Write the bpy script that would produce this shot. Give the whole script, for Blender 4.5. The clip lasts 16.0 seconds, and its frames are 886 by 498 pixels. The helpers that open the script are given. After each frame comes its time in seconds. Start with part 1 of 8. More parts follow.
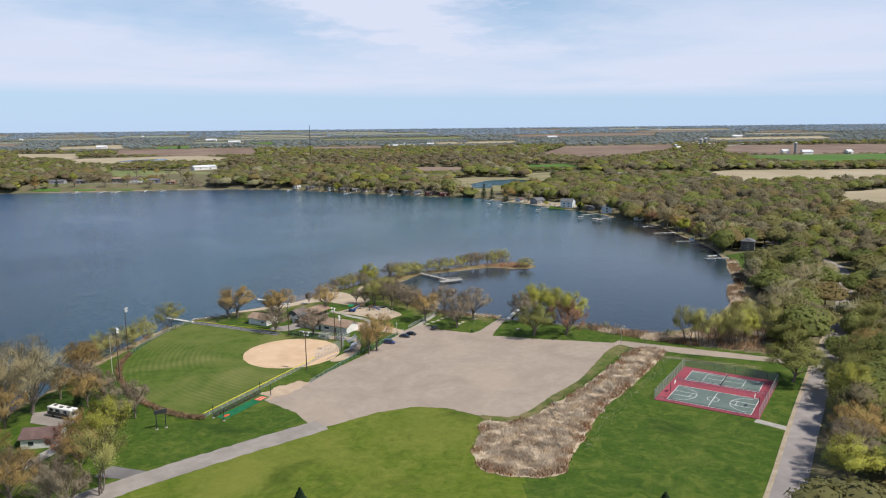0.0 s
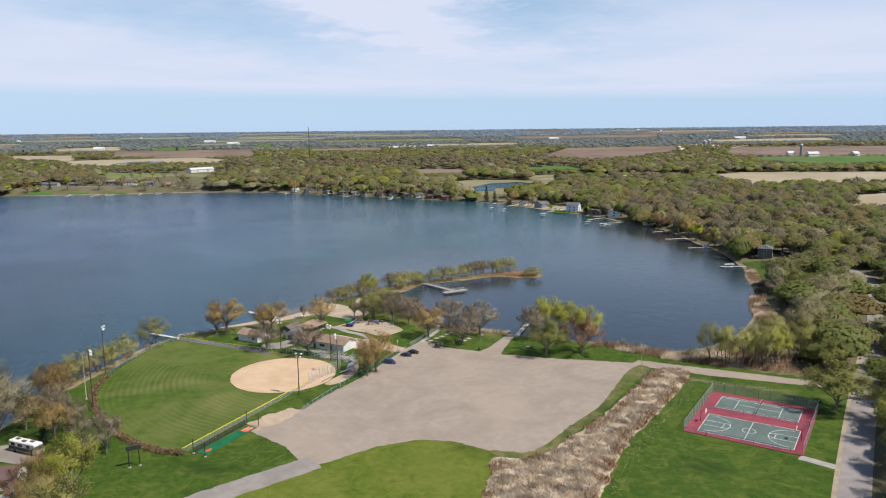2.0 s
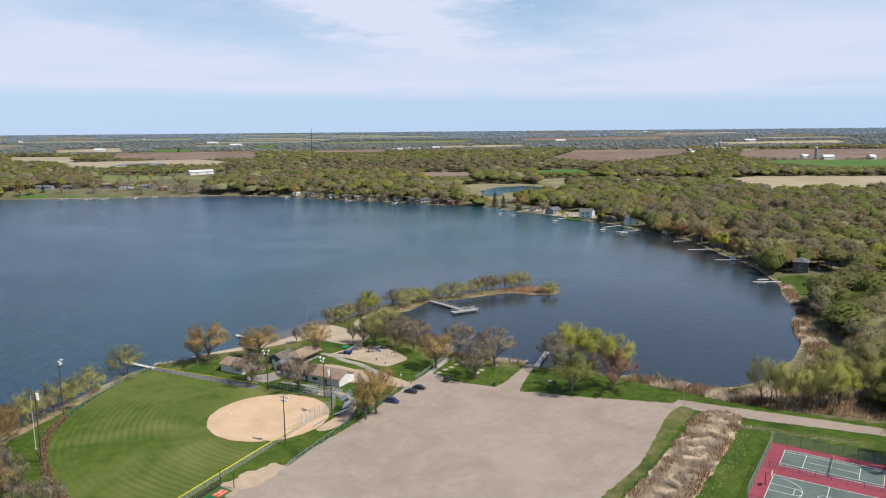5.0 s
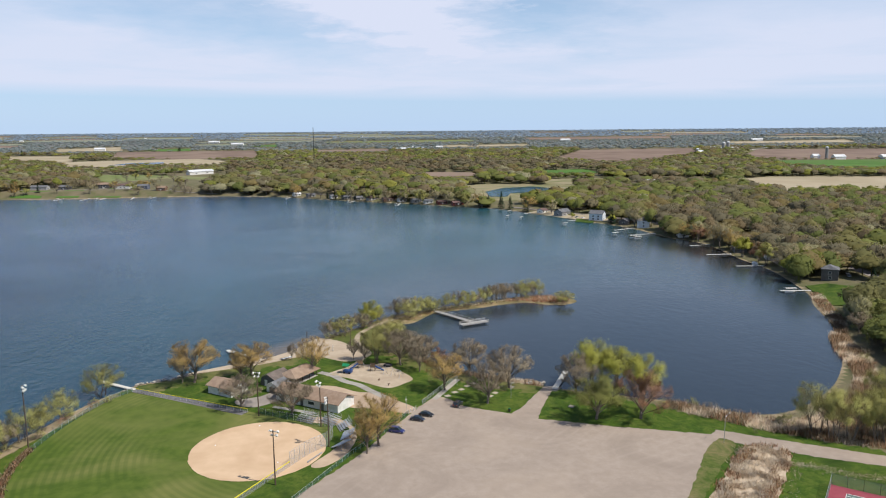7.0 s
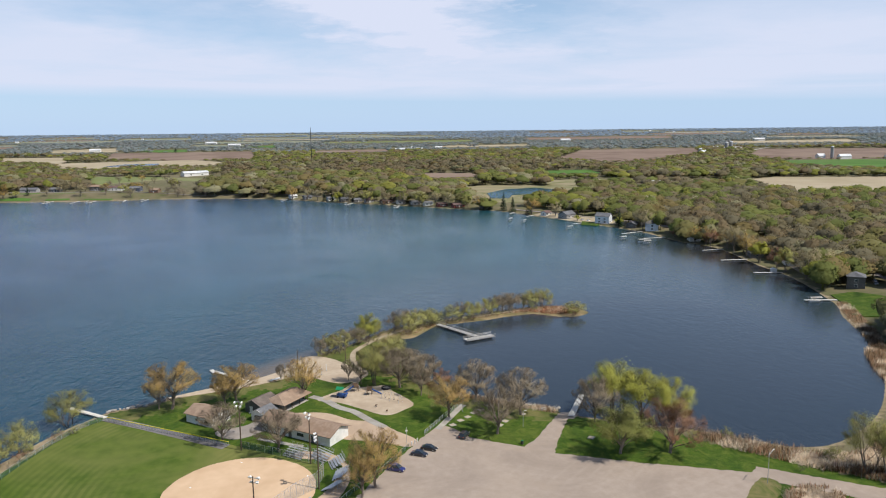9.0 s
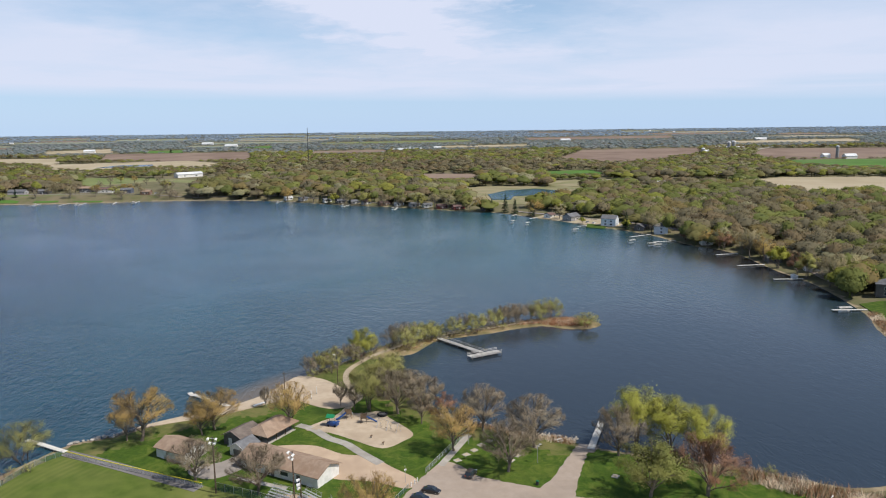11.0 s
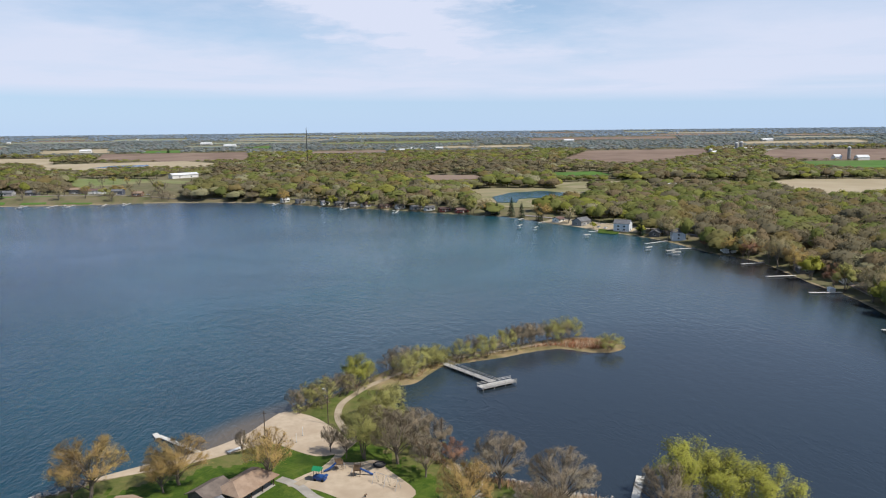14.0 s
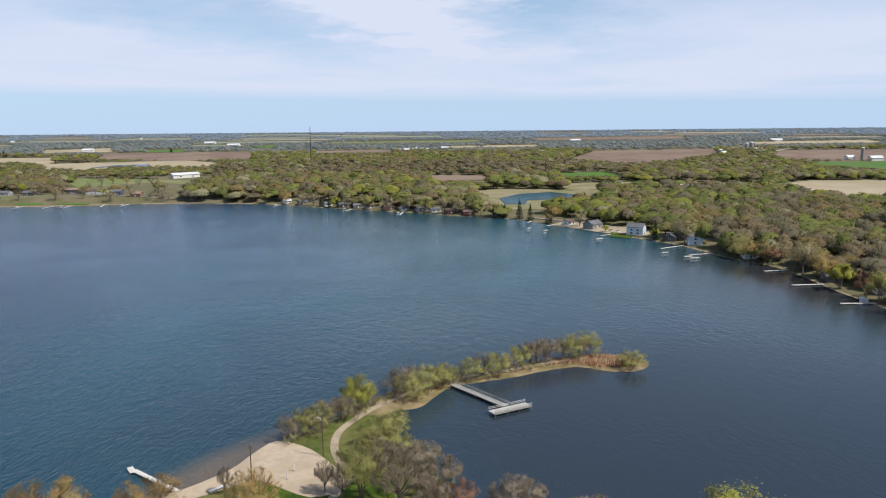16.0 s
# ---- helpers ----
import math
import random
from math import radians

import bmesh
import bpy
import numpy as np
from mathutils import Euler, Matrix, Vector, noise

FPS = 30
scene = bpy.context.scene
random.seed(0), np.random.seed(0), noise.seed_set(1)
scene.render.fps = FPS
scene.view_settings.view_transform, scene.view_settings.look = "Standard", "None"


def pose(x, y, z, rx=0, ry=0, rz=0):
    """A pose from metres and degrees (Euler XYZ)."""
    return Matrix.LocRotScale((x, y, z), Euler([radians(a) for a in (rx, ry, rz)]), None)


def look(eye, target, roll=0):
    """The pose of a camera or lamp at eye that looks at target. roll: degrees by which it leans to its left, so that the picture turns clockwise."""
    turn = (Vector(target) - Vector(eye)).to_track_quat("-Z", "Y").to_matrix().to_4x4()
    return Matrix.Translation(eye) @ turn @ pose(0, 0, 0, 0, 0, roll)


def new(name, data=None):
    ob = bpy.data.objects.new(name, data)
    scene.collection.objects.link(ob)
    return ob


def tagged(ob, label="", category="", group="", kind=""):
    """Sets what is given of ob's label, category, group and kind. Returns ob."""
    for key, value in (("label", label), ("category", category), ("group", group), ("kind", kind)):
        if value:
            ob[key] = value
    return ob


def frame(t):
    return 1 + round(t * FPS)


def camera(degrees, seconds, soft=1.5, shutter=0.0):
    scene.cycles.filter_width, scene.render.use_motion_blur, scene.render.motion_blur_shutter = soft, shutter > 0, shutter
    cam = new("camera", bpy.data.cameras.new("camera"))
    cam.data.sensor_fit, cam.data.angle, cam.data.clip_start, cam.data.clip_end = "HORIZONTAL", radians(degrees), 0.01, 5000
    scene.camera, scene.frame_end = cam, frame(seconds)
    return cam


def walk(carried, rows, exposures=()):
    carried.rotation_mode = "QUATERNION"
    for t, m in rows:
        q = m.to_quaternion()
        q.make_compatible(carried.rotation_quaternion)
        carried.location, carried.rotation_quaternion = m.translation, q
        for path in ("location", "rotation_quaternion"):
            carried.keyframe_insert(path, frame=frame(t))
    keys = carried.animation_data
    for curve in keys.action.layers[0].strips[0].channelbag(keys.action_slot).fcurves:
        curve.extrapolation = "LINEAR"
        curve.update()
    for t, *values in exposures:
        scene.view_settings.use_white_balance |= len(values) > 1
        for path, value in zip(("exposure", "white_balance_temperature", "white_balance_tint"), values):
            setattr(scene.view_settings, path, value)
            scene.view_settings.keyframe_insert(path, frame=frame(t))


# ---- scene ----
cam = camera(62.5, 16.0, soft=1.08)
PATH = [
    (0, (-0.894, 20.874, 87.883), (-0.767, 22.842, 87.55), -0.6),
    (0.5, (-0.934, 26.662, 87.933), (-0.806, 28.63, 87.601), -0.6),
    (1, (-0.934, 32.737, 87.857), (-0.809, 34.706, 87.525), -0.6),
    (1.5, (-0.922, 38.821, 87.915), (-0.796, 40.789, 87.584), -0.6),
    (2, (-1.146, 44.233, 87.968), (-1.019, 46.202, 87.639), -0.6),
    (2.5, (-1.23, 49.99, 88.101), (-1.102, 51.959, 87.773), -0.6),
    (3, (-1.33, 56.149, 88.26), (-1.202, 58.118, 87.932), -0.5),
    (3.5, (-1.004, 62.658, 88.476), (-0.877, 64.627, 88.149), -0.5),
    (4, (-0.878, 68.631, 88.401), (-0.754, 70.6, 88.074), -0.5),
    (4.5, (-0.991, 74.714, 88.427), (-0.872, 76.684, 88.101), -0.5),
    (5, (-0.786, 81.085, 88.588), (-0.671, 83.055, 88.263), -0.5),
    (7.5, (-1.657, 112.667, 88.09), (-1.551, 114.637, 87.763), -0.5),
    (8, (-1.675, 118.78, 88.053), (-1.568, 120.751, 87.726), -0.6),
    (8.5, (-1.679, 124.921, 87.968), (-1.57, 126.891, 87.642), -0.6),
    (9, (-1.615, 131.177, 87.802), (-1.505, 133.147, 87.476), -0.6),
    (11.5, (-1.307, 162.979, 86.426), (-1.193, 164.949, 86.102), -0.7),
    (12, (-1.309, 168.823, 86.255), (-1.193, 170.793, 85.932), -0.6),
    (12.5, (-1.291, 174.454, 86.323), (-1.174, 176.424, 85.999), -0.6),
    (13, (-1.343, 180.552, 86.167), (-1.224, 182.522, 85.843), -0.6),
    (13.5, (-1.348, 186.488, 85.967), (-1.232, 188.458, 85.643), -0.5),
    (14, (-1.198, 192.045, 85.96), (-1.087, 194.015, 85.636), -0.6),
    (14.5, (-1.015, 197.273, 86.108), (-0.906, 199.243, 85.784), -0.5),
    (15, (-1.063, 203.332, 85.753), (-0.96, 205.303, 85.429), -0.5),
    (15.5, (-1.108, 209.288, 85.611), (-1.01, 211.259, 85.287), -0.5),
    (16, (-0.975, 214.785, 85.769), (-0.877, 216.756, 85.444), -0.5),
]
walk(cam, [(t, look(eye, target, roll)) for t, eye, target, roll in PATH], [(0, 0.15), (16, 0.15)])

# ---- light ----
SUN_EL, SUN_AZ = radians(54), math.atan2(0.90, -0.43)   # azimuth from +y towards +x
world = bpy.data.worlds.new("sky")
scene.world = world
world.use_nodes = True
wn, wl = world.node_tree.nodes, world.node_tree.links
wn.clear()
w_out = wn.new("ShaderNodeOutputWorld")
w_bg = wn.new("ShaderNodeBackground")
sky = wn.new("ShaderNodeTexSky")
sky.sky_type, sky.sun_disc = "NISHITA", False
sky.sun_elevation, sky.sun_rotation = SUN_EL, SUN_AZ
sky.altitude, sky.air_density, sky.dust_density, sky.ozone_density = 300, 1.0, 0.05, 2.5
w_tc = wn.new("ShaderNodeTexCoord")
w_sep = wn.new("ShaderNodeSeparateXYZ")
wl.new(w_tc.outputs["Generated"], w_sep.inputs[0])


def wmath(op, a, b=None, clamp=False):
    n = wn.new("ShaderNodeMath")
    n.operation, n.use_clamp = op, clamp
    for i, v in enumerate((a, b)):
        if v is None:
            continue
        if isinstance(v, (int, float)):
            n.inputs[i].default_value = v
        else:
            wl.new(v, n.inputs[i])
    return n.outputs[0]


# thin high cloud on a level sheet, fading out just over the horizon
wz = wmath("MAXIMUM", w_sep.outputs[2], 0.004)
w_comb = wn.new("ShaderNodeCombineXYZ")
wl.new(wmath("DIVIDE", w_sep.outputs[0], wmath("ADD", wz, 0.05)), w_comb.inputs[0])
wl.new(wmath("DIVIDE", w_sep.outputs[1], wmath("ADD", wz, 0.05)), w_comb.inputs[1])
cloud_a = wn.new("ShaderNodeTexNoise")
cloud_a.inputs["Scale"].default_value, cloud_a.inputs["Detail"].default_value = 0.42, 8
cloud_a.inputs["Roughness"].default_value, cloud_a.inputs["Distortion"].default_value = 0.55, 0.4
wl.new(w_comb.outputs[0], cloud_a.inputs["Vector"])
low_veil = wmath("SUBTRACT", 1.0, wmath("MULTIPLY", w_sep.outputs[2], 4.5), True)
veil = wmath("ADD", wmath("MULTIPLY", wmath("MULTIPLY", low_veil, 3.0, True), 0.42), wmath("MULTIPLY", wmath("MULTIPLY", wmath("SUBTRACT", wmath("ADD", cloud_a.outputs["Fac"], wmath("MULTIPLY", low_veil, 0.22)), 0.46), 4.2, True), 0.58))
# two ragged blue gaps in the veil and a fleecy bank between them, by bearing and height over the horizon
ahead = wmath("MAXIMUM", w_sep.outputs[1], 0.05)
bear, rise_ = wmath("DIVIDE", w_sep.outputs[0], ahead), wmath("DIVIDE", w_sep.outputs[2], ahead)
fleece = wn.new("ShaderNodeTexNoise")
fleece.inputs["Scale"].default_value, fleece.inputs["Detail"].default_value, fleece.inputs["Roughness"].default_value = 1.0, 8, 0.62
w_c2 = wn.new("ShaderNodeCombineXYZ")
wl.new(wmath("MULTIPLY", bear, 9.0), w_c2.inputs[0])
wl.new(wmath("MULTIPLY", rise_, 38.0), w_c2.inputs[1])
wl.new(w_c2.outputs[0], fleece.inputs["Vector"])


def sky_patch(cu, cv, ru, rv, tilt, ragged_, soft_):
    """1 inside an ellipse on the sky with a ragged rim, 0 outside."""
    c_, s_ = math.cos(tilt), math.sin(tilt)
    du, dv = wmath("SUBTRACT", bear, cu), wmath("SUBTRACT", rise_, cv)
    p_ = wmath("DIVIDE", wmath("ADD", wmath("MULTIPLY", du, c_), wmath("MULTIPLY", dv, s_)), ru)
    q_ = wmath("DIVIDE", wmath("SUBTRACT", wmath("MULTIPLY", dv, c_), wmath("MULTIPLY", du, s_)), rv)
    d_ = wmath("ADD", wmath("ADD", wmath("MULTIPLY", p_, p_), wmath("MULTIPLY", q_, q_)), wmath("MULTIPLY", wmath("SUBTRACT", fleece.outputs["Fac"], 0.5), ragged_))
    return wmath("MULTIPLY", wmath("SUBTRACT", 1.0, d_), soft_, True)


gap = wmath("MAXIMUM", sky_patch(-0.27, 0.162, 0.34, 0.062, -0.20, 2.2, 0.8), sky_patch(0.165, 0.165, 0.17, 0.072, -0.05, 3.0, 0.9))
bank = sky_patch(-0.02, 0.165, 0.17, 0.062, -0.18, 5.0, 1.3)
veil = wmath("MULTIPLY", wmath("ADD", veil, 0.14), wmath("SUBTRACT", 1.0, wmath("MULTIPLY", gap, 0.85)))
cover = wmath("MULTIPLY", wmath("ADD", wmath("MULTIPLY", veil, 0.80), wmath("MULTIPLY", bank, 0.7), True), wmath("SUBTRACT", 1.0, wmath("MULTIPLY", wmath("MULTIPLY", wmath("SUBTRACT", w_sep.outputs[2], 0.20), 5.0, True), 0.6)))
fade = wmath("MULTIPLY", wmath("SUBTRACT", w_sep.outputs[2], wmath("ADD", 0.036, wmath("MULTIPLY", bear, -0.012))), 60.0, True)
w_mix = wn.new("ShaderNodeMix")
w_mix.data_type = "RGBA"
wl.new(wmath("MULTIPLY", cover, fade), w_mix.inputs[0])
# blue air low over the horizon
w_low = wn.new("ShaderNodeMix")
w_low.data_type = "RGBA"
wl.new(wmath("MULTIPLY", wmath("SUBTRACT", 1.0, wmath("MULTIPLY", wz, 3.2), True), 0.9), w_low.inputs[0])
wl.new(sky.outputs[0], w_low.inputs[6])
w_low.inputs[7].default_value = (4.1, 5.8, 8.3, 1)
wl.new(w_low.outputs[2], w_mix.inputs[6])
w_mix.inputs[7].default_value = (6.35, 6.85, 8.35, 1)
wl.new(w_mix.outputs[2], w_bg.inputs[0])
w_bg.inputs[1].default_value = 0.10
wl.new(w_bg.outputs[0], w_out.inputs[0])

sun = new("sun", bpy.data.lights.new("sun", "SUN"))
sun.data.energy, sun.data.angle, sun.data.color = 4.2, radians(0.53), (1.0, 0.95, 0.87)
sun.matrix_world = look((math.sin(SUN_AZ) * math.cos(SUN_EL) * 500, math.cos(SUN_AZ) * math.cos(SUN_EL) * 500, math.sin(SUN_EL) * 500), (0, 0, 0))


# ---- materials ----
def nodes_of(name):
    m = bpy.data.materials.new(name)
    m.use_nodes = True
    t = m.node_tree
    return m, t.nodes, t.links, t.nodes["Principled BSDF"]


def noise_node(n, l, vec, scale, detail=4, rough=0.55, distort=0.0):
    t = n.new("ShaderNodeTexNoise")
    t.inputs["Scale"].default_value, t.inputs["Detail"].default_value = scale, detail
    t.inputs["Roughness"].default_value, t.inputs["Distortion"].default_value = rough, distort
    l.new(vec, t.inputs["Vector"])
    return t.outputs["Fac"]


def ramp_node(n, l, fac, lo, hi):
    r = n.new("ShaderNodeMapRange")
    r.inputs[1].default_value, r.inputs[2].default_value = lo, hi
    l.new(fac, r.inputs[0])
    return r.outputs[0]


def mix_node(n, l, fac, a, b, blend="MIX"):
    m = n.new("ShaderNodeMix")
    m.data_type, m.blend_type = "RGBA", blend
    for i, v in ((0, fac), (6, a), (7, b)):
        if isinstance(v, (int, float)):
            m.inputs[i].default_value = v
        elif isinstance(v, tuple):
            m.inputs[i].default_value = (*v, 1)
        else:
            l.new(v, m.inputs[i])
    return m.outputs[2]


def mat(name, c1, c2, scale=1.0, c3=None, scale2=0.05, rough=0.9, bump=0.0, bump_scale=4.0, metal=0.0, vary=0.0, lo=0.35, hi=0.65, lo2=0.45, hi2=0.7):
    """Two-scale mottled surface: c1 and c2 at scale, c3 in larger patches; vary shifts the brightness from object to object."""
    m, n, l, p = nodes_of(name)
    vec = n.new("ShaderNodeTexCoord").outputs["Object"]
    col = mix_node(n, l, ramp_node(n, l, noise_node(n, l, vec, scale, 5), lo, hi), c1, c2)
    if c3:
        col = mix_node(n, l, ramp_node(n, l, noise_node(n, l, vec, scale2, 3, 0.6, 0.5), lo2, hi2), col, c3)
    if vary:
        info = n.new("ShaderNodeObjectInfo")
        hsv = n.new("ShaderNodeHueSaturation")
        l.new(ramp_node(n, l, info.outputs["Random"], 0, 1), hsv.inputs["Value"])
        hsv.inputs["Value"].links[0].from_node.inputs[3].default_value = 1 - vary
        hsv.inputs["Value"].links[0].from_node.inputs[4].default_value = 1 + vary
        l.new(col, hsv.inputs["Color"])
        col = hsv.outputs[0]
    l.new(col, p.inputs["Base Color"])
    p.inputs["Roughness"].default_value, p.inputs["Metallic"].default_value = rough, metal
    p.inputs["Specular IOR Level"].default_value = 0.25 if rough > 0.7 else 0.5
    if bump:
        b = n.new("ShaderNodeBump")
        b.inputs["Strength"].default_value, b.inputs["Distance"].default_value = bump, 0.1
        l.new(noise_node(n, l, vec, bump_scale, 6), b.inputs["Height"])
        l.new(b.outputs[0], p.inputs["Normal"])
    return m


def leaf_mat(name, c1, c2, c3, patch=0.09, glow=0.3):
    """Leaves, buds or twigs: differs from leaf to leaf, from tree to tree and in patches."""
    m, n, l, p = nodes_of(name)
    geo, info = n.new("ShaderNodeNewGeometry"), n.new("ShaderNodeObjectInfo")
    col = mix_node(n, l, geo.outputs["Random Per Island"], c1, c2)
    pos = n.new("ShaderNodeTexCoord").outputs["Object"]
    col = mix_node(n, l, ramp_node(n, l, noise_node(n, l, pos, patch, 2), 0.38, 0.62), col, c3)
    hsv = n.new("ShaderNodeHueSaturation")
    r = ramp_node(n, l, info.outputs["Random"], 0, 1)
    r.node.inputs[3].default_value, r.node.inputs[4].default_value = 0.8, 1.2
    l.new(r, hsv.inputs["Value"])
    l.new(col, hsv.inputs["Color"])
    l.new(hsv.outputs[0], p.inputs["Base Color"])
    p.inputs["Roughness"].default_value = 0.8
    p.inputs["Specular IOR Level"].default_value = 0.15
    tr = n.new("ShaderNodeBsdfTranslucent")
    l.new(hsv.outputs[0], tr.inputs[0])
    mx = n.new("ShaderNodeMixShader")
    mx.inputs[0].default_value = glow
    l.new(p.outputs[0], mx.inputs[1])
    l.new(tr.outputs[0], mx.inputs[2])
    l.new(mx.outputs[0], n["Material Output"].inputs[0])
    return m


M = {}


def grass(name, dark, light, dry, big=0.028, amount=(0.46, 0.72)):
    """Mown grass: blades, tufts, worn or thin patches at three sizes."""
    m, n, l, p = nodes_of(name)
    vec = n.new("ShaderNodeTexCoord").outputs["Object"]
    col = mix_node(n, l, ramp_node(n, l, noise_node(n, l, vec, 0.55, 6, 0.72), 0.36, 0.64), dark, light)
    thin = tuple((a + 2 * b) / 3 for a, b in zip(light, dry))
    col = mix_node(n, l, ramp_node(n, l, noise_node(n, l, vec, 0.16, 6, 0.72, 1.4), 0.47, 0.70), col, thin)
    col = mix_node(n, l, ramp_node(n, l, noise_node(n, l, vec, big, 7, 0.62, 0.9), *amount), col, dry)
    col = mix_node(n, l, ramp_node(n, l, noise_node(n, l, vec, 0.05, 4, 0.6, 0.4), 0.56, 0.72), col, tuple(v * 0.72 for v in dark))
    l.new(col, p.inputs["Base Color"])
    p.inputs["Roughness"].default_value, p.inputs["Specular IOR Level"].default_value = 0.95, 0.2
    b = n.new("ShaderNodeBump")
    b.inputs["Strength"].default_value, b.inputs["Distance"].default_value = 0.8, 0.12
    l.new(noise_node(n, l, vec, 2.2, 5, 0.7), b.inputs["Height"])
    l.new(b.outputs[0], p.inputs["Normal"])
    return m


M["lawn"] = grass("lawn", (0.030, 0.066, 0.006), (0.062, 0.106, 0.010), (0.135, 0.155, 0.028), 0.020, (0.53, 0.80))
M["sunny_lawn"] = grass("sunny_lawn", (0.066, 0.104, 0.008), (0.112, 0.150, 0.014), (0.185, 0.190, 0.036), 0.020, (0.48, 0.74))
M["spit_turf"] = grass("spit_turf", (0.115, 0.105, 0.040), (0.215, 0.170, 0.085), (0.30, 0.225, 0.125), 0.08, (0.44, 0.62))
M["dry_lawn"] = grass("dry_lawn", (0.050, 0.086, 0.011), (0.098, 0.122, 0.024), (0.18, 0.155, 0.062), 0.06, (0.44, 0.70))
M["rough_grass"] = grass("rough_grass", (0.055, 0.090, 0.014), (0.110, 0.130, 0.030), (0.215, 0.170, 0.080), 0.09, (0.48, 0.68))
M["wood_floor"] = mat("wood_floor", (0.155, 0.130, 0.075), (0.110, 0.115, 0.045), 0.12, (0.190, 0.155, 0.095), 0.02, 0.95, 0.6, 0.8)
M["sand"] = mat("sand", (0.42, 0.335, 0.24), (0.49, 0.395, 0.29), 0.5, (0.37, 0.285, 0.20), 0.07, 0.95, 0.3, 2.0)
M["shore"] = mat("shore", (0.26, 0.20, 0.125), (0.35, 0.275, 0.175), 0.4, (0.17, 0.145, 0.065), 0.08, 0.95, 0.6, 1.5)
M["infield"] = mat("infield", (0.58, 0.405, 0.255), (0.63, 0.45, 0.29), 0.25, (0.51, 0.345, 0.21), 0.06, 0.95, 0.15, 2.0)
m, n, l, p = nodes_of("gravel")
vec = n.new("ShaderNodeTexCoord").outputs["Object"]
col = mix_node(n, l, ramp_node(n, l, noise_node(n, l, vec, 0.45, 6, 0.7), 0.34, 0.66), (0.315, 0.252, 0.200), (0.372, 0.302, 0.244))
col = mix_node(n, l, ramp_node(n, l, noise_node(n, l, vec, 0.045, 5, 0.65, 1.4), 0.44, 0.70), col, (0.285, 0.228, 0.182))
col = mix_node(n, l, ramp_node(n, l, noise_node(n, l, vec, 0.022, 4, 0.6, 0.8), 0.52, 0.75), col, (0.40, 0.318, 0.245))
for ang_, w_, seed_ in ((36, 3.4, 0.0), (-28, 5.0, 40.0), (64, 4.2, 90.0)):      # worn wheel tracks, here and there
    mp = n.new("ShaderNodeMapping")
    mp.inputs["Rotation"].default_value, mp.inputs["Location"].default_value = (0, 0, radians(ang_)), (seed_, seed_, 0)
    l.new(vec, mp.inputs[0])
    wv = n.new("ShaderNodeTexWave")
    wv.inputs["Scale"].default_value, wv.inputs["Distortion"].default_value, wv.inputs["Detail"].default_value, wv.inputs["Detail Scale"].default_value = 0.314 / w_, 7.0, 2, 0.22
    l.new(mp.outputs[0], wv.inputs["Vector"])
    k = n.new("ShaderNodeMath")
    k.operation = "MULTIPLY"
    l.new(ramp_node(n, l, wv.outputs["Fac"], 0.72, 1.0), k.inputs[0])
    l.new(ramp_node(n, l, noise_node(n, l, mp.outputs[0], 0.03, 3), 0.52, 1.25), k.inputs[1])
    col = mix_node(n, l, k.outputs[0], col, (0.405, 0.333, 0.27))
l.new(col, p.inputs["Base Color"])
p.inputs["Roughness"].default_value, p.inputs["Specular IOR Level"].default_value = 0.95, 0.25
bp = n.new("ShaderNodeBump")
bp.inputs["Strength"].default_value, bp.inputs["Distance"].default_value = 0.3, 0.1
l.new(noise_node(n, l, vec, 3.0, 6), bp.inputs["Height"])
l.new(bp.outputs[0], p.inputs["Normal"])
M["gravel"] = m
M["apron"] = mat("apron", (0.44, 0.325, 0.225), (0.51, 0.385, 0.27), 0.3, (0.39, 0.285, 0.20), 0.08, 0.95, 0.2, 2.0)
M["street"] = mat("street", (0.285, 0.250, 0.232), (0.335, 0.298, 0.278), 0.35, (0.235, 0.205, 0.190), 0.07, 0.9, 0.2, 4.0)
M["old_asphalt"] = mat("old_asphalt", (0.27, 0.235, 0.205), (0.33, 0.29, 0.255), 0.3, (0.22, 0.195, 0.17), 0.08, 0.9, 0.2, 4.0)
M["dark_asphalt"] = mat("dark_asphalt", (0.17, 0.16, 0.155), (0.22, 0.205, 0.20), 0.3, (0.14, 0.13, 0.125), 0.06, 0.9, 0.2, 4.0)
M["path_sand"] = mat("path_sand", (0.34, 0.275, 0.195), (0.42, 0.345, 0.25), 0.6, (0.27, 0.215, 0.14), 0.15, 0.95, 0.3, 2.0)
M["concrete"] = mat("concrete", (0.34, 0.31, 0.27), (0.41, 0.38, 0.33), 0.6, (0.29, 0.265, 0.23), 0.15, 0.85, 0.2, 5.0, vary=0.1)
M["bark"] = mat("bark", (0.16, 0.125, 0.10), (0.23, 0.19, 0.155), 1.5, (0.10, 0.08, 0.06), 0.4, 0.95, vary=0.25)
M["pale_bark"] = mat("pale_bark", (0.16, 0.13, 0.10), (0.22, 0.19, 0.155), 1.5, (0.10, 0.08, 0.06), 0.4, 0.95, vary=0.2)
M["twig_grey"] = leaf_mat("twig_grey", (0.265, 0.222, 0.155), (0.34, 0.29, 0.21), (0.30, 0.238, 0.165), glow=0.35)
M["twig_gold"] = leaf_mat("twig_gold", (0.38, 0.275, 0.115), (0.46, 0.345, 0.145), (0.39, 0.255, 0.11), glow=0.38)
M["twig_red"] = leaf_mat("twig_red", (0.30, 0.155, 0.09), (0.38, 0.21, 0.125), (0.29, 0.17, 0.11), glow=0.25)
M["leaf_amber"] = leaf_mat("leaf_amber", (0.38, 0.275, 0.075), (0.46, 0.345, 0.10), (0.38, 0.25, 0.085))
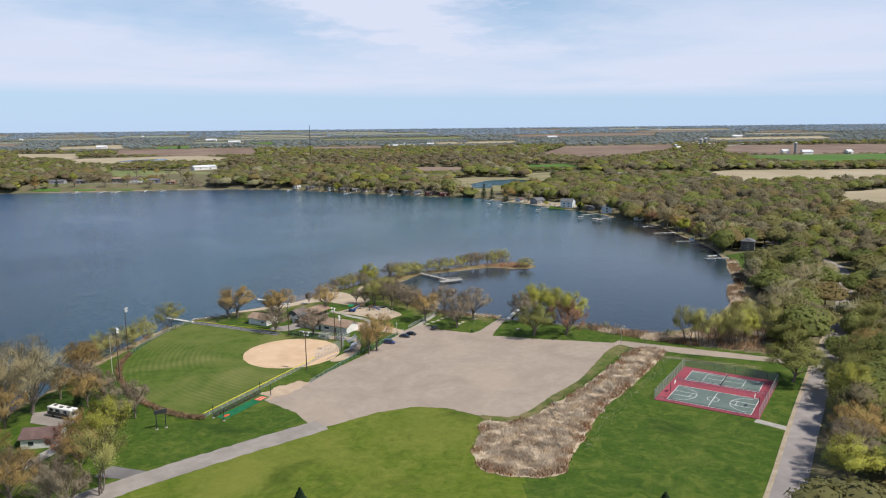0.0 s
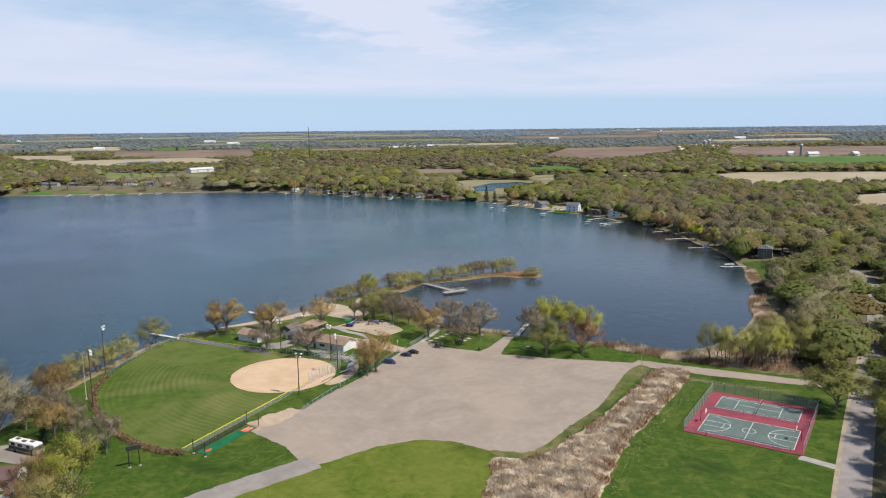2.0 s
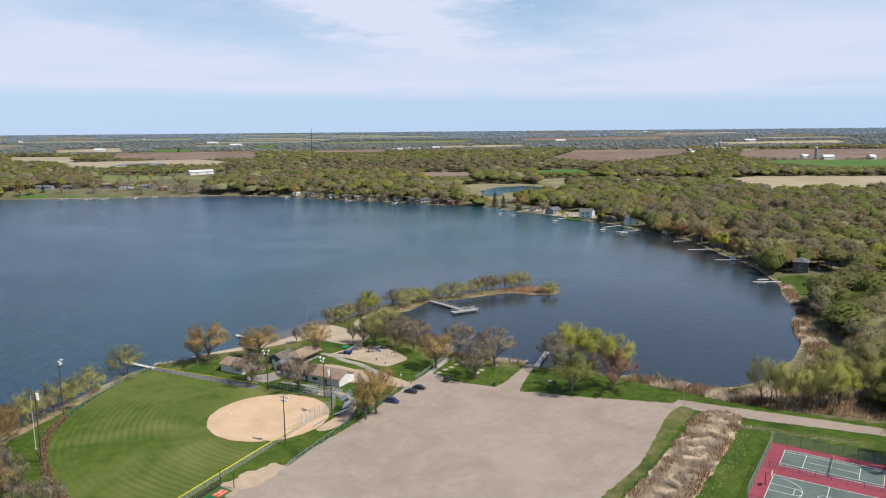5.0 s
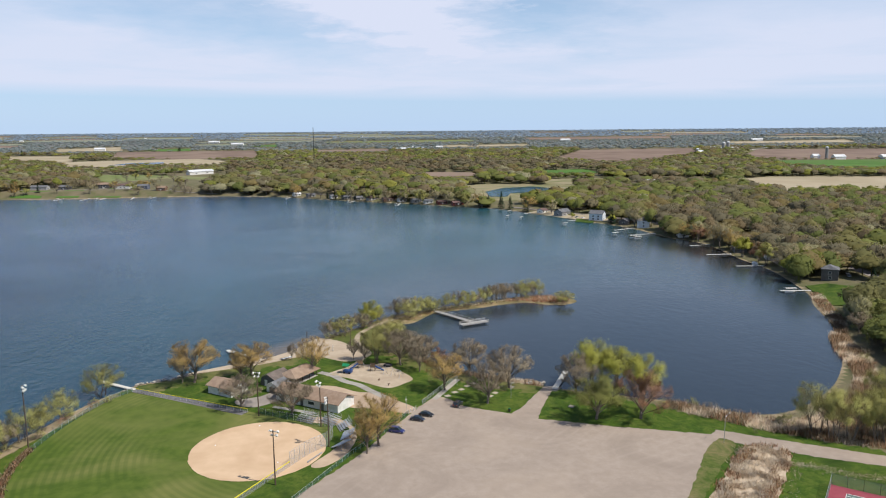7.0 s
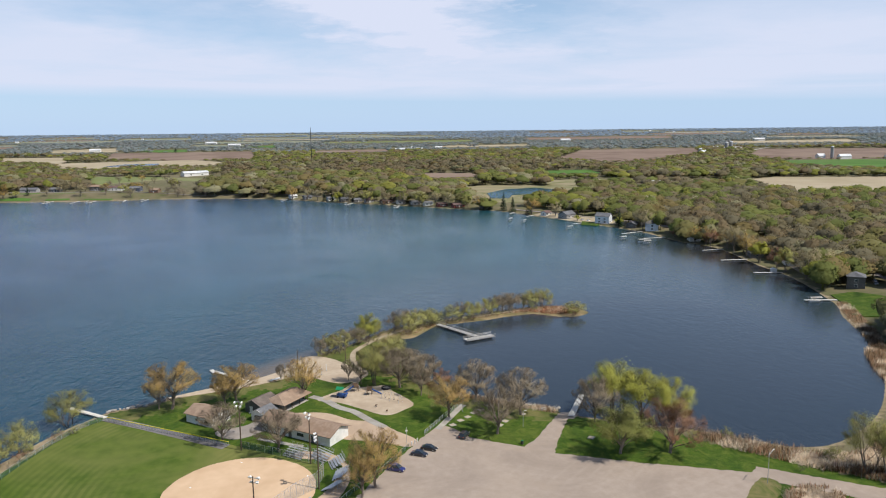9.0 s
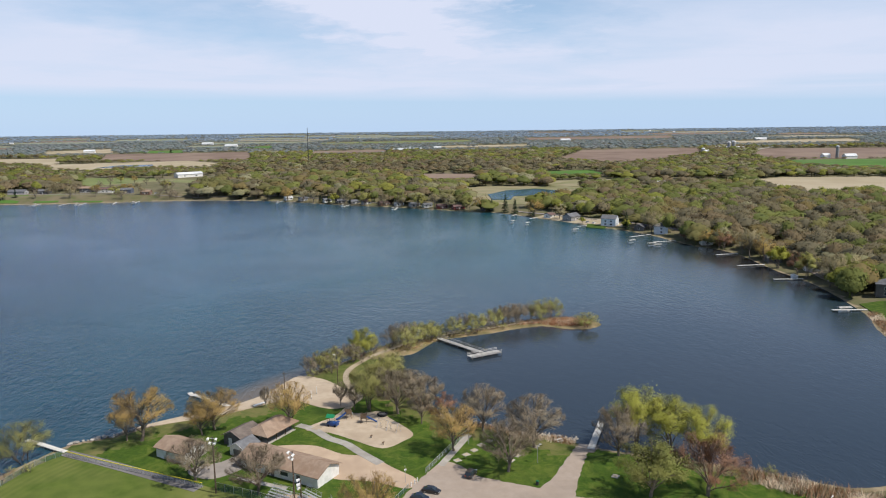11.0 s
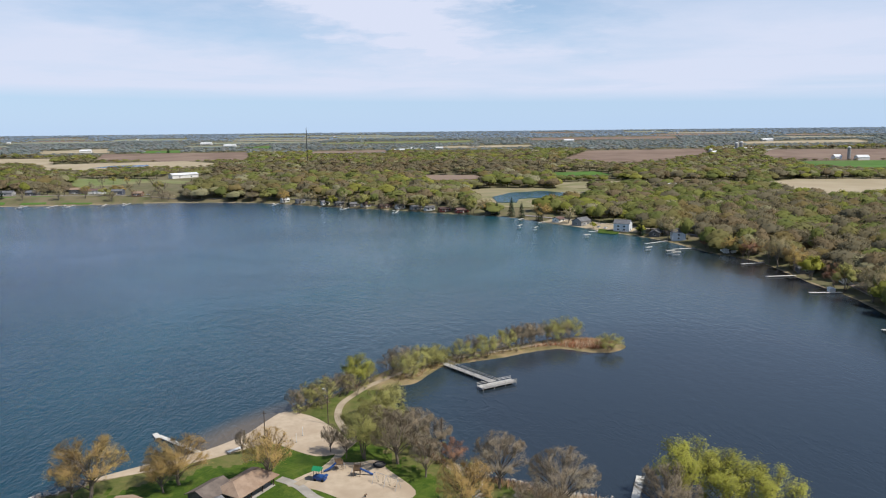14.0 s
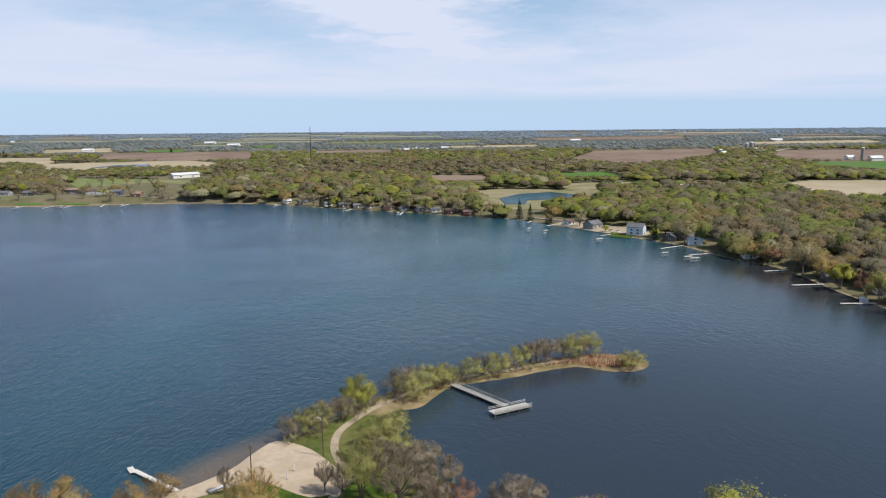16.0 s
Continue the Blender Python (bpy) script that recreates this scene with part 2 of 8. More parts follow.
M["leaf_willow"] = leaf_mat("leaf_willow", (0.35, 0.345, 0.105), (0.45, 0.43, 0.15), (0.34, 0.32, 0.11))
M["leaf_lime"] = leaf_mat("leaf_lime", (0.37, 0.375, 0.06), (0.49, 0.475, 0.09), (0.33, 0.325, 0.065))
M["leaf_green"] = leaf_mat("leaf_green", (0.19, 0.20, 0.055), (0.255, 0.26, 0.075), (0.20, 0.195, 0.06))
M["leaf_pale"] = leaf_mat("leaf_pale", (0.34, 0.30, 0.18), (0.42, 0.375, 0.23), (0.36, 0.295, 0.155))
M["needle"] = leaf_mat("needle", (0.018, 0.035, 0.016), (0.035, 0.058, 0.025), (0.025, 0.045, 0.02), glow=0.05)
M["dogwood"] = leaf_mat("dogwood", (0.34, 0.12, 0.07), (0.44, 0.19, 0.11), (0.36, 0.17, 0.09), 0.2, 0.2)
M["reed"] = leaf_mat("reed", (0.72, 0.60, 0.46), (0.86, 0.76, 0.62), (0.66, 0.52, 0.38), 0.25, 0.5)
M["brush"] = leaf_mat("brush", (0.20, 0.12, 0.065), (0.30, 0.20, 0.11), (0.25, 0.17, 0.085), 0.15, 0.1)

# lake: dark body, sky in a rippled surface
m, n, l, p = nodes_of("lake_water")
vec = n.new("ShaderNodeTexCoord").outputs["Object"]
mp = n.new("ShaderNodeMapping")
mp.inputs["Rotation"].default_value, mp.inputs["Scale"].default_value = (0, 0, 0.5), (1.0, 0.42, 1.0)
l.new(vec, mp.inputs[0])
p.inputs["Roughness"].default_value = 0.10
p.inputs["IOR"].default_value = 1.33
p.inputs["Specular IOR Level"].default_value = 0.5
patches = ramp_node(n, l, noise_node(n, l, vec, 0.006, 4, 0.6, 1.0), 0.35, 0.65)
green = mix_node(n, l, patches, (0.012, 0.062, 0.086), (0.017, 0.084, 0.110))
sep_x = n.new("ShaderNodeSeparateXYZ")
l.new(vec, sep_x.inputs[0])
# bluer, brighter far water: grazing sky reflection painted into the body colour
near_dark, deep = mix_node(n, l, patches, (0.006, 0.021, 0.044), (0.009, 0.030, 0.056)), mix_node(n, l, patches, (0.014, 0.052, 0.118), (0.018, 0.068, 0.140))
deep = mix_node(n, l, ramp_node(n, l, sep_x.outputs[1], 400, 720), near_dark, deep)
col = mix_node(n, l, ramp_node(n, l, sep_x.outputs[0], -230, 10), deep, green)
# sandy bottom showing through off the beach
shr = n.new("ShaderNodeVectorRotate")
shr.rotation_type, shr.inputs["Angle"].default_value = "Z_AXIS", radians(-52)
l.new(vec, shr.inputs["Vector"])
shr.inputs["Center"].default_value = (-47, 396, 0)
shd = n.new("ShaderNodeVectorMath")
shd.operation = "SUBTRACT"
l.new(shr.outputs[0], shd.inputs[0])
shd.inputs[1].default_value = (-47, 396, 0)
shs = n.new("ShaderNodeVectorMath")
shs.operation = "MULTIPLY"
shs.inputs[1].default_value = (1 / 34, 1 / 11, 0)
l.new(shd.outputs[0], shs.inputs[0])
shl = n.new("ShaderNodeVectorMath")
shl.operation = "LENGTH"
l.new(shs.outputs[0], shl.inputs[0])
shallow = ramp_node(n, l, shl.outputs["Value"], 1.15, 0.35)
col = mix_node(n, l, shallow, col, (0.21, 0.155, 0.095))
# bay behind the spit lies in the lee; weak sky reflection painted as darker colour
lee = n.new("ShaderNodeVectorMath")
lee.operation = "DISTANCE"
l.new(vec, lee.inputs[0])
lee.inputs[1].default_value = (110, 400, 0)
lee_e = n.new("ShaderNodeVectorMath")
lee_e.operation = "DISTANCE"
l.new(vec, lee_e.inputs[0])
lee_e.inputs[1].default_value = (262, 600, 0)
calm_a, calm_b = ramp_node(n, l, lee.outputs["Value"], 70, 200), ramp_node(n, l, lee_e.outputs["Value"], 70, 210)
both = n.new("ShaderNodeMath")
both.operation = "MULTIPLY"
l.new(calm_a, both.inputs[0])
l.new(calm_b, both.inputs[1])
calm = both.outputs[0]
# dark tree reflections along the east shore, painted into the body colour
col = mix_node(n, l, ramp_node(n, l, lee_e.outputs["Value"], 60, 190), (0.030, 0.032, 0.036), col)
col = mix_node(n, l, ramp_node(n, l, lee.outputs["Value"], 85, 230), (0.026, 0.037, 0.050), col)
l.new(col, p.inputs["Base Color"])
b1 = n.new("ShaderNodeBump")
b1.inputs["Distance"].default_value = 1.0
gust = ramp_node(n, l, noise_node(n, l, vec, 0.012, 3, 0.6, 0.8), 0.3, 0.7)
amp = n.new("ShaderNodeMath")
amp.operation = "MULTIPLY_ADD"
amp.inputs[1].default_value, amp.inputs[2].default_value = 0.95, 0.16
mulw = n.new("ShaderNodeMath")
mulw.operation = "MULTIPLY"
l.new(calm, mulw.inputs[0])
gm = n.new("ShaderNodeMath")
gm.operation = "MULTIPLY_ADD"
l.new(gust, gm.inputs[0])
gm.inputs[1].default_value, gm.inputs[2].default_value = 0.5, 0.5
l.new(gm.outputs[0], mulw.inputs[1])
l.new(mulw.outputs[0], amp.inputs[0])
l.new(amp.outputs[0], b1.inputs["Strength"])
wave_h = mix_node(n, l, 0.35, noise_node(n, l, mp.outputs[0], 0.38, 4, 0.68, 0.4), noise_node(n, l, mp.outputs[0], 1.25, 2, 0.5))
l.new(wave_h, b1.inputs["Height"])
l.new(b1.outputs[0], p.inputs["Normal"])
M["water"] = m


# ---- mesh helpers ----
def tri_mesh(name, V, F, mats, idx=None, smooth=False, normals=None):
    """A mesh from arrays; normals, one a vertex, round the light over a crown's many small faces."""
    me = bpy.data.meshes.new(name)
    V, F = np.asarray(V, dtype=np.float32), np.asarray(F, dtype=np.int32)
    k = F.shape[1]
    me.vertices.add(len(V))
    me.vertices.foreach_set("co", V.ravel())
    me.loops.add(F.size)
    me.loops.foreach_set("vertex_index", F.ravel())
    me.polygons.add(len(F))
    me.polygons.foreach_set("loop_start", np.arange(0, F.size, k, dtype=np.int32))
    for q in mats:
        me.materials.append(q)
    if idx is not None:
        me.polygons.foreach_set("material_index", np.asarray(idx, dtype=np.int32))
    if smooth:
        me.polygons.foreach_set("use_smooth", np.ones(len(F), dtype=bool))
    me.update(calc_edges=True)
    if normals is not None:
        me.polygons.foreach_set("use_smooth", np.ones(len(F), dtype=bool))
        at = me.attributes.new("custom_normal", "FLOAT_VECTOR", "POINT")
        at.data.foreach_set("vector", np.asarray(normals, dtype=np.float32).ravel())
        me.update()
    return me


def faced(T, N):
    """Triangles (k, 3, 3) wound so that each one faces along its normal in N (k, 3, 3)."""
    g = np.cross(T[:, 1] - T[:, 0], T[:, 2] - T[:, 0])
    turn = (g * N[:, 0]).sum(1) < 0
    T[turn] = T[turn][:, ::-1]
    N[turn] = N[turn][:, ::-1]
    return T, N


def part(name, bm, material, parent=None, label="", bevel=0.0):
    if bevel:
        bmesh.ops.bevel(bm, geom=bm.edges[:], offset=bevel, segments=1, affect="EDGES")
    me = bpy.data.meshes.new(name)
    bmesh.ops.recalc_face_normals(bm, faces=bm.faces[:])
    bm.to_mesh(me)
    bm.free()
    me.materials.append(material)
    ob = new(name, me)
    ob.parent = parent
    return tagged(ob, label)


def thing(name, x, y, z, rz=0, label="", category="", group=""):
    ob = new(name)
    ob.matrix_world = pose(x, y, z, 0, 0, rz)
    ob.empty_display_size = 0.5
    return tagged(ob, label, category, group)


def box(bm, x, y, z, sx, sy, sz, rz=0.0, rx=0.0, ry=0.0):
    """A box by its centre and full sizes."""
    mtx = pose(x, y, z, rx, ry, rz) @ Matrix.Diagonal((sx, sy, sz, 1))
    return bmesh.ops.create_cube(bm, size=1, matrix=mtx)["verts"]


def rod(bm, a, b, r0, r1=None, n=8):
    """A tapered round bar from a to b."""
    a, b = Vector(a), Vector(b)
    d = b - a
    mtx = Matrix.Translation((a + b) / 2) @ d.to_track_quat("Z", "Y").to_matrix().to_4x4()
    bmesh.ops.create_cone(bm, cap_ends=True, segments=n, radius1=r0, radius2=r0 if r1 is None else r1, depth=d.length, matrix=mtx)


def solid(bm, pts, z0, z1):
    """An upright prism over a ground outline."""
    lo = [bm.verts.new((x, y, z0)) for x, y in pts]
    hi = [bm.verts.new((x, y, z1)) for x, y in pts]
    bm.faces.new(hi), bm.faces.new(lo[::-1])
    for i in range(len(pts)):
        j = (i + 1) % len(pts)
        bm.faces.new((lo[i], lo[j], hi[j], hi[i]))


def curve(pts, k=6, closed=False):
    """A smooth line through the points."""
    P = [np.array(p, float) for p in pts]
    out, n_ = [], len(P)
    for i in range(n_ if closed else n_ - 1):
        a, b, c, d = (P[(i + j) % n_] if closed else P[min(max(i + j, 0), n_ - 1)] for j in (-1, 0, 1, 2))
        for s in range(k):
            t = s / k
            out.append(0.5 * (2 * b + (c - a) * t + (2 * a - 5 * b + 4 * c - d) * t * t + (3 * b - a - 3 * c + d) * t ** 3))
    if not closed:
        out.append(P[-1])
    return [tuple(q) for q in out]


def ribbon(line, width):
    """The outline of a way of that width along a line."""
    L = np.array(line, float)
    d = np.gradient(L, axis=0)
    nrm = np.stack([-d[:, 1], d[:, 0]], 1) / np.maximum(np.linalg.norm(d, axis=1), 1e-6)[:, None]
    w = np.asarray(width, float) / 2
    w = w[:, None] if w.ndim else w
    return [tuple(q) for q in L - nrm * w] + [tuple(q) for q in (L + nrm * w)[::-1]]


def inside(X, Y, poly):
    P = np.array(poly, float)
    res = np.zeros(np.shape(X), bool)
    for (x0, y0), (x1, y1) in zip(P, np.roll(P, -1, 0)):
        if y0 == y1:
            continue
        c = (y0 > Y) != (y1 > Y)
        res ^= c & (X < (x1 - x0) * (Y - y0) / (y1 - y0) + x0)
    return res


def line_dist(X, Y, line, closed=False):
    P = np.array(line, float)
    Q = np.roll(P, -1, 0)
    if not closed:
        P, Q = P[:-1], Q[:-1]
    best = np.full(np.shape(X), 1e9)
    for (ax, ay), (bx, by) in zip(P, Q):
        dx, dy = bx - ax, by - ay
        t = np.clip(((X - ax) * dx + (Y - ay) * dy) / max(dx * dx + dy * dy, 1e-9), 0, 1)
        best = np.minimum(best, (X - ax - t * dx) ** 2 + (Y - ay - t * dy) ** 2)
    return np.sqrt(best)


# ---- the lake's outline and the lie of the land ----
SHORE_PARK = [(-140, 190), (-124, 250), (-119, 275), (-116, 298), (-109.5, 320), (-104, 341), (-96, 357), (-85.5, 362), (-77, 370), (-65, 377),
              (-55.5, 382.3), (-46, 392.5), (-42, 401.5), (-37, 410), (-30, 418), (-21.6, 428), (-13.7, 439)]
SHORE_SPIT = [(-8, 446), (2, 453.5), (13, 457.5), (17, 462), (27, 466), (38, 471), (56, 479), (70, 482), (82, 477.5), (87, 467.6), (80.5, 460.5),
              (69.5, 461), (60, 466.5), (45.5, 462), (37, 457.6), (28.6, 454.8), (20.8, 452), (12.8, 448.6), (7.2, 440), (2, 431)]
SHORE_BAY = [(-6.5, 428.5), (-4, 411), (0, 397.5), (5.5, 381.5), (15.6, 365), (23.7, 359.6), (31, 353), (40, 351), (46, 346), (56, 340), (82.5, 329),
             (98.7, 319), (107, 315), (118, 317), (133, 327), (148, 342), (165, 366), (169, 378), (183, 400), (191, 418), (201, 449), (212, 474)]
SHORE_FAR = [(224, 535), (223, 575), (226, 641), (210, 676), (198, 733), (172, 781), (137, 842), (100, 903), (54, 932), (-9, 978), (-79, 1020),
             (-157, 1075), (-236, 1100), (-312, 1102), (-404, 1088), (-495, 1090), (-560, 1083), (-800, 1075), (-1300, 1000), (-1500, 600), (-1300, 100), (-500, 50), (-200, 100)]
LAKE = curve(SHORE_PARK + SHORE_SPIT + SHORE_BAY + SHORE_FAR, 3, True)


def step(a, b, v):
    t = np.clip((v - a) / (b - a), 0, 1)
    return t * t * (3 - 2 * t)


def shore_dist(X, Y):
    d = line_dist(X, Y, LAKE, True)
    return np.where(inside(X, Y, LAKE), -d, d)


def land(X, Y, sd):
    """Height of the ground, by place and distance from the shore."""
    low = np.where(sd > 0, 0.6 * step(0, 5, sd), np.maximum(-3.0, sd * 0.12))
    away = np.maximum(step(480, 560, Y), step(190, 260, X))
    # rise beyond y 850 shaped to bring the ground's end to the camera's horizon
    return low + (sd > 0) * away * 2.4 * step(2, 30, sd) + (0.0178 * np.maximum(0, Y - 850) - 0.0036 * np.maximum(0, Y - 2400)) * (sd > 0) * step(0, 40, sd)


def height(x, y):
    X, Y = np.array([float(x)]), np.array([float(y)])
    return float(land(X, Y, shore_dist(X, Y))[0])


def grown(a, b, first, rate):
    out, s = [a], first
    while (out[-1] < b) if b > a else (out[-1] > b):
        out.append(out[-1] + (s if b > a else -s))
        s *= rate
    return out


xs = np.array(sorted(set(grown(-130, -5200, 4, 1.13)[1:] + list(np.arange(-130, -100, 2.5)) + list(np.arange(-100, 60, 1.25)) + list(np.arange(60, 250, 2.5)) + grown(250, 5200, 4, 1.13))))
ys = np.array(sorted(set(grown(150, -900, 6, 1.3)[1:] + list(np.arange(150, 330, 2.5)) + list(np.arange(330, 430, 1.25)) + list(np.arange(430, 490, 2.5)) + list(np.arange(490, 1140, 7)) + grown(1140, 5000, 9, 1.06))))
GX, GY = np.meshgrid(xs, ys)
GSD = shore_dist(GX, GY)
GZ = land(GX, GY, GSD)
nx, ny = len(xs), len(ys)
ii = (np.arange(ny - 1)[:, None] * nx + np.arange(nx - 1)[None, :]).ravel()
faces = np.stack([ii, ii + 1, ii + nx + 1, ii + nx], 1)
cx, cy = (GX[:-1, :-1] + GX[1:, 1:]).ravel() / 2, (GY[:-1, :-1] + GY[1:, 1:]).ravel() / 2
csd = shore_dist(cx, cy)
PARK = [(-140, -80), (-200, 60), (-140, 130), (-122, 262), (-112, 300), (-100, 350), (-86, 364), (-46, 393), (-20, 430), (-4, 420), (2, 395), (14, 366), (46, 347), (84, 318),
        (112, 296), (146, 276), (150, 262), (110, 206), (84, 172), (60, 130), (-20, 20), (-60, -80)]
kind = np.where(inside(cx, cy, PARK), 0, 1)
uneven = np.array([noise.noise((x * 0.14, y * 0.14, 8.0)) + 0.7 * noise.noise((x * 0.5, y * 0.5, 3.0)) if -110 < x < 60 and 325 < y < 440 else 0.0 for x, y in zip(cx, cy)])
kind = np.where((kind == 0) & (cx < 45) & ((cy > 384 + 5 * uneven) | ((csd < 12 + 6 * uneven) & (cy > 338))), 3, kind)
kind = np.where((csd < 1.8) & ~((cx > -20) & (cx < 78) & (cy > 345) & (cy < 490)), 2, kind)
kind = np.where((cx > -24) & (cx < 92) & (cy > 425) & (cy < 490) & (csd > -2), 5, kind)
FRONT_LAWN = [(-24, 228), (-48, 211), (-70, 194), (-95, 172), (-125, 140), (-150, 60), (30, 60), (24, 150), (30, 192), (30, 228), (14, 240), (4, 242), (-8, 238)]
kind = np.where((kind == 0) & inside(cx, cy, FRONT_LAWN), 4, kind)
ground = new("ground", tri_mesh("ground", np.stack([GX.ravel(), GY.ravel(), GZ.ravel()], 1), faces, [M["lawn"], M["wood_floor"], M["shore"], M["dry_lawn"], M["sunny_lawn"], M["spit_turf"]], kind, True))
tagged(ground, "spring lawn, woodland floor and shore running to the horizon", "ground", kind="structure")

bm = bmesh.new()
solid(bm, [(-5000, 30), (900, 30), (900, 1150), (-5000, 1150)], -0.05, 0.0)
tagged(part("water", bm, M["water"]), "wind-rippled dark blue lake", "lake", kind="structure")


def ragged(pts, amp=0.45, wave=0.35, seg=1.2):
    """The outline with uneven, crumbled edges."""
    out = []
    for (x0, y0), (x1, y1) in zip(pts, list(pts[1:]) + [pts[0]]):
        L = math.hypot(x1 - x0, y1 - y0)
        k = max(1, int(L / seg))
        for i in range(k):
            x, y = x0 + (x1 - x0) * i / k, y0 + (y1 - y0) * i / k
            a = amp * (noise.noise((x * wave, y * wave, 2.0)) + 0.6 * noise.noise((x * wave * 3, y * wave * 3, 6.0)))
            out.append((x - (y1 - y0) / max(L, 1e-6) * a, y + (x1 - x0) / max(L, 1e-6) * a))
    return out


def overlay(name, pts, z, material, label, category, thick=0.3):
    bm = bmesh.new()
    solid(bm, pts, z - thick, z)
    return tagged(part(name, bm, material), label, category, kind="structure")


def field(name, pts, material, label):
    """A far field that lies on the slope."""
    bm = bmesh.new()
    P = np.array(pts, float)
    c = P.mean(0)
    hs = land(P[:, 0], P[:, 1], np.maximum(shore_dist(P[:, 0], P[:, 1]), 1.0)) + 0.35
    top = [bm.verts.new((x, y, h)) for (x, y), h in zip(P, hs)]
    low = [bm.verts.new((x, y, h - 1.5)) for (x, y), h in zip(P, hs)]
    bm.faces.new(top)
    for i in range(len(P)):
        j = (i + 1) % len(P)
        bm.faces.new((low[i], low[j], top[j], top[i]))
    return tagged(part(name, bm, material), label, "field", kind="structure")

# ---- surfaces of the park ----
Z0 = 0.6
LOT = [(-45, 250), (-32, 267), (-14, 295), (-4.5, 314.5), (1.5, 326), (8, 337), (12, 334.5), (17, 327), (31, 320), (35, 325), (45, 342.5), (48.5, 341.5), (42, 326), (38.5, 315.5), (58, 308.5),
       (86, 300.5), (88.5, 303.5), (111.8, 290.9), (144.2, 273.7), (142, 268.5), (108.5, 283.9), (87, 296), (80, 287), (63, 258.5), (50, 244.5), (35, 228), (25, 229.5),
       (14, 237.5), (4, 239.8), (-8, 236), (-25.4, 224.5), (-29, 230.5), (-33, 238), (-38, 243)]
overlay("parking_lot", ragged(LOT, 0.5, 0.6), Z0 + 0.05, M["gravel"], "wide bare gravel parking lot with worn tracks", "parking lot")
road_w = curve([(-24, 228), (-48, 211), (-70, 194), (-95, 172), (-125, 140)], 5)
overlay("road_west", ragged(ribbon(road_w, 8.0), 0.45), Z0 + 0.08, M["old_asphalt"], "pale worn asphalt park road", "road")
ROAD_E = curve([(-40, -10), (10, 64), (60, 135), (89.5, 175), (115.5, 212.4), (150, 261), (189.5, 315), (215, 352), (245, 398), (262, 440), (266, 497), (270, 547), (262, 610), (246, 690), (215, 760), (170, 830), (120, 900)], 6)


def strip(name, line, width, material, label, lift=0.12, category="road"):
    """A way that follows the lie of the land."""
    bm = bmesh.new()
    O = ribbon(line, width)
    k = len(O) // 2
    A, B = np.array(O[:k]), np.array(O[k:][::-1])
    mid = (A + B) / 2
    zs = land(mid[:, 0], mid[:, 1], np.maximum(shore_dist(mid[:, 0], mid[:, 1]), 0)) + lift
    rows = [[bm.verts.new((*A[i], zs[i] - 0.3)), bm.verts.new((*A[i], zs[i])), bm.verts.new((*B[i], zs[i])), bm.verts.new((*B[i], zs[i] - 0.3))] for i in range(k)]
    for a, b in zip(rows, rows[1:]):
        for q in range(3):
            bm.faces.new((a[q], b[q], b[q + 1], a[q + 1]))
    return tagged(part(name, bm, material), label, category, kind="structure")


strip("road_east", ROAD_E, 7.2, M["street"], "grey asphalt street crossed by tree shadows")
strip("road_shoulder", [(x - 3.3, y + 2.3) for x, y in ROAD_E if 120 < y < 320], 1.5, M["path_sand"], "sandy shoulder beside the street", 0.09, "road")
C_SKIN = (-42.7, 300.0)
circle = [(C_SKIN[0] + 18.6 * math.cos(a), C_SKIN[1] + 18.9 * math.sin(a)) for a in np.linspace(0, 2 * math.pi, 72, endpoint=False)]
overlay("infield", ragged(circle, 0.25), Z0 + 0.09, M["infield"], "round sandy softball infield", "infield")

# ---- far fields ----
M["field_tan"] = mat("field_tan", (0.36, 0.29, 0.19), (0.42, 0.35, 0.24), 0.02, (0.30, 0.25, 0.15), 0.006, 0.95)
M["field_brown"] = mat("field_brown", (0.17, 0.115, 0.085), (0.22, 0.155, 0.115), 0.02, (0.26, 0.19, 0.14), 0.006, 0.95)
M["field_green"] = mat("field_green", (0.065, 0.14, 0.022), (0.09, 0.18, 0.03), 0.02, (0.10, 0.16, 0.04), 0.008, 0.95)
M["field_grass"] = mat("field_grass", (0.13, 0.17, 0.05), (0.19, 0.21, 0.08), 0.05, (0.24, 0.22, 0.11), 0.012, 0.95)
M["field_marsh"] = mat("field_marsh", (0.25, 0.215, 0.12), (0.31, 0.26, 0.16), 0.03, (0.16, 0.165, 0.065), 0.02, 0.95)
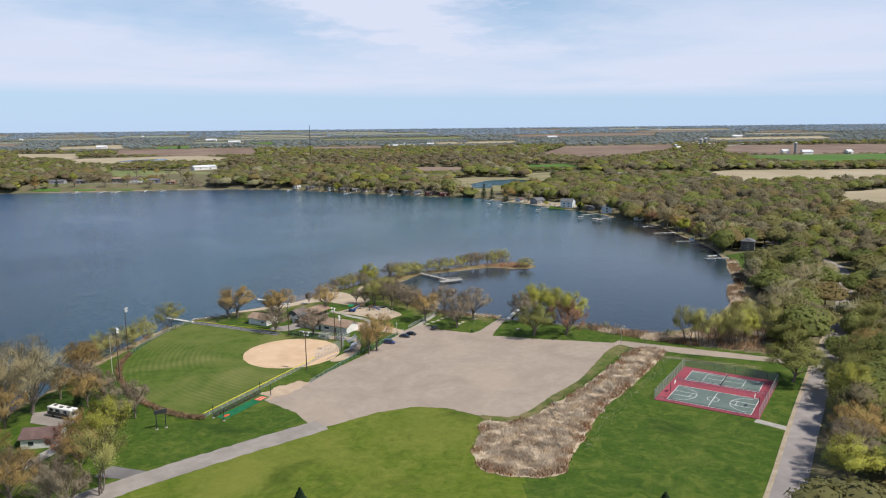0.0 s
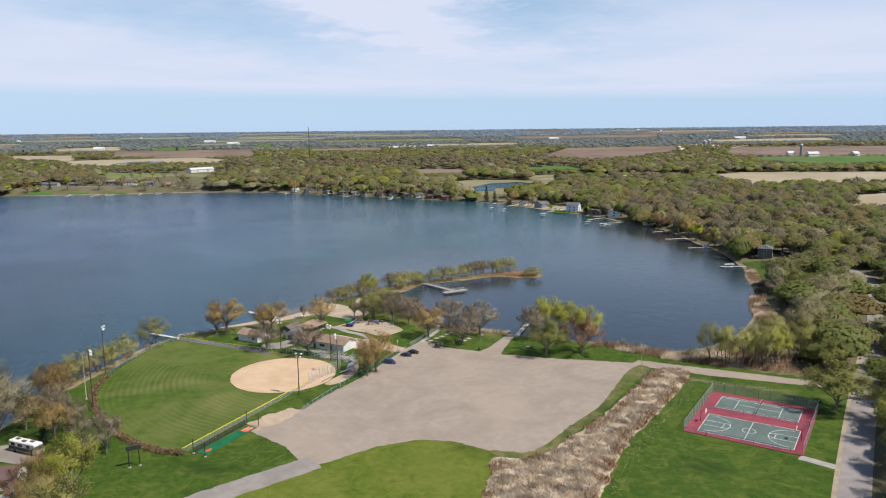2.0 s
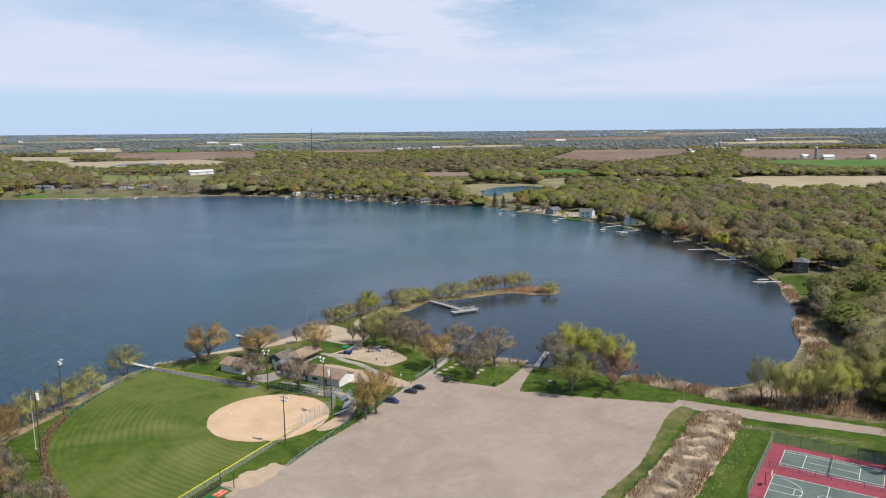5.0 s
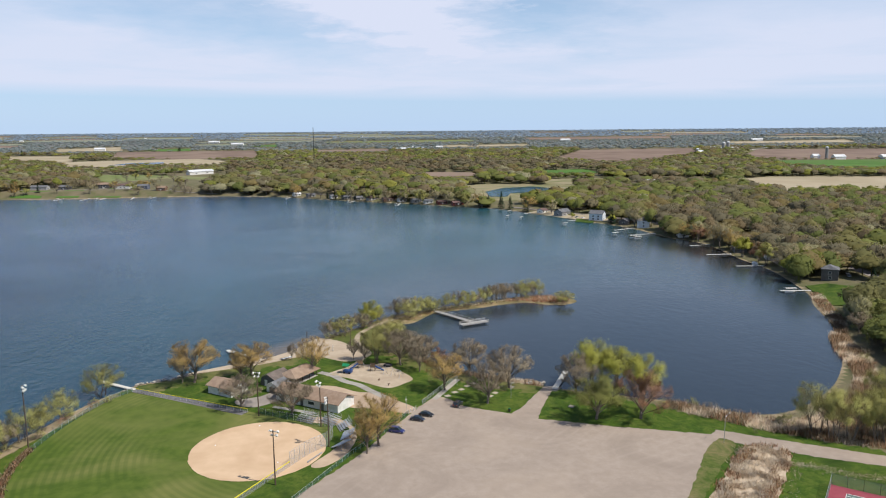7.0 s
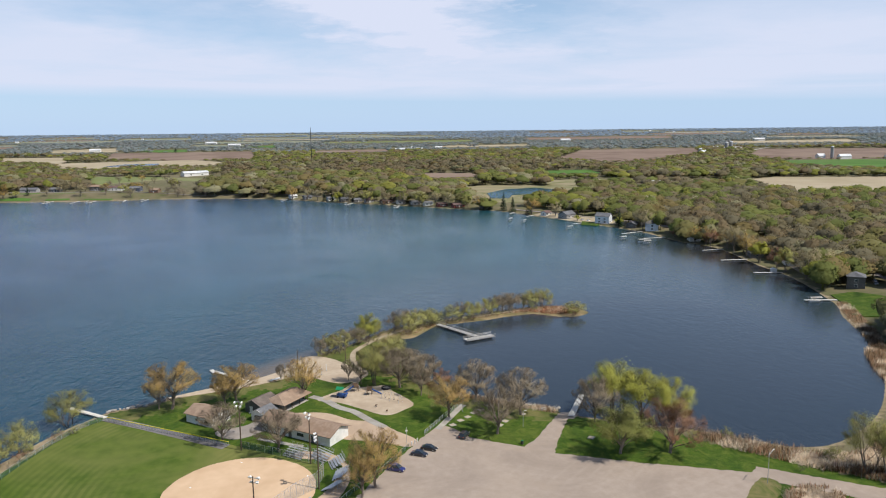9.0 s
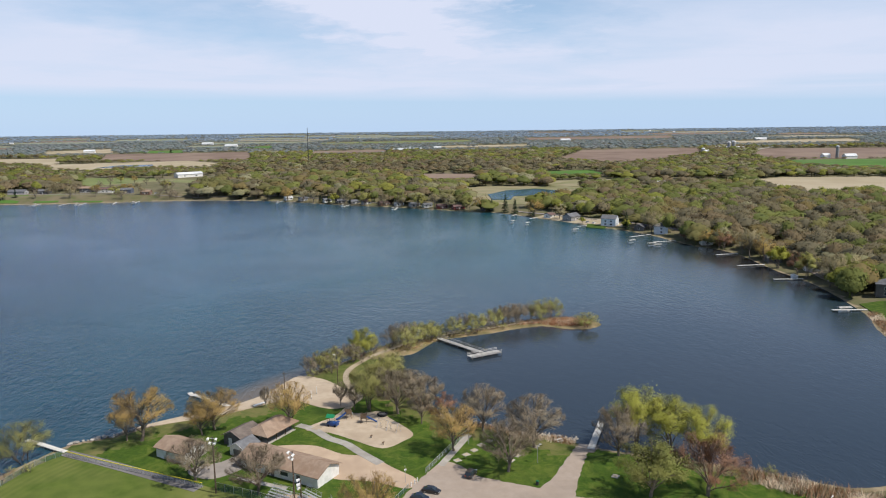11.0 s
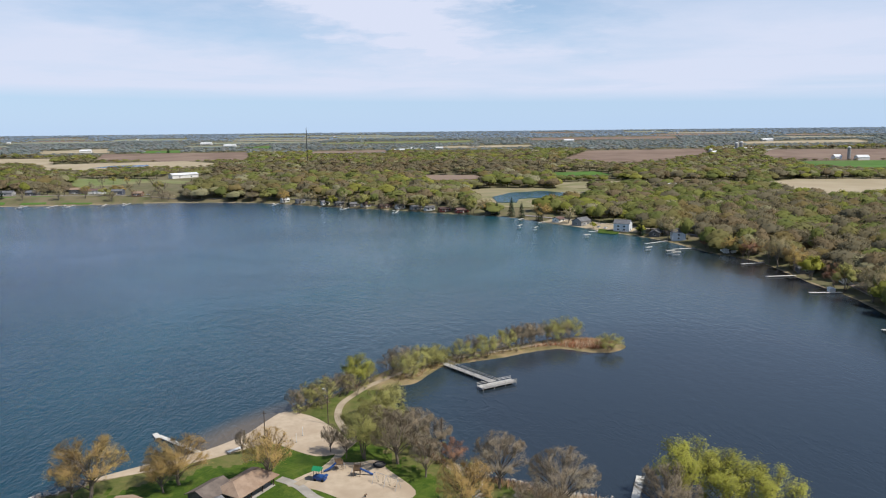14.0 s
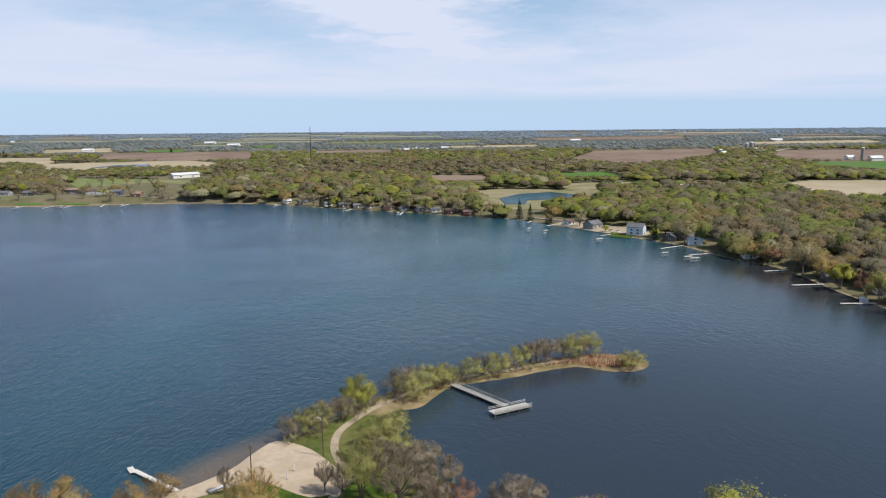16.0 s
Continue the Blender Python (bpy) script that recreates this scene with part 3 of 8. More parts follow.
FIELDS = [
    ("stubble_field", "field_tan", "pale harvested corn stubble field", [(491, 1171), (568, 1215), (732, 1195), (900, 1170), (800, 1050), (640, 985), (510, 967), (449, 1007), (465, 1073)]),
    ("crop_field", "field_green", "bright green winter crop field", [(775, 1590), (906, 1590), (1300, 1590), (1250, 1400), (800, 1376), (734, 1478)]),
    ("ploughed_field", "field_brown", "dark ploughed field", [(960, 2053), (1202, 2034), (1500, 2000), (1300, 1610), (927, 1606), (814, 1628), (770, 1733)]),
    ("ploughed_field", "field_brown", "reddish brown ploughed field", [(494, 2117), (823, 2146), (743, 1925), (530, 1675), (417, 1606), (348, 1765)]),
    ("stubble_field", "field_marsh", "narrow strip of dry grass", [(214, 1217), (359, 1224), (473, 1192), (489, 1162), (448, 1130), (339, 1150), (198, 1120)]),
    ("marsh_field", "field_marsh", "dry tan marsh grass round a pond", [(85, 1138), (139, 1150), (239, 1119), (215, 1030), (132, 940), (82, 950)]),
    ("grass_field", "field_brown", "small bare field between woods", [(37, 1384), (132, 1364), (121, 1284), (33, 1282)]),
    ("grass_field", "field_grass", "open mown grass slope above the far shore", [(-523, 1400), (-421, 1380), (-320, 1330), (-275, 1130), (-382, 1150), (-492, 1300)]),
    ("marsh_field", "field_tan", "dry reed marsh beside a slough", [(-760, 1789), (-486, 1866), (-343, 1713), (-421, 1645), (-556, 1680), (-585, 1585), (-677, 1629)]),
    ("ploughed_field", "field_brown", "wide dark ploughed field", [(-807, 2236), (-423, 2261), (-341, 1887), (-525, 1853), (-708, 1943)]),
    ("crop_field", "field_green", "green crop field", [(-798, 2391), (-660, 2444), (-612, 2276), (-690, 2270)]),
    ("crop_field", "field_green", "far green crop field", [(-528, 2604), (-440, 2728), (-400, 2494)]),
    ("stubble_field", "field_tan", "far pale stubble field", [(-1087, 2465), (-933, 2617), (-821, 2321), (-999, 2304)]),
    ("marsh_field", "field_tan", "tan meadow strip", [(-1009, 2060), (-843, 2040), (-730, 1773), (-934, 1898)]),
    ("stubble_field", "field_tan", "striped stubble field behind the woods", [(540, 872), (700, 930), (640, 760), (471, 692), (418, 696)]),
    ("stubble_field", "field_tan", "distant pale field", [(100, 2500), (420, 2560), (400, 2400), (140, 2380)]),
    ("ploughed_field", "field_brown", "distant brown field", [(-250, 2250), (-20, 2300), (-40, 2140), (-230, 2120)]),
    ("stubble_field", "field_tan", "distant straw-coloured field", [(1100, 2600), (1600, 2700), (1500, 2450), (1080, 2440)]),
    ("grass_field", "field_grass", "distant meadow", [(-300, 3000), (300, 3100), (260, 2880), (-280, 2850)]),
    ("ploughed_field", "field_brown", "distant dark field", [(500, 3300), (1200, 3400), (1100, 3050), (520, 3020)]),
    ("grass_field", "field_green", "small green field behind the shore woods", [(240, 1400), (330, 1410), (330, 1330), (235, 1330)]),
]
for nm, mt, lb, pts in FIELDS:
    field(nm, pts, M[mt], lb)
field("pond", [(105, 1041), (134, 1086), (175, 1101), (203, 1071), (192, 1036), (134, 1020), (125, 985), (104, 987)], M["water"], "small blue pond in the marsh").location.z += 0.3
field("slough", [(-605, 1653), (-587, 1725), (-522, 1741), (-500, 1680)], M["water"], "shallow open water in the reed marsh").location.z += 0.3


# ---- trees ----
def add_tube(V, F, p0, p1, r0, r1, n_):
    d = p1 - p0
    d = d / max(np.linalg.norm(d), 1e-6)
    u = np.cross(d, (0.31, 0.87, 0.38))
    u /= max(np.linalg.norm(u), 1e-6)
    w = np.cross(d, u)
    b = len(V)
    for r, p in ((r0, p0), (r1, p1)):
        for k in range(n_):
            a = 2 * math.pi * k / n_
            V.append(p + r * (math.cos(a) * u + math.sin(a) * w))
    for k in range(n_):
        j = (k + 1) % n_
        F.append((b + k, b + j, b + n_ + j))
        F.append((b + k, b + n_ + j, b + n_ + k))


def tree_meshes(name, seed, crown_mat, bark_mat, leaf_n, leaf_size, twig_n, twig_mat=None, limbs=11, fork=(0.10, 0.32), spread=70, droop=0.0, stems=1, mid=0.60, half=0.42, far=False):
    """A short trunk forking into limbs that reach a domed crown outline, with branches, fine twigs and leaves: 12 m high, 11 m wide."""
    rng = np.random.RandomState(seed)
    H, R = 12.0, 5.5
    C, S = np.array((0, 0, mid * H)), np.array((R, R, half * H))
    if far > 1:
        limbs, sub_n, tip_n = 5, 3, 3
    elif far:
        limbs, sub_n, tip_n = 9, 5, 4
    else:
        sub_n, tip_n = 8, 5
    V, F, tips = [], [], []
    CV, CF, ci = [], [], []

    def unit(v):
        return v / max(np.linalg.norm(v), 1e-6)

    def reach(p, d):
        q, e = (p - C) / S, d / S
        a, b, c_ = e.dot(e), q.dot(e), q.dot(q) - 1
        disc = b * b - a * c_
        return max((-b + math.sqrt(disc)) / a, 0.3) if disc > 0 else 0.3

    def bend(p, d0, d1, L, r0, r1, segs, sides):
        pts = [p]
        for s in range(segs):
            d = unit(d0 + (d1 - d0) * (s + 0.5) / segs + rng.normal(0, 0.09, 3))
            e = pts[-1] + d * L / segs
            e[2] = max(e[2], 0.4)
            add_tube(V, F, pts[-1], e, r0 + (r1 - r0) * s / segs, r0 + (r1 - r0) * (s + 1) / segs, sides)
            pts.append(e)
        return pts

    def sliver(a, b, w, k):
        s = unit(np.cross(b - a, (a - C) / S + rng.normal(0, 0.35, 3))) * w
        i = len(CV)
        CV.extend((a - s, a + s, b))
        CF.append((i, i + 1, i + 2))
        ci.append(k)

    for st in range(stems):
        base = np.array((rng.normal(0, 0.6), rng.normal(0, 0.6), -0.3)) if stems > 1 else np.array((0, 0, -0.3))
        top = np.array((base[0] * 1.8 + rng.normal(0, 0.3), base[1] * 1.8 + rng.normal(0, 0.3), H * fork[1]))
        tr_ = 0.30 / math.sqrt(stems)
        trunk_pts = bend(base, unit(top - base), unit(top - base), np.linalg.norm(top - base), tr_, tr_ * 0.72, 3, 7)
        n_l = max(3, limbs // stems + 1)
        for i in range(n_l):
            pol = radians(spread * math.sqrt((i + 0.35) / n_l) + rng.uniform(-6, 6))
            az = 2.4 * i + seed + st * 1.3
            d1 = np.array((math.sin(pol) * math.cos(az), math.sin(pol) * math.sin(az), math.cos(pol)))
            d0 = unit(d1 + np.array((0, 0, 0.9)))
            z = H * (fork[1] - (fork[1] - fork[0]) * rng.rand() * min(1, i / 3))
            u = (z + 0.3) / (H * fork[1] + 0.3)
            p = base + (trunk_pts[-1] - base) * min(u, 1)
            L = reach(p, unit(d0 + d1)) * rng.uniform(0.80, 0.97)
            limb = bend(p, d0, d1, L, tr_ * 0.42, 0.025, 4, 4)
            for k in range(sub_n):
                f = 0.28 + 0.72 * (k + rng.rand()) / sub_n
                a = min(int(f * 4), 3)
                q = limb[a] + (limb[a + 1] - limb[a]) * (f * 4 - a)
                dl = unit(limb[a + 1] - limb[a])
                out = unit(q - np.array((0, 0, q[2] - 2.0)))
                d = unit(dl * 0.7 + unit(rng.normal(0, 1, 3)) * 0.75 + out * 0.35 + np.array((0, 0, 0.12 - droop)))
                sub = bend(q, unit(d + dl), d, min(reach(q, d) * rng.uniform(0.8, 1.0), 3.4 - 1.2 * f), 0.05, 0.015, 2, 3)
                for m_ in range(tip_n):
                    g = 0.2 + 0.8 * (m_ + rng.rand()) / tip_n
                    b = 0 if g < 0.5 else 1
                    t0 = sub[b] + (sub[b + 1] - sub[b]) * (g * 2 - b)
                    dt = unit(d * 0.8 + unit(rng.normal(0, 1, 3)) * 0.8 + out * 0.3 + np.array((0, 0, 0.15 - 2 * droop)))
                    t1 = t0 + dt * min(reach(t0, dt) * rng.uniform(0.85, 1.12), rng.uniform(0.9, 1.7))
                    sliver(t0, t1, 0.022 if not far else 0.05, 1)
                    tips.append((t0, t1, dt))
    for p, q, d in tips:
        for k in range(twig_n if not far else max(2, twig_n // 3)):
            b = p + (q - p) * rng.uniform(0.1, 1)
            e = b + unit(d * 0.9 + rng.normal(0, 0.5, 3) + np.array((0, 0, 0.2 - 3 * droop))) * rng.uniform(0.5, 1.35)
            q_ = (e - C) / S
            n_ = math.sqrt(q_.dot(q_))
            if n_ > 1.0:
                e = C + S * q_ / n_ * rng.uniform(0.95, 1.05)
            sliver(b, e, 0.0155 if not far else 0.05, 1)
        for k in range(leaf_n if far != 1 else leaf_n * 2):
            c_ = p + (q - p) * rng.uniform(0.0, 1.2) + rng.normal(0, 0.42, 3)
            up = unit(unit((c_ - C) / S) + np.array((0, 0, 0.25)) + rng.normal(0, 0.45, 3))
            u = unit(np.cross(up, rng.normal(0, 1, 3)))
            w = np.cross(up, u)
            s = leaf_size * rng.uniform(0.6, 1.3) * (1.9 if far else 1.0)
            i = len(CV)
            CV.extend((c_ - u * s * 0.5 - w * s * 0.4, c_ + u * s * 0.6 - w * s * 0.2, c_ + w * s * 0.7))
            CF.append((i, i + 1, i + 2))
            ci.append(0)
    trunk = tri_mesh(name + "_trunk", V, F, [bark_mat])
    allv = np.array(CV)
    T = allv.reshape(-1, 3, 3)
    N = (T.mean(1) - C) / (S * S) * R
    N = N / np.maximum(np.linalg.norm(N, axis=1), 1e-6)[:, None] + np.array((0, 0, 0.65)) + rng.normal(0, 0.25, N.shape)
    N = np.repeat((N / np.linalg.norm(N, axis=1)[:, None])[:, None, :], 3, 1)
    T, N = faced(T, N)
    crown = tri_mesh(name + "_crown", T.reshape(-1, 3), CF, [crown_mat, twig_mat or M["twig_grey"]], ci, normals=N.reshape(-1, 3))
    return trunk, crown, float(np.percentile(allv[:, 2], 99.5)), float(np.percentile(np.hypot(allv[:, 0], allv[:, 1]), 98) * 2)


SPECIES = {
    "bare": ("bare grey-brown deciduous tree with a fine twig crown", dict(crown_mat=M["leaf_pale"], bark_mat=M["bark"], leaf_n=0, leaf_size=0.16, twig_n=16, limbs=16, mid=0.58, half=0.45)),
    "amber": ("spreading tree with sparse ochre spring buds", dict(crown_mat=M["leaf_amber"], bark_mat=M["bark"], leaf_n=5, leaf_size=0.13, twig_n=15, twig_mat=M["twig_gold"], limbs=14, mid=0.57, half=0.45)),
    "willow": ("willow with thin yellow-green new leaves", dict(crown_mat=M["leaf_willow"], bark_mat=M["bark"], leaf_n=13, leaf_size=0.16, twig_n=7, twig_mat=M["leaf_willow"], stems=3, droop=0.06)),
    "lime": ("tree with bright lime-green new leaves", dict(crown_mat=M["leaf_lime"], bark_mat=M["bark"], leaf_n=13, leaf_size=0.21, twig_n=4, twig_mat=M["leaf_willow"], stems=2, limbs=14)),
    "green": ("broad tree in olive-green young leaf", dict(crown_mat=M["leaf_green"], bark_mat=M["bark"], leaf_n=14, leaf_size=0.23, twig_n=4, twig_mat=M["leaf_green"], limbs=14)),
    "red": ("rounded tree with red-brown buds and twigs", dict(crown_mat=M["twig_red"], bark_mat=M["bark"], leaf_n=8, leaf_size=0.15, twig_n=14, twig_mat=M["twig_red"], fork=(0.06, 0.2), mid=0.54, half=0.47)),
    "pale": ("large pale grey willow just breaking leaf", dict(crown_mat=M["leaf_pale"], bark_mat=M["pale_bark"], leaf_n=9, leaf_size=0.105, twig_n=11, twig_mat=M["leaf_pale"], limbs=16, fork=(0.06, 0.25), mid=0.55, half=0.46)),
}
SPECIES["sapling"] = ("thin leafless many-stemmed tree at the water", dict(crown_mat=M["leaf_pale"], bark_mat=M["pale_bark"], leaf_n=1, leaf_size=0.12, twig_n=12, limbs=14, fork=(0.02, 0.14), mid=0.54, half=0.50, stems=4, spread=55))
SPECIES["sallow"] = ("leaning many-stemmed willow in thin yellow-green leaf", dict(crown_mat=M["leaf_willow"], bark_mat=M["bark"], leaf_n=9, leaf_size=0.16, twig_n=8, twig_mat=M["leaf_willow"], limbs=12, fork=(0.02, 0.16), mid=0.52, half=0.50, stems=4, droop=0.04))
made_trees = {}


def tree(kind_, x, y, h, w, group="park trees", rz=None, z=None):
    """One tree of that height and crown width; its trunk and crown meshes are shared between alike trees."""
    v = (int(abs(x * 7 + y * 3)) % 2)
    low = 2 if h < 6 else int(y > 520)
    key = (kind_, v, low)
    label, opt = SPECIES[kind_]
    if key not in made_trees:
        made_trees[key] = tree_meshes(kind_, 11 + v * 7 + len(made_trees), far=low, **opt)
    tm, cm, h0, w0 = made_trees[key]
    root = new("tree")
    root.empty_display_size = 1
    zz = height(x, y) if z is None else z
    root.matrix_world = pose(x, y, max(zz, 0.1), 0, 0, (x * 37 + y * 91) % 360 if rz is None else rz) @ Matrix.Diagonal((1.1 * w / w0, 1.1 * w / w0, h / h0, 1))
    tagged(root, label, "tree", group)
    for nm, me in (("trunk", tm), ("crown", cm)):
        new(nm, me).parent = root
    return root


def conifer_meshes(seed):
    rng = np.random.RandomState(seed)
    V, F, CV, CF = [], [], [], []
    add_tube(V, F, np.array((0, 0, -0.3)), np.array((0, 0, 11.5)), 0.22, 0.02, 6)
    for k in range(420):
        f = rng.rand() ** 0.8
        z, r = 0.8 + 11.2 * f, 2.5 * (1 - f) ** 0.9 + 0.15
        a = rng.uniform(0, 2 * math.pi)
        o = np.array((math.cos(a), math.sin(a), 0))
        t = np.array((-o[1], o[0], 0)) * rng.uniform(0.25, 0.5)
        c = np.array((0, 0, z)) + o * r * 0.15
        e = np.array((0, 0, z - 0.25 * r)) + o * r * rng.uniform(0.75, 1.1)
        i = len(CV)
        CV += [c, e - t, e + t + np.array((0, 0, 0.12))]
        CF.append((i, i + 1, i + 2))
    return tri_mesh("conifer_trunk", V, F, [M["bark"]]), tri_mesh("conifer_crown", CV, CF, [M["needle"]])


CONIFER = [conifer_meshes(3), conifer_meshes(8)]


def conifer(x, y, h, w, group="conifers"):
    root = new("conifer")
    root.matrix_world = pose(x, y, height(x, y), 0, 0, (x * 53) % 360) @ Matrix.Diagonal((w / 5, w / 5, h / 12, 1))
    tagged(root, "dark green pointed spruce", "tree", group)
    for nm, me in zip(("trunk", "crown"), CONIFER[int(abs(x + y)) % 2]):
        new(nm, me).parent = root
    return root


PARK_TREES = [
    ("amber", -75.9, 356.5, 15, 17), ("bare", -80, 357, 11, 9), ("amber", -57, 363, 12, 15), ("amber", -59.5, 359, 10, 9), ("bare", -54, 331, 11, 13), ("bare", -37, 322.6, 12, 13), ("amber", -35, 362, 14, 12),
    ("amber", -9.4, 300, 15, 13), ("amber", -12.5, 295, 12, 9), ("willow", -12.5, 374, 14, 13), ("bare", -3.4, 370, 14, 14), ("bare", 3.5, 362, 11, 8), ("amber", 11.7, 342.7, 13, 13),
    ("bare", 21, 355, 14, 13), ("bare", 24.6, 329.3, 14, 14), ("bare", 33.7, 343, 15, 15), ("bare", 55, 336, 14, 13), ("green", 56, 314, 13.5, 16), ("red", 69.5, 313.2, 15, 17),
    ("lime", 62.5, 344, 16, 15), ("lime", 70.4, 338.5, 15, 15), ("lime", 77, 333, 14, 13), ("bare", -21.5, 378.3, 8, 5), ("bare", -17, 374.5, 9, 6), ("bare", -45, 379, 7, 3.5),
    ("willow", 116, 299, 15, 12), ("willow", 119, 295, 15, 11), ("willow", 123, 294, 14, 11), ("willow", 130, 292.5, 15, 12), ("willow", 132, 290, 15, 11), ("lime", 137, 294, 14, 10),
    ("green", 133, 250, 15, 19),
    ("sallow", -103.7, 347.8, 11, 13), ("sallow", -108, 327, 10, 10), ("sallow", -110, 319, 9, 8), ("sallow", -111.5, 311, 10, 12), ("bare", -113.5, 305, 9, 9), ("sallow", -115.6, 300, 11, 10), ("amber", -117, 292, 10, 9),
    ("amber", -117, 284, 12, 12), ("amber", -112.5, 277, 12, 12), ("bare", -110, 268, 10, 8), ("bare", -104.5, 262, 10, 8), ("bare", -98, 256, 10, 8), ("amber", -100, 249, 11, 11), ("bare", -92, 246, 9, 7), ("bare", -81.8, 238.5, 12, 9), ("bare", -85, 231.5, 9, 7),
    ("pale", -116, 246, 24, 23), ("pale", -125.5, 247, 23, 22), ("pale", -134, 240, 19, 18), ("amber", -118, 234, 13, 13), ("bare", -123, 264, 13, 12), ("amber", -112, 257, 11, 10),
    ("lime", -80, 214, 16, 13), ("amber", -88.6, 216, 12, 10), ("red", -90.5, 210, 10, 9), ("willow", -73.8, 191, 17, 14), ("amber", -83, 203, 12, 10), ("bare", -84, 187, 12, 12), ("amber", -92, 186, 13, 13), ("bare", -77.5, 181, 12, 11),
    ("amber", -108, 205, 13, 12), ("willow", -116, 212, 13, 13), ("bare", -99, 193, 12, 12), ("amber", -104, 187, 13, 13), ("willow", -122, 222, 14, 13), ("bare", -113, 197, 12, 12), ("amber", -96, 199, 9, 8),
]
for k_, x, y, h, w in PARK_TREES:
    tree(k_, x, y, h, w)
SPIT_TREES = [
    ("sapling", -34.7, 409, 8.1, 7), ("sallow", -31.4, 411.7, 8.1, 8), ("sallow", -27, 416, 8.1, 9), ("sapling", -24, 420, 8.1, 9), ("sallow", -20, 425, 7.2, 7), ("lime", -17, 430.6, 11, 10), ("sallow", -14, 432, 7.2, 8), ("sapling", -29, 413, 7.2, 7), ("sapling", -21, 422, 7.2, 7),
    ("sallow", -10, 402, 8.1, 11), ("sallow", -6, 396, 7.2, 10), ("sallow", -7, 410, 7.2, 9), ("sallow", -11, 396, 7.2, 9), ("bare", 0, 385, 9, 10), ("bare", 6, 376, 10, 10), ("bare", -8, 385, 10, 11), ("red", 11, 370, 7, 7), ("sapling", 3, 392, 6.3, 8), ("sallow", -5, 418, 5.4, 7),
    ("sallow", -0.7, 437.5, 9, 10), ("sapling", -3, 444, 9, 9), ("sallow", 4.5, 444.5, 9, 10), ("sallow", 9, 449, 8.1, 9), ("sallow", 20, 455, 8.1, 9), ("sapling", 24, 459, 8.1, 7), ("sallow", 30, 459.5, 8.1, 10), ("sapling", -7, 440, 7.2, 8), ("sapling", 1, 449, 8.1, 8), ("sallow", 12, 453, 6.3, 8), ("sapling", 34, 462, 6.3, 7), ("sallow", 25, 455, 5.4, 8),
    ("sallow", 38.7, 468, 7.8, 8.8), ("sapling", 42, 470, 8.6, 7.5), ("sapling", 44.5, 471, 8.6, 7.5), ("sapling", 47, 471.5, 9.4, 7.5), ("sapling", 49.5, 472, 8.6, 7.5), ("sapling", 52, 473, 8.6, 7.5), ("sapling", 55, 474, 7.8, 7.5), ("sallow", 59.3, 476, 9.4, 10), ("sapling", 62.5, 477, 7.8, 8.8), ("sallow", 65.8, 478, 9.4, 11.2), ("sallow", 79, 463.5, 6.2, 11.2), ("sapling", 70, 478, 4.7, 7.5),
]
for k_, x, y, h, w in SPIT_TREES:
    tree(k_, x, y, h, w, "trees on the spit")

# low shrubs along the water
SHRUB_LINES = [(curve([(-33, 407.5), (-22, 421), (-9, 437), (3, 446), (12, 451.5), (28, 459), (45, 466.5), (64, 474)], 8), 46, 2.6), (curve([(-117, 290), (-112, 308), (-107, 328), (-102, 345)], 8), 16, 2.0),
               (curve([(-4, 424), (-2, 410), (2, 392), (8, 376), (16, 363)], 8), 26, 2.2), (curve([(80, 321), (96, 312), (110, 304), (125, 299), (145, 296)], 8), 26, 3.0), (curve([(165, 352), (178, 374), (192, 402), (206, 436)], 8), 26, 4.0)]
rs = random.Random(12)
for line, k, wob in SHRUB_LINES:
    for i in range(k):
        q = line[int((i + rs.random()) / k * (len(line) - 1))]
        h = rs.uniform(1.7, 4.2)
        x, y = q[0] + rs.gauss(0, wob), q[1] + rs.gauss(0, wob)
        if height(x, y) < 0.15:
            x, y = q
        t_ = tree(rs.choice(("sallow", "sapling", "sapling", "sallow", "sapling", "red")), x, y, h, h * rs.uniform(1.0, 1.5), "shoreline shrubs")
        t_.name = "shrub"
        tagged(t_, "low many-stemmed shrub at the water's edge", "shrub")

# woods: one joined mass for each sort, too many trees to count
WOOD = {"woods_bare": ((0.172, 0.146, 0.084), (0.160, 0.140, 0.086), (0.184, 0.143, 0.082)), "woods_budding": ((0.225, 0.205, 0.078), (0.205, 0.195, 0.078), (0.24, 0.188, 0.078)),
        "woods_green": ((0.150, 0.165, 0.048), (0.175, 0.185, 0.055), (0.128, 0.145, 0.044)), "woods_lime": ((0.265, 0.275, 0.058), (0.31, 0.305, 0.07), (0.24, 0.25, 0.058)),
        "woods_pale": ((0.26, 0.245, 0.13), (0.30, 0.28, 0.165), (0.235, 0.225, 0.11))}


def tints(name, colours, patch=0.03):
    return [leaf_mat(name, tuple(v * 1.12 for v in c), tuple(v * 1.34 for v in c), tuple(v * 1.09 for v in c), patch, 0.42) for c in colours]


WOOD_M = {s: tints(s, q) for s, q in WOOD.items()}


def bough_core(rng, fine):
    """A rough closed bough of unit radius: triangles and outward normals."""
    bm = bmesh.new()
    if fine:
        bmesh.ops.create_icosphere(bm, subdivisions=fine, radius=1)
    else:
        bmesh.ops.create_cone(bm, cap_ends=False, segments=4, radius1=1, radius2=0, depth=1, matrix=Matrix.Translation((0, 0, 0.5)))
    bmesh.ops.triangulate(bm, faces=bm.faces[:])
    for v in bm.verts:
        v.co *= 1 + rng.uniform(-0.14, 0.14)
    T = np.array([[tuple(v.co) for v in f.verts] for f in bm.faces])
    bm.free()
    return T


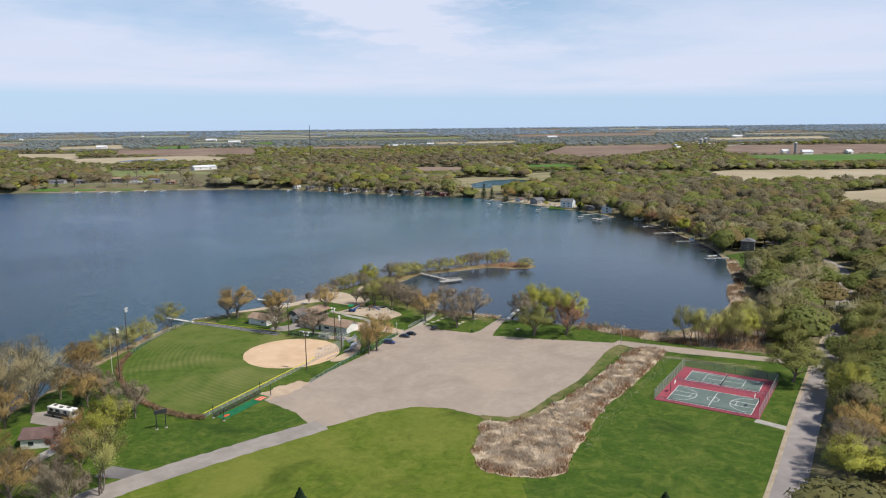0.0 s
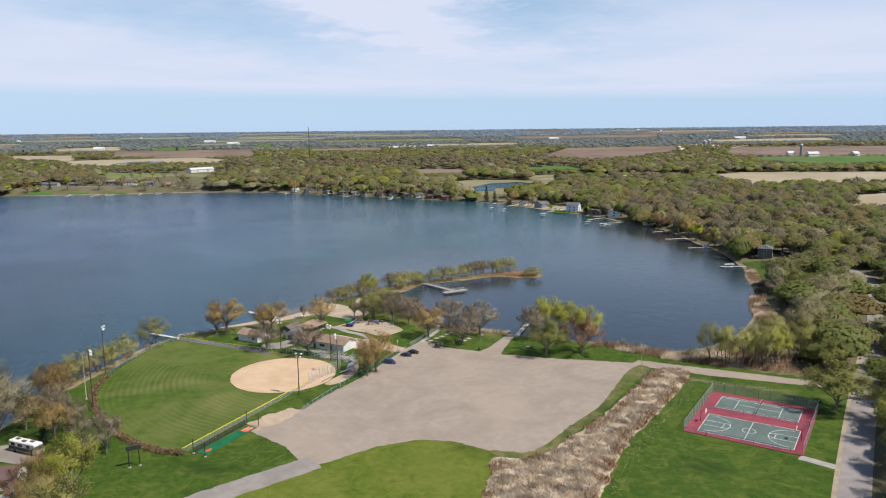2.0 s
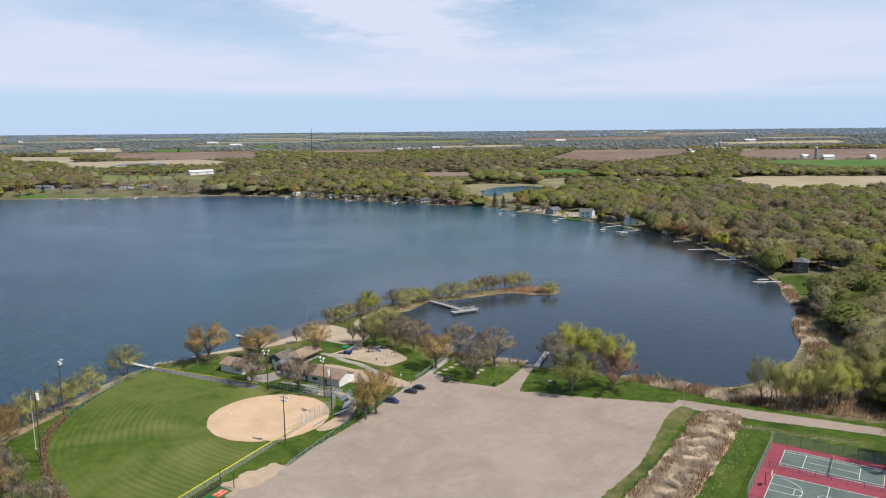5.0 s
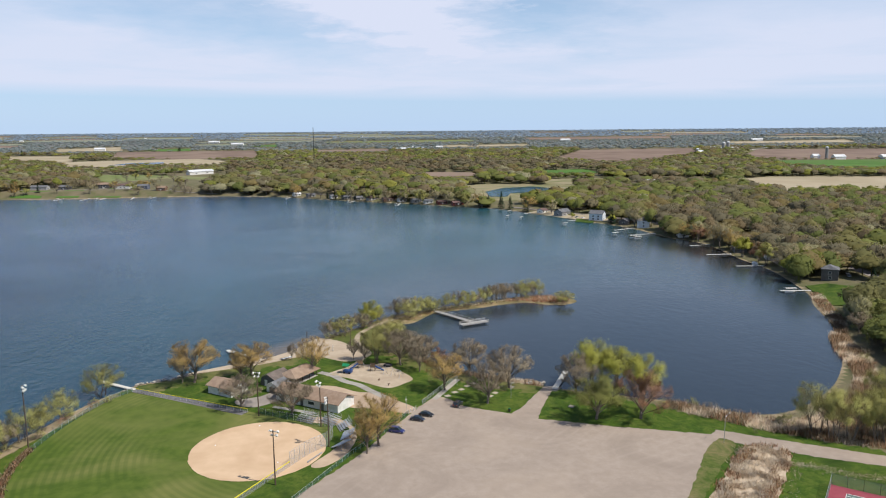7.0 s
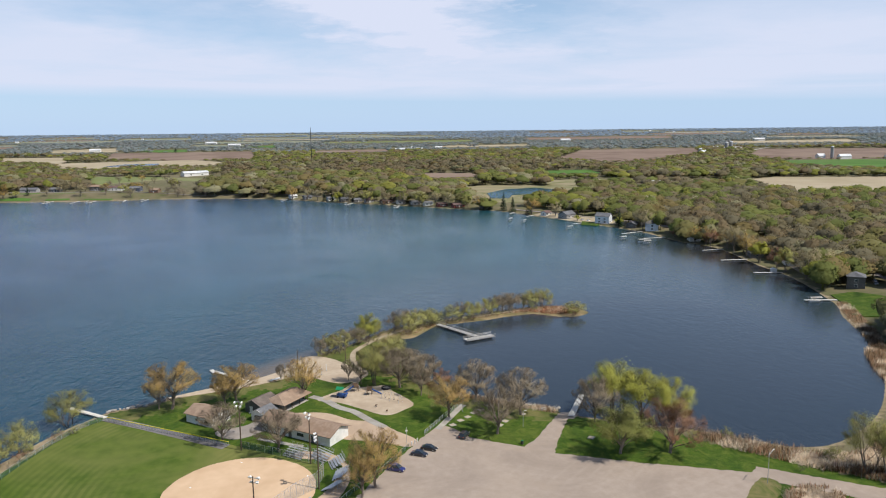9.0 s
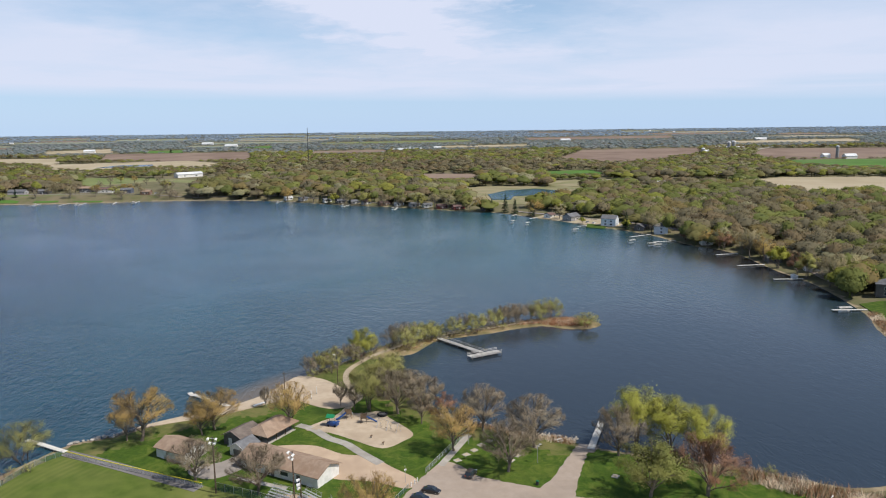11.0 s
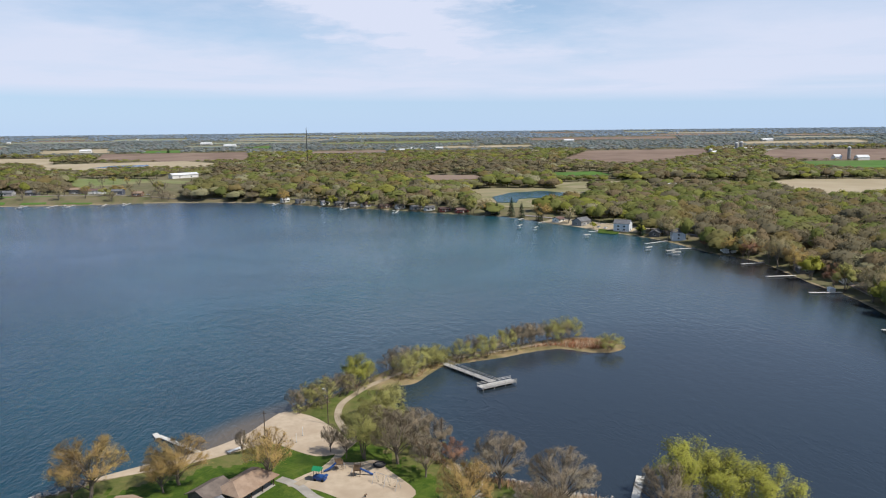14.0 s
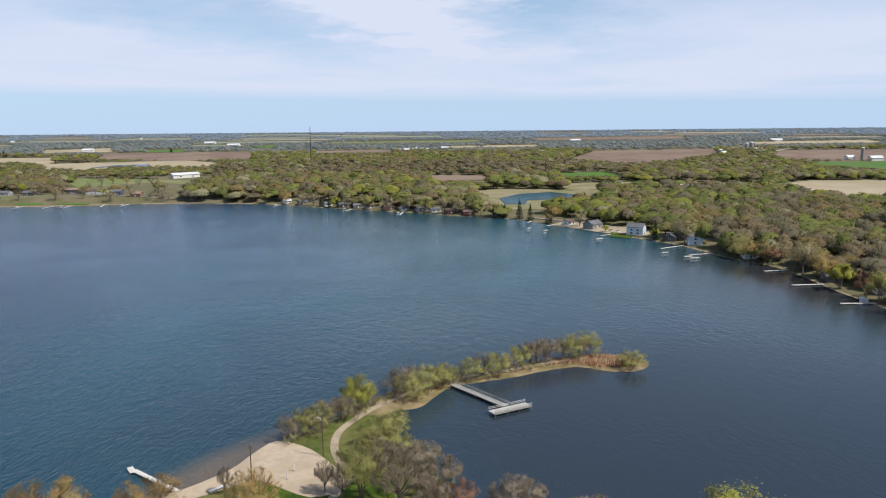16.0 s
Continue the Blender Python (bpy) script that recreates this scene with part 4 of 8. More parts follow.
def clump(rng, count, size, twiggy):
    """A domed crown, unit height and width, of many small leaf faces or twig slivers on a few rounded boughs, and a thin stem: triangles and their normals."""
    k = 5
    az = rng.uniform(0, 6.28) + np.arange(k) * 6.28 / (k - 1)
    lobes = np.stack([np.cos(az) * 0.19, np.sin(az) * 0.19, rng.uniform(0.46, 0.60, k)], 1)
    lobes[0] = (0, 0, 0.68)
    lobes += rng.normal(0, 0.045, lobes.shape)
    which = rng.randint(0, k, count)
    d = rng.normal(0, 1, (count, 3))
    d[:, 2] = np.abs(d[:, 2]) * 1.0 - 0.35
    d /= np.linalg.norm(d, axis=1)[:, None]
    rad = np.array((0.31, 0.31, 0.27)) * rng.uniform(0.72, 1.18, (k, 1))
    c = lobes[which] + d * rad[which] * rng.uniform(0.62 if twiggy else 0.78, 1.04, (count, 1))
    s = size * rng.uniform(0.6, 1.4, (count, 1))
    whole = (c - np.array((0, 0, 0.42))) * np.array((1.0, 1.0, 1.1))
    whole /= np.linalg.norm(whole, axis=1)[:, None]
    nrm = d * 0.55 + whole * 0.55 + np.array((0.12, -0.05, 0.62)) + rng.normal(0, 0.10, (count, 3))
    nrm /= np.linalg.norm(nrm, axis=1)[:, None]
    if twiggy:
        w = d + rng.normal(0, 0.45, (count, 3)) + np.array((0, 0, 0.35))
        w /= np.linalg.norm(w, axis=1)[:, None]
        u = np.cross(w, d + rng.normal(0, 0.7, (count, 3)))
        u /= np.linalg.norm(u, axis=1)[:, None]
        tri = np.stack([c - u * s * 0.42 - w * s * 1.0, c + u * s * 0.42 - w * s * 1.0, c + w * s * 0.9], 1)
    else:
        face = d + rng.normal(0, 0.3, (count, 3))
        face /= np.linalg.norm(face, axis=1)[:, None]
        u = np.cross(face, rng.normal(0, 1, (count, 3)))
        u /= np.linalg.norm(u, axis=1)[:, None]
        w = np.cross(face, u)
        tri = np.stack([c - u * s * 0.6 - w * s * 0.4, c + u * s * 0.6 - w * s * 0.4, c + w * s * 0.8], 1)
    T, N = faced(tri, np.repeat(nrm[:, None, :], 3, 1))
    inner = []
    for q in range(k):
        inner.append(bough_core(rng, 2 if count > 800 else 1 if count > 60 else 0) * rad[q] * ((0.66 if twiggy else 0.74) if count > 800 else (0.78 if twiggy else 0.84)) + lobes[q])
    inner = np.concatenate(inner, 0)
    across = inner - lobes.mean(0)
    across = across / np.linalg.norm(across, axis=2)[..., None] * 1.0 + np.array((0.12, -0.05, 0.62)) + rng.normal(0, 0.12, inner.shape)
    inner, across = faced(inner, across / np.linalg.norm(across, axis=2)[..., None])
    T, N = np.concatenate([T, inner], 0), np.concatenate([N, across], 0)
    stem = np.array([[[-0.025, 0, 0], [0.025, 0, 0], [0, 0, 0.6]], [[0, -0.025, 0], [0, 0.025, 0], [0.0, 0, 0.6]]])
    flat = np.repeat(np.array([[[0, -1.0, 0.1]], [[1.0, 0, 0.1]]]), 3, 1)
    return np.concatenate([T, stem], 0), np.concatenate([N, flat], 0)


# small fields of the far country, between belts of trees
FAR_FIELDS = []
rf = random.Random(77)
for row_y in range(1950, 4300, 330):
    x = -0.62 * row_y - rf.uniform(0, 300)
    while x < 0.62 * row_y:
        w_, d_ = rf.uniform(180, 520), rf.uniform(150, 290)
        if rf.random() < 0.5:
            y0 = row_y + rf.uniform(-60, 60)
            sk = rf.uniform(-60, 60)
            quad = [(x, y0), (x + w_, y0 + rf.uniform(-25, 25)), (x + w_ + sk, y0 + d_), (x + sk + 20, y0 + d_ + rf.uniform(-25, 25))]
            if not any(bool(inside(np.array([qx]), np.array([qy]), pts)[0]) for nm, mt, lb, pts in FIELDS for qx, qy in quad + [(x + w_ / 2, y0 + d_ / 2)]):
                # beyond y 2500 the greens and tans are greyed, haze painted into the colours
                FAR_FIELDS.append((quad, rf.choice(("field_tan", "field_brown", "field_grass", "field_green", "field_pale") if y0 < 2500 else ("field_pale", "field_hazed", "field_hazed", "field_brown"))))
        x += w_ + rf.uniform(60, 260)
# muted field colours that stand in for distance haze
M["field_hazed"] = mat("field_hazed", (0.20, 0.22, 0.15), (0.24, 0.25, 0.17), 0.02, (0.26, 0.25, 0.19), 0.006, 0.95)
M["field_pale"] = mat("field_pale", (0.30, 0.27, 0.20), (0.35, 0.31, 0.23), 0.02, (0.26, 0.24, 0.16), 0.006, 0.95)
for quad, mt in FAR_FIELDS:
    field("far_field", quad, M[mt], {"field_tan": "far dry stubble field", "field_brown": "far ploughed field", "field_grass": "far rough meadow", "field_green": "far green crop field", "field_pale": "far bare field", "field_hazed": "far grey-green meadow"}[mt])


def free_of(X, Y, sd):
    ok = (sd > 3) & ~inside(X, Y, CLEAR_PARK)
    for nm, mt, lb, pts in FIELDS:      # the fields, and ground before the nearer ones cleared for the camera's sightline
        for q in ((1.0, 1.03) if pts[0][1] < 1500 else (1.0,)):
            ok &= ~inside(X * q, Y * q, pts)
    for pts in CLEARINGS:
        ok &= ~inside(X, Y, pts)
    for pts, mt in FAR_FIELDS:
        ok &= ~inside(X, Y, pts)
    ok &= line_dist(X, Y, ROAD_E) > np.where(Y > 262, 4.6, 7.5)
    return ok


CLEAR_PARK = [(-160, 20), (-134, 225), (-122, 262), (-112, 300), (-100, 350), (-86, 364), (-46, 393), (-20, 430), (90, 490), (95, 455), (30, 440), (10, 430), (2, 395), (14, 366), (46, 347),
              (84, 325), (112, 296), (125, 288), (146, 280), (152, 262), (110, 204), (84, 170), (40, 20)]
CLEARINGS = [
    [(196, 436), (230, 436), (256, 478), (258, 512), (232, 508), (212, 490)],       # lawn by the grey house
    [(78, 334), (80, 318), (112, 290), (150, 283), (157, 303), (180, 352), (194, 400), (206, 440), (180, 405), (165, 370), (145, 345), (118, 326)],   # reed bed
    [(222, 530), (232, 530), (236, 580), (222, 600)],
    [(130, 850), (205, 742), (214, 742), (175, 815), (150, 860)],
    [(95, 905), (135, 850), (160, 860), (120, 935)],
    [(195, 700), (212, 700), (208, 745), (190, 745)],
    [(-530, 1085), (-270, 1095), (-270, 1135), (-330, 1160), (-530, 1175)],
    # cut open so the camera sees the long white farm building
    [(-400, 1425), (-290, 1425), (-270, 1240), (-345, 1235)],
    [(-150, 1075), (-20, 985), (50, 935), (54, 950), (-20, 1000), (-140, 1092)],
    [(680, 1690), (705, 1690), (1000, 2080), (970, 2090)],
]


# where one sort of tree prevails: (x, y, reach along x, reach along y, shares of bare, budding, green, lime, pale)
STANDS = [
    (-40, 1210, 170, 120, (0.5, 2.0, 1.2, 3.0, 0.4)), (-190, 1180, 110, 90, (2.0, 1.6, 0.6, 0.4, 0.8)), (130, 1480, 330, 170, (5.0, 1.0, 0.4, 0.2, 0.5)), (-120, 1500, 200, 120, (3.0, 1.4, 0.4, 0.3, 0.6)),
    (300, 960, 90, 70, (0.6, 0.8, 3.0, 1.6, 0.4)), (250, 1210, 130, 60, (0.6, 0.6, 3.0, 1.4, 0.4)), (330, 740, 110, 130, (4.0, 1.4, 1.2, 0.25, 0.35)), (420, 820, 90, 90, (1.5, 1.2, 2.0, 0.5, 0.3)), (290, 620, 60, 90, (2.5, 1.2, 1.6, 0.6, 0.8)),
    (215, 350, 60, 110, (0.8, 1.6, 2.0, 0.5, 1.2)), (150, 200, 70, 80, (0.9, 1.2, 2.6, 0.6, 0.4)), (-480, 1250, 150, 120, (3.0, 1.2, 0.5, 0.3, 1.2)),
]


def stand_shares(X, Y):
    S_ = np.tile(np.array([0.30, 0.22, 0.26, 0.10, 0.12]), (len(X), 1))
    for x, y, rx, ry, sh in STANDS:
        f = np.exp(-((X - x) / rx) ** 2 - ((Y - y) / ry) ** 2)
        S_ = S_ * np.array(sh)[None, :] ** f[:, None]
    return S_


def woods(region, spacing, hgt, count, size, seed, wide=1.0, keep=1.0):
    """Trees strewn over a region (x0, y0, x1, y1): for each sort a list of (triangles, tint)."""
    rng = np.random.RandomState(seed)
    x0, y0, x1, y1 = region
    X, Y = np.meshgrid(np.arange(x0, x1, spacing), np.arange(y0, y1, spacing))
    X, Y = X.ravel(), Y.ravel()
    X, Y = X + rng.uniform(-0.5, 0.5, X.shape) * spacing, Y + rng.uniform(-0.5, 0.5, Y.shape) * spacing
    seen = (X < 0.73 * Y + 30) & (X > -0.60 * Y - 30)
    X, Y = X[seen], Y[seen]
    sd = shore_dist(X, Y)
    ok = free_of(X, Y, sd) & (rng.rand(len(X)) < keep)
    X, Y, sd = X[ok], Y[ok], sd[ok]
    Z = land(X, Y, sd)
    sorts = list(WOOD)
    shares = stand_shares(X, Y) * np.exp(1.6 * np.stack([np.array([noise.noise((x * 0.014, y * 0.014, 3.0 + 4 * q)) for x, y in zip(X, Y)]) for q in range(len(sorts))], 1))
    shares = np.cumsum(shares / shares.sum(1)[:, None], 1)
    pick = np.minimum((rng.rand(len(X))[:, None] > shares).sum(1), len(sorts) - 1)
    protos = {tw: [clump(rng, count, size, tw) for k in range(6)] for tw in (True, False)}
    out = {s: [] for s in sorts}
    h = hgt * rng.uniform(0.70, 1.22, len(X))
    for nm, mt, lb, pts in FIELDS:      # trees on the near side kept low so the camera sees over to the fields
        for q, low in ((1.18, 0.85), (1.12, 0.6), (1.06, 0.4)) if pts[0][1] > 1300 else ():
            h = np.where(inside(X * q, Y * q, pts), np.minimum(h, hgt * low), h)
    # likewise low along the camera's sightlines to the small far fields
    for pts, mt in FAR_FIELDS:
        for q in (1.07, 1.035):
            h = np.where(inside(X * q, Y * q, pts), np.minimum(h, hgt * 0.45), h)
    w = np.minimum(spacing * wide * rng.uniform(0.7, 1.5, len(X)), 1.45 * h + 0.35 * spacing)
    a = rng.uniform(0, 2 * math.pi, len(X))
    for i in range(len(X)):
        s = sorts[pick[i]]
        T, N = protos[s in ("woods_bare", "woods_pale")][rng.randint(6)]
        ca, sa = math.cos(a[i]), math.sin(a[i])
        Q = np.empty_like(T)
        Q[..., 0] = (T[..., 0] * ca - T[..., 1] * sa) * w[i] + X[i]
        Q[..., 1] = (T[..., 0] * sa + T[..., 1] * ca) * w[i] + Y[i]
        Q[..., 2] = T[..., 2] * h[i] + Z[i] - 0.2
        K = np.empty_like(T)
        K[..., 0] = N[..., 0] * ca - N[..., 1] * sa
        K[..., 1] = N[..., 0] * sa + N[..., 1] * ca
        K[..., 2] = N[..., 2] * min(w[i] / h[i], 1.5)
        out[s].append((Q, rng.randint(3), K))
    return out


def mass_of(name, trees_, mats):
    T = np.concatenate([q[0] for q in trees_], 0)
    N = np.concatenate([q[2] for q in trees_], 0).reshape(-1, 3)
    idx = np.concatenate([np.full(len(q[0]), q[1]) for q in trees_])
    return new(name, tri_mesh(name, T.reshape(-1, 3), np.arange(len(T) * 3).reshape(-1, 3), mats, idx, normals=N / np.linalg.norm(N, axis=1)[:, None]))


mass, far_off, half_off = {s: [] for s in WOOD}, [], []
for args in (
        ((70, 130, 340, 520), 11.8, 15, 950, 0.048, 21, 1.36),
        ((160, 500, 640, 900), 13.0, 15, 360, 0.064, 22, 1.42),
        ((-900, 880, 1000, 1330), 15.0, 15, 95, 0.092, 23, 1.42),
        ((-1250, 1330, 1540, 2100), 17.0, 12, 44, 0.15, 24, 1.42, 0.9),
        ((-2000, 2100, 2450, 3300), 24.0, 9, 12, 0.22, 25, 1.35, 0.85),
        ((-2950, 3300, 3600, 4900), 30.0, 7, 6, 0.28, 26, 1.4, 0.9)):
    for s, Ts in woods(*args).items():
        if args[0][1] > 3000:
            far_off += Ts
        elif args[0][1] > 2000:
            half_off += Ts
        else:
            mass[s] += Ts
for s, Ts in mass.items():
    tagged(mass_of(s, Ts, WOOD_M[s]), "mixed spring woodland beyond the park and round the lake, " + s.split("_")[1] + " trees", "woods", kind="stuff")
# aerial haze painted into the leaf colours: blue on the horizon, grey nearer
far_m = tints("blue_haze_woods", ((0.26, 0.33, 0.41), (0.245, 0.315, 0.395), (0.28, 0.335, 0.395)), 0.003)
dim_m = tints("grey_haze_woods", ((0.215, 0.245, 0.235), (0.195, 0.23, 0.225), (0.23, 0.24, 0.235)), 0.004)
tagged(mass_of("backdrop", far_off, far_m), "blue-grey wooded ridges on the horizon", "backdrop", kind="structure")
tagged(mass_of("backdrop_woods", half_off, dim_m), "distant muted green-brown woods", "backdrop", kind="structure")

# ---- materials of the things ----
M["court_red"] = mat("court_red", (0.27, 0.055, 0.072), (0.32, 0.07, 0.088), 0.5, (0.24, 0.05, 0.065), 0.12, 0.8, 0.1)
M["court_green"] = mat("court_green", (0.115, 0.155, 0.135), (0.145, 0.185, 0.16), 0.5, (0.10, 0.13, 0.115), 0.12, 0.8, 0.1)
M["line_white"] = mat("line_white", (0.72, 0.72, 0.70), (0.80, 0.80, 0.78), 2.0, rough=0.7)
M["white_paint"] = mat("white_paint", (0.70, 0.68, 0.64), (0.80, 0.78, 0.74), 0.8, (0.62, 0.60, 0.55), 0.3, 0.6)
M["siding_grey"] = mat("siding_grey", (0.30, 0.29, 0.28), (0.38, 0.37, 0.36), 0.8, (0.25, 0.24, 0.23), 0.25, 0.7, vary=0.2)
M["siding_blue"] = mat("siding_blue", (0.62, 0.66, 0.70), (0.70, 0.73, 0.76), 0.8, (0.56, 0.60, 0.65), 0.25, 0.6)
M["siding_dark"] = mat("siding_dark", (0.10, 0.095, 0.09), (0.14, 0.13, 0.125), 0.8, (0.08, 0.075, 0.07), 0.25, 0.7)
M["siding_brown"] = mat("siding_brown", (0.22, 0.13, 0.085), (0.28, 0.17, 0.11), 0.8, (0.17, 0.10, 0.07), 0.25, 0.8)
M["siding_red"] = mat("siding_red", (0.17, 0.035, 0.03), (0.22, 0.05, 0.04), 0.8, (0.13, 0.03, 0.027), 0.25, 0.7)
M["siding_blue_dark"] = mat("siding_blue_dark", (0.10, 0.11, 0.15), (0.14, 0.15, 0.19), 0.8, (0.08, 0.09, 0.12), 0.25, 0.7)
M["roof_brown"] = mat("roof_brown", (0.27, 0.19, 0.135), (0.35, 0.255, 0.185), 0.7, (0.25, 0.165, 0.11), 0.2, 0.9, 0.4, 3.0)
M["roof_grey"] = mat("roof_grey", (0.13, 0.13, 0.135), (0.19, 0.19, 0.195), 0.7, (0.10, 0.10, 0.105), 0.2, 0.9, 0.4, 3.0)
M["roof_dark"] = mat("roof_dark", (0.13, 0.105, 0.09), (0.19, 0.155, 0.13), 0.7, (0.10, 0.08, 0.07), 0.2, 0.9, 0.4, 3.0)
M["roof_pale"] = mat("roof_pale", (0.62, 0.62, 0.62), (0.74, 0.74, 0.73), 0.3, (0.5, 0.5, 0.5), 0.1, 0.5)
M["roof_maroon"] = mat("roof_maroon", (0.13, 0.085, 0.078), (0.18, 0.115, 0.10), 0.7, (0.11, 0.07, 0.062), 0.2, 0.9, 0.3, 3.0)
M["steel"] = mat("steel", (0.50, 0.51, 0.52), (0.60, 0.61, 0.62), 1.0, (0.42, 0.43, 0.44), 0.3, 0.45, metal=0.6)
M["dark_metal"] = mat("dark_metal", (0.022, 0.022, 0.024), (0.04, 0.04, 0.042), 1.0, rough=0.5)
M["pole_wood"] = mat("pole_wood", (0.085, 0.06, 0.042), (0.13, 0.095, 0.07), 1.2, (0.065, 0.048, 0.036), 0.5, 0.9)
M["grey_wood"] = mat("grey_wood", (0.39, 0.37, 0.34), (0.54, 0.515, 0.475), 1.3, (0.27, 0.245, 0.215), 0.4, 0.85, vary=0.12)
M["yellow"] = mat("yellow", (0.72, 0.60, 0.03), (0.80, 0.68, 0.05), 1.0, rough=0.5)
M["turf"] = mat("turf", (0.010, 0.125, 0.048), (0.016, 0.165, 0.065), 1.0, (0.012, 0.105, 0.045), 0.3, 0.85)
M["orange"] = mat("orange", (0.55, 0.09, 0.03), (0.62, 0.12, 0.045), 1.0, rough=0.8)
M["blue_plastic"] = mat("blue_plastic", (0.012, 0.05, 0.19), (0.02, 0.075, 0.25), 1.0, rough=0.4)
M["green_plastic"] = mat("green_plastic", (0.01, 0.20, 0.08), (0.02, 0.24, 0.10), 1.0, rough=0.4)
M["tan_plastic"] = mat("tan_plastic", (0.13, 0.085, 0.05), (0.18, 0.12, 0.075), 1.0, rough=0.5)
M["rubber"] = mat("rubber", (0.015, 0.015, 0.016), (0.03, 0.03, 0.032), 2.0, rough=0.8)
M["canvas"] = mat("canvas", (0.55, 0.52, 0.46), (0.66, 0.63, 0.57), 1.0, rough=0.8)
M["rock"] = mat("rock", (0.30, 0.27, 0.24), (0.46, 0.42, 0.37), 0.9, (0.22, 0.20, 0.18), 0.3, 0.9, vary=0.3)


def paint(name, c):
    m, n, l, p = nodes_of(name)
    p.inputs["Base Color"].default_value = (*c, 1)
    p.inputs["Roughness"].default_value, p.inputs["Coat Weight"].default_value = 0.35, 0.8
    return m


def glass(name, c=(0.03, 0.04, 0.05)):
    m, n, l, p = nodes_of(name)
    p.inputs["Base Color"].default_value = (*c, 1)
    p.inputs["Roughness"].default_value, p.inputs["IOR"].default_value = 0.06, 1.5
    return m


M["window"] = glass("window_glass")


def mesh_mat(name, c, cover):
    """Woven wire: a part of the light goes through."""
    m, n, l, p = nodes_of(name)
    p.inputs["Base Color"].default_value = (*c, 1)
    p.inputs["Roughness"].default_value = 0.5
    p.inputs["Alpha"].default_value = cover
    return m


M["chain_link"] = mesh_mat("chain_link", (0.50, 0.52, 0.53), 0.13)
M["chain_green"] = mesh_mat("chain_green", (0.08, 0.17, 0.13), 0.24)
M["chain_black"] = mesh_mat("chain_black", (0.06, 0.06, 0.06), 0.4)

# ---- surfaces of the park, second layer ----
OUTFIELD = curve([(-60.7, 236.1), (-66.9, 237.9), (-74.4, 242.7), (-81.4, 249), (-86.1, 254), (-92, 262.7), (-95.4, 268.1), (-100.4, 277.9), (-103.4, 286.1), (-105.1, 294.9), (-105.5, 303),
                  (-105, 311.7), (-103.7, 322.2), (-101.6, 332.1), (-98.4, 342.6), (-94.4, 348)], 3)
m, n, l, p = nodes_of("mown_outfield")
vec = n.new("ShaderNodeTexCoord").outputs["Object"]
mp = n.new("ShaderNodeMapping")
mp.inputs["Location"].default_value = (27, -307, 0)
l.new(vec, mp.inputs[0])
wv = n.new("ShaderNodeTexWave")
wv.wave_type, wv.rings_direction = "RINGS", "Z"
wv.inputs["Scale"].default_value, wv.inputs["Distortion"].default_value, wv.inputs["Detail"].default_value = 0.15, 2.6, 2
wv.inputs["Detail Scale"].default_value = 0.25
l.new(mp.outputs[0], wv.inputs["Vector"])
base = mix_node(n, l, ramp_node(n, l, noise_node(n, l, vec, 0.3, 5), 0.35, 0.65), (0.060, 0.098, 0.012), (0.094, 0.132, 0.020))
base = mix_node(n, l, ramp_node(n, l, noise_node(n, l, vec, 0.03, 4, 0.6, 0.6), 0.42, 0.68), base, (0.165, 0.172, 0.050))
stripe = n.new("ShaderNodeMath")
stripe.operation = "MULTIPLY"
l.new(ramp_node(n, l, wv.outputs["Fac"], 0.25, 0.75), stripe.inputs[0])
l.new(ramp_node(n, l, noise_node(n, l, vec, 0.022, 3), 0.42, 0.58), stripe.inputs[1])
half_ = n.new("ShaderNodeMath")
half_.operation = "MULTIPLY"
half_.inputs[1].default_value = 0.42
l.new(stripe.outputs[0], half_.inputs[0])
col = mix_node(n, l, half_.outputs[0], base, (0.046, 0.082, 0.011))
l.new(col, p.inputs["Base Color"])
p.inputs["Roughness"].default_value = 0.95
p.inputs["Specular IOR Level"].default_value = 0.2
M["mown"] = m
overlay("outfield", OUTFIELD + [(-51, 328), (-31, 317), (-24, 313.5), (-22.8, 306.6), (-24, 300.4), (-28.2, 296), (-37.3, 279.5)], Z0 + 0.045, M["mown"], "mown softball outfield with curved mower stripes", "outfield")
overlay("dirt_apron", curve([(-37.7, 349), (-31.7, 350), (-25.4, 348.6), (-18.2, 343), (-10.7, 341), (-4.7, 334), (1.3, 327), (-1, 322.5), (-7, 325.5), (-12.2, 327.5), (-19.3, 329), (-24, 334), (-32, 341)], 4, True), Z0 + 0.04,
        M["apron"], "bare sandy ground behind the concession hut", "dirt")
overlay("dirt_apron", curve([(-27, 289), (-21.5, 299), (-18.5, 312), (-24, 316), (-33, 318.5), (-30, 322), (-20.5, 318.5), (-16, 308), (-18, 295.5), (-23.2, 288)], 4, True), Z0 + 0.055,
        M["apron"], "bare sandy ground round the bleachers", "dirt")
overlay("dirt_apron", ragged(curve([(-46.5, 254), (-44.5, 258.5), (-41, 262), (-36.5, 266.5), (-33.5, 266), (-33, 261.5), (-36, 257.5), (-40, 252.5), (-43.5, 249.5)], 4, True), 2.2, 0.3), Z0 + 0.075, M["apron"], "sandy patch at the bullpen gate", "dirt")
overlay("playground_sand", curve([(-30.6, 361), (-20.4, 371), (-14, 371.5), (-8.9, 372.5), (-6, 367), (0.8, 355.4), (-2, 350), (-7.8, 345.8), (-16, 352), (-23.2, 357.6)], 4, True), Z0 + 0.05, M["sand"], "pale sand playground", "playground")
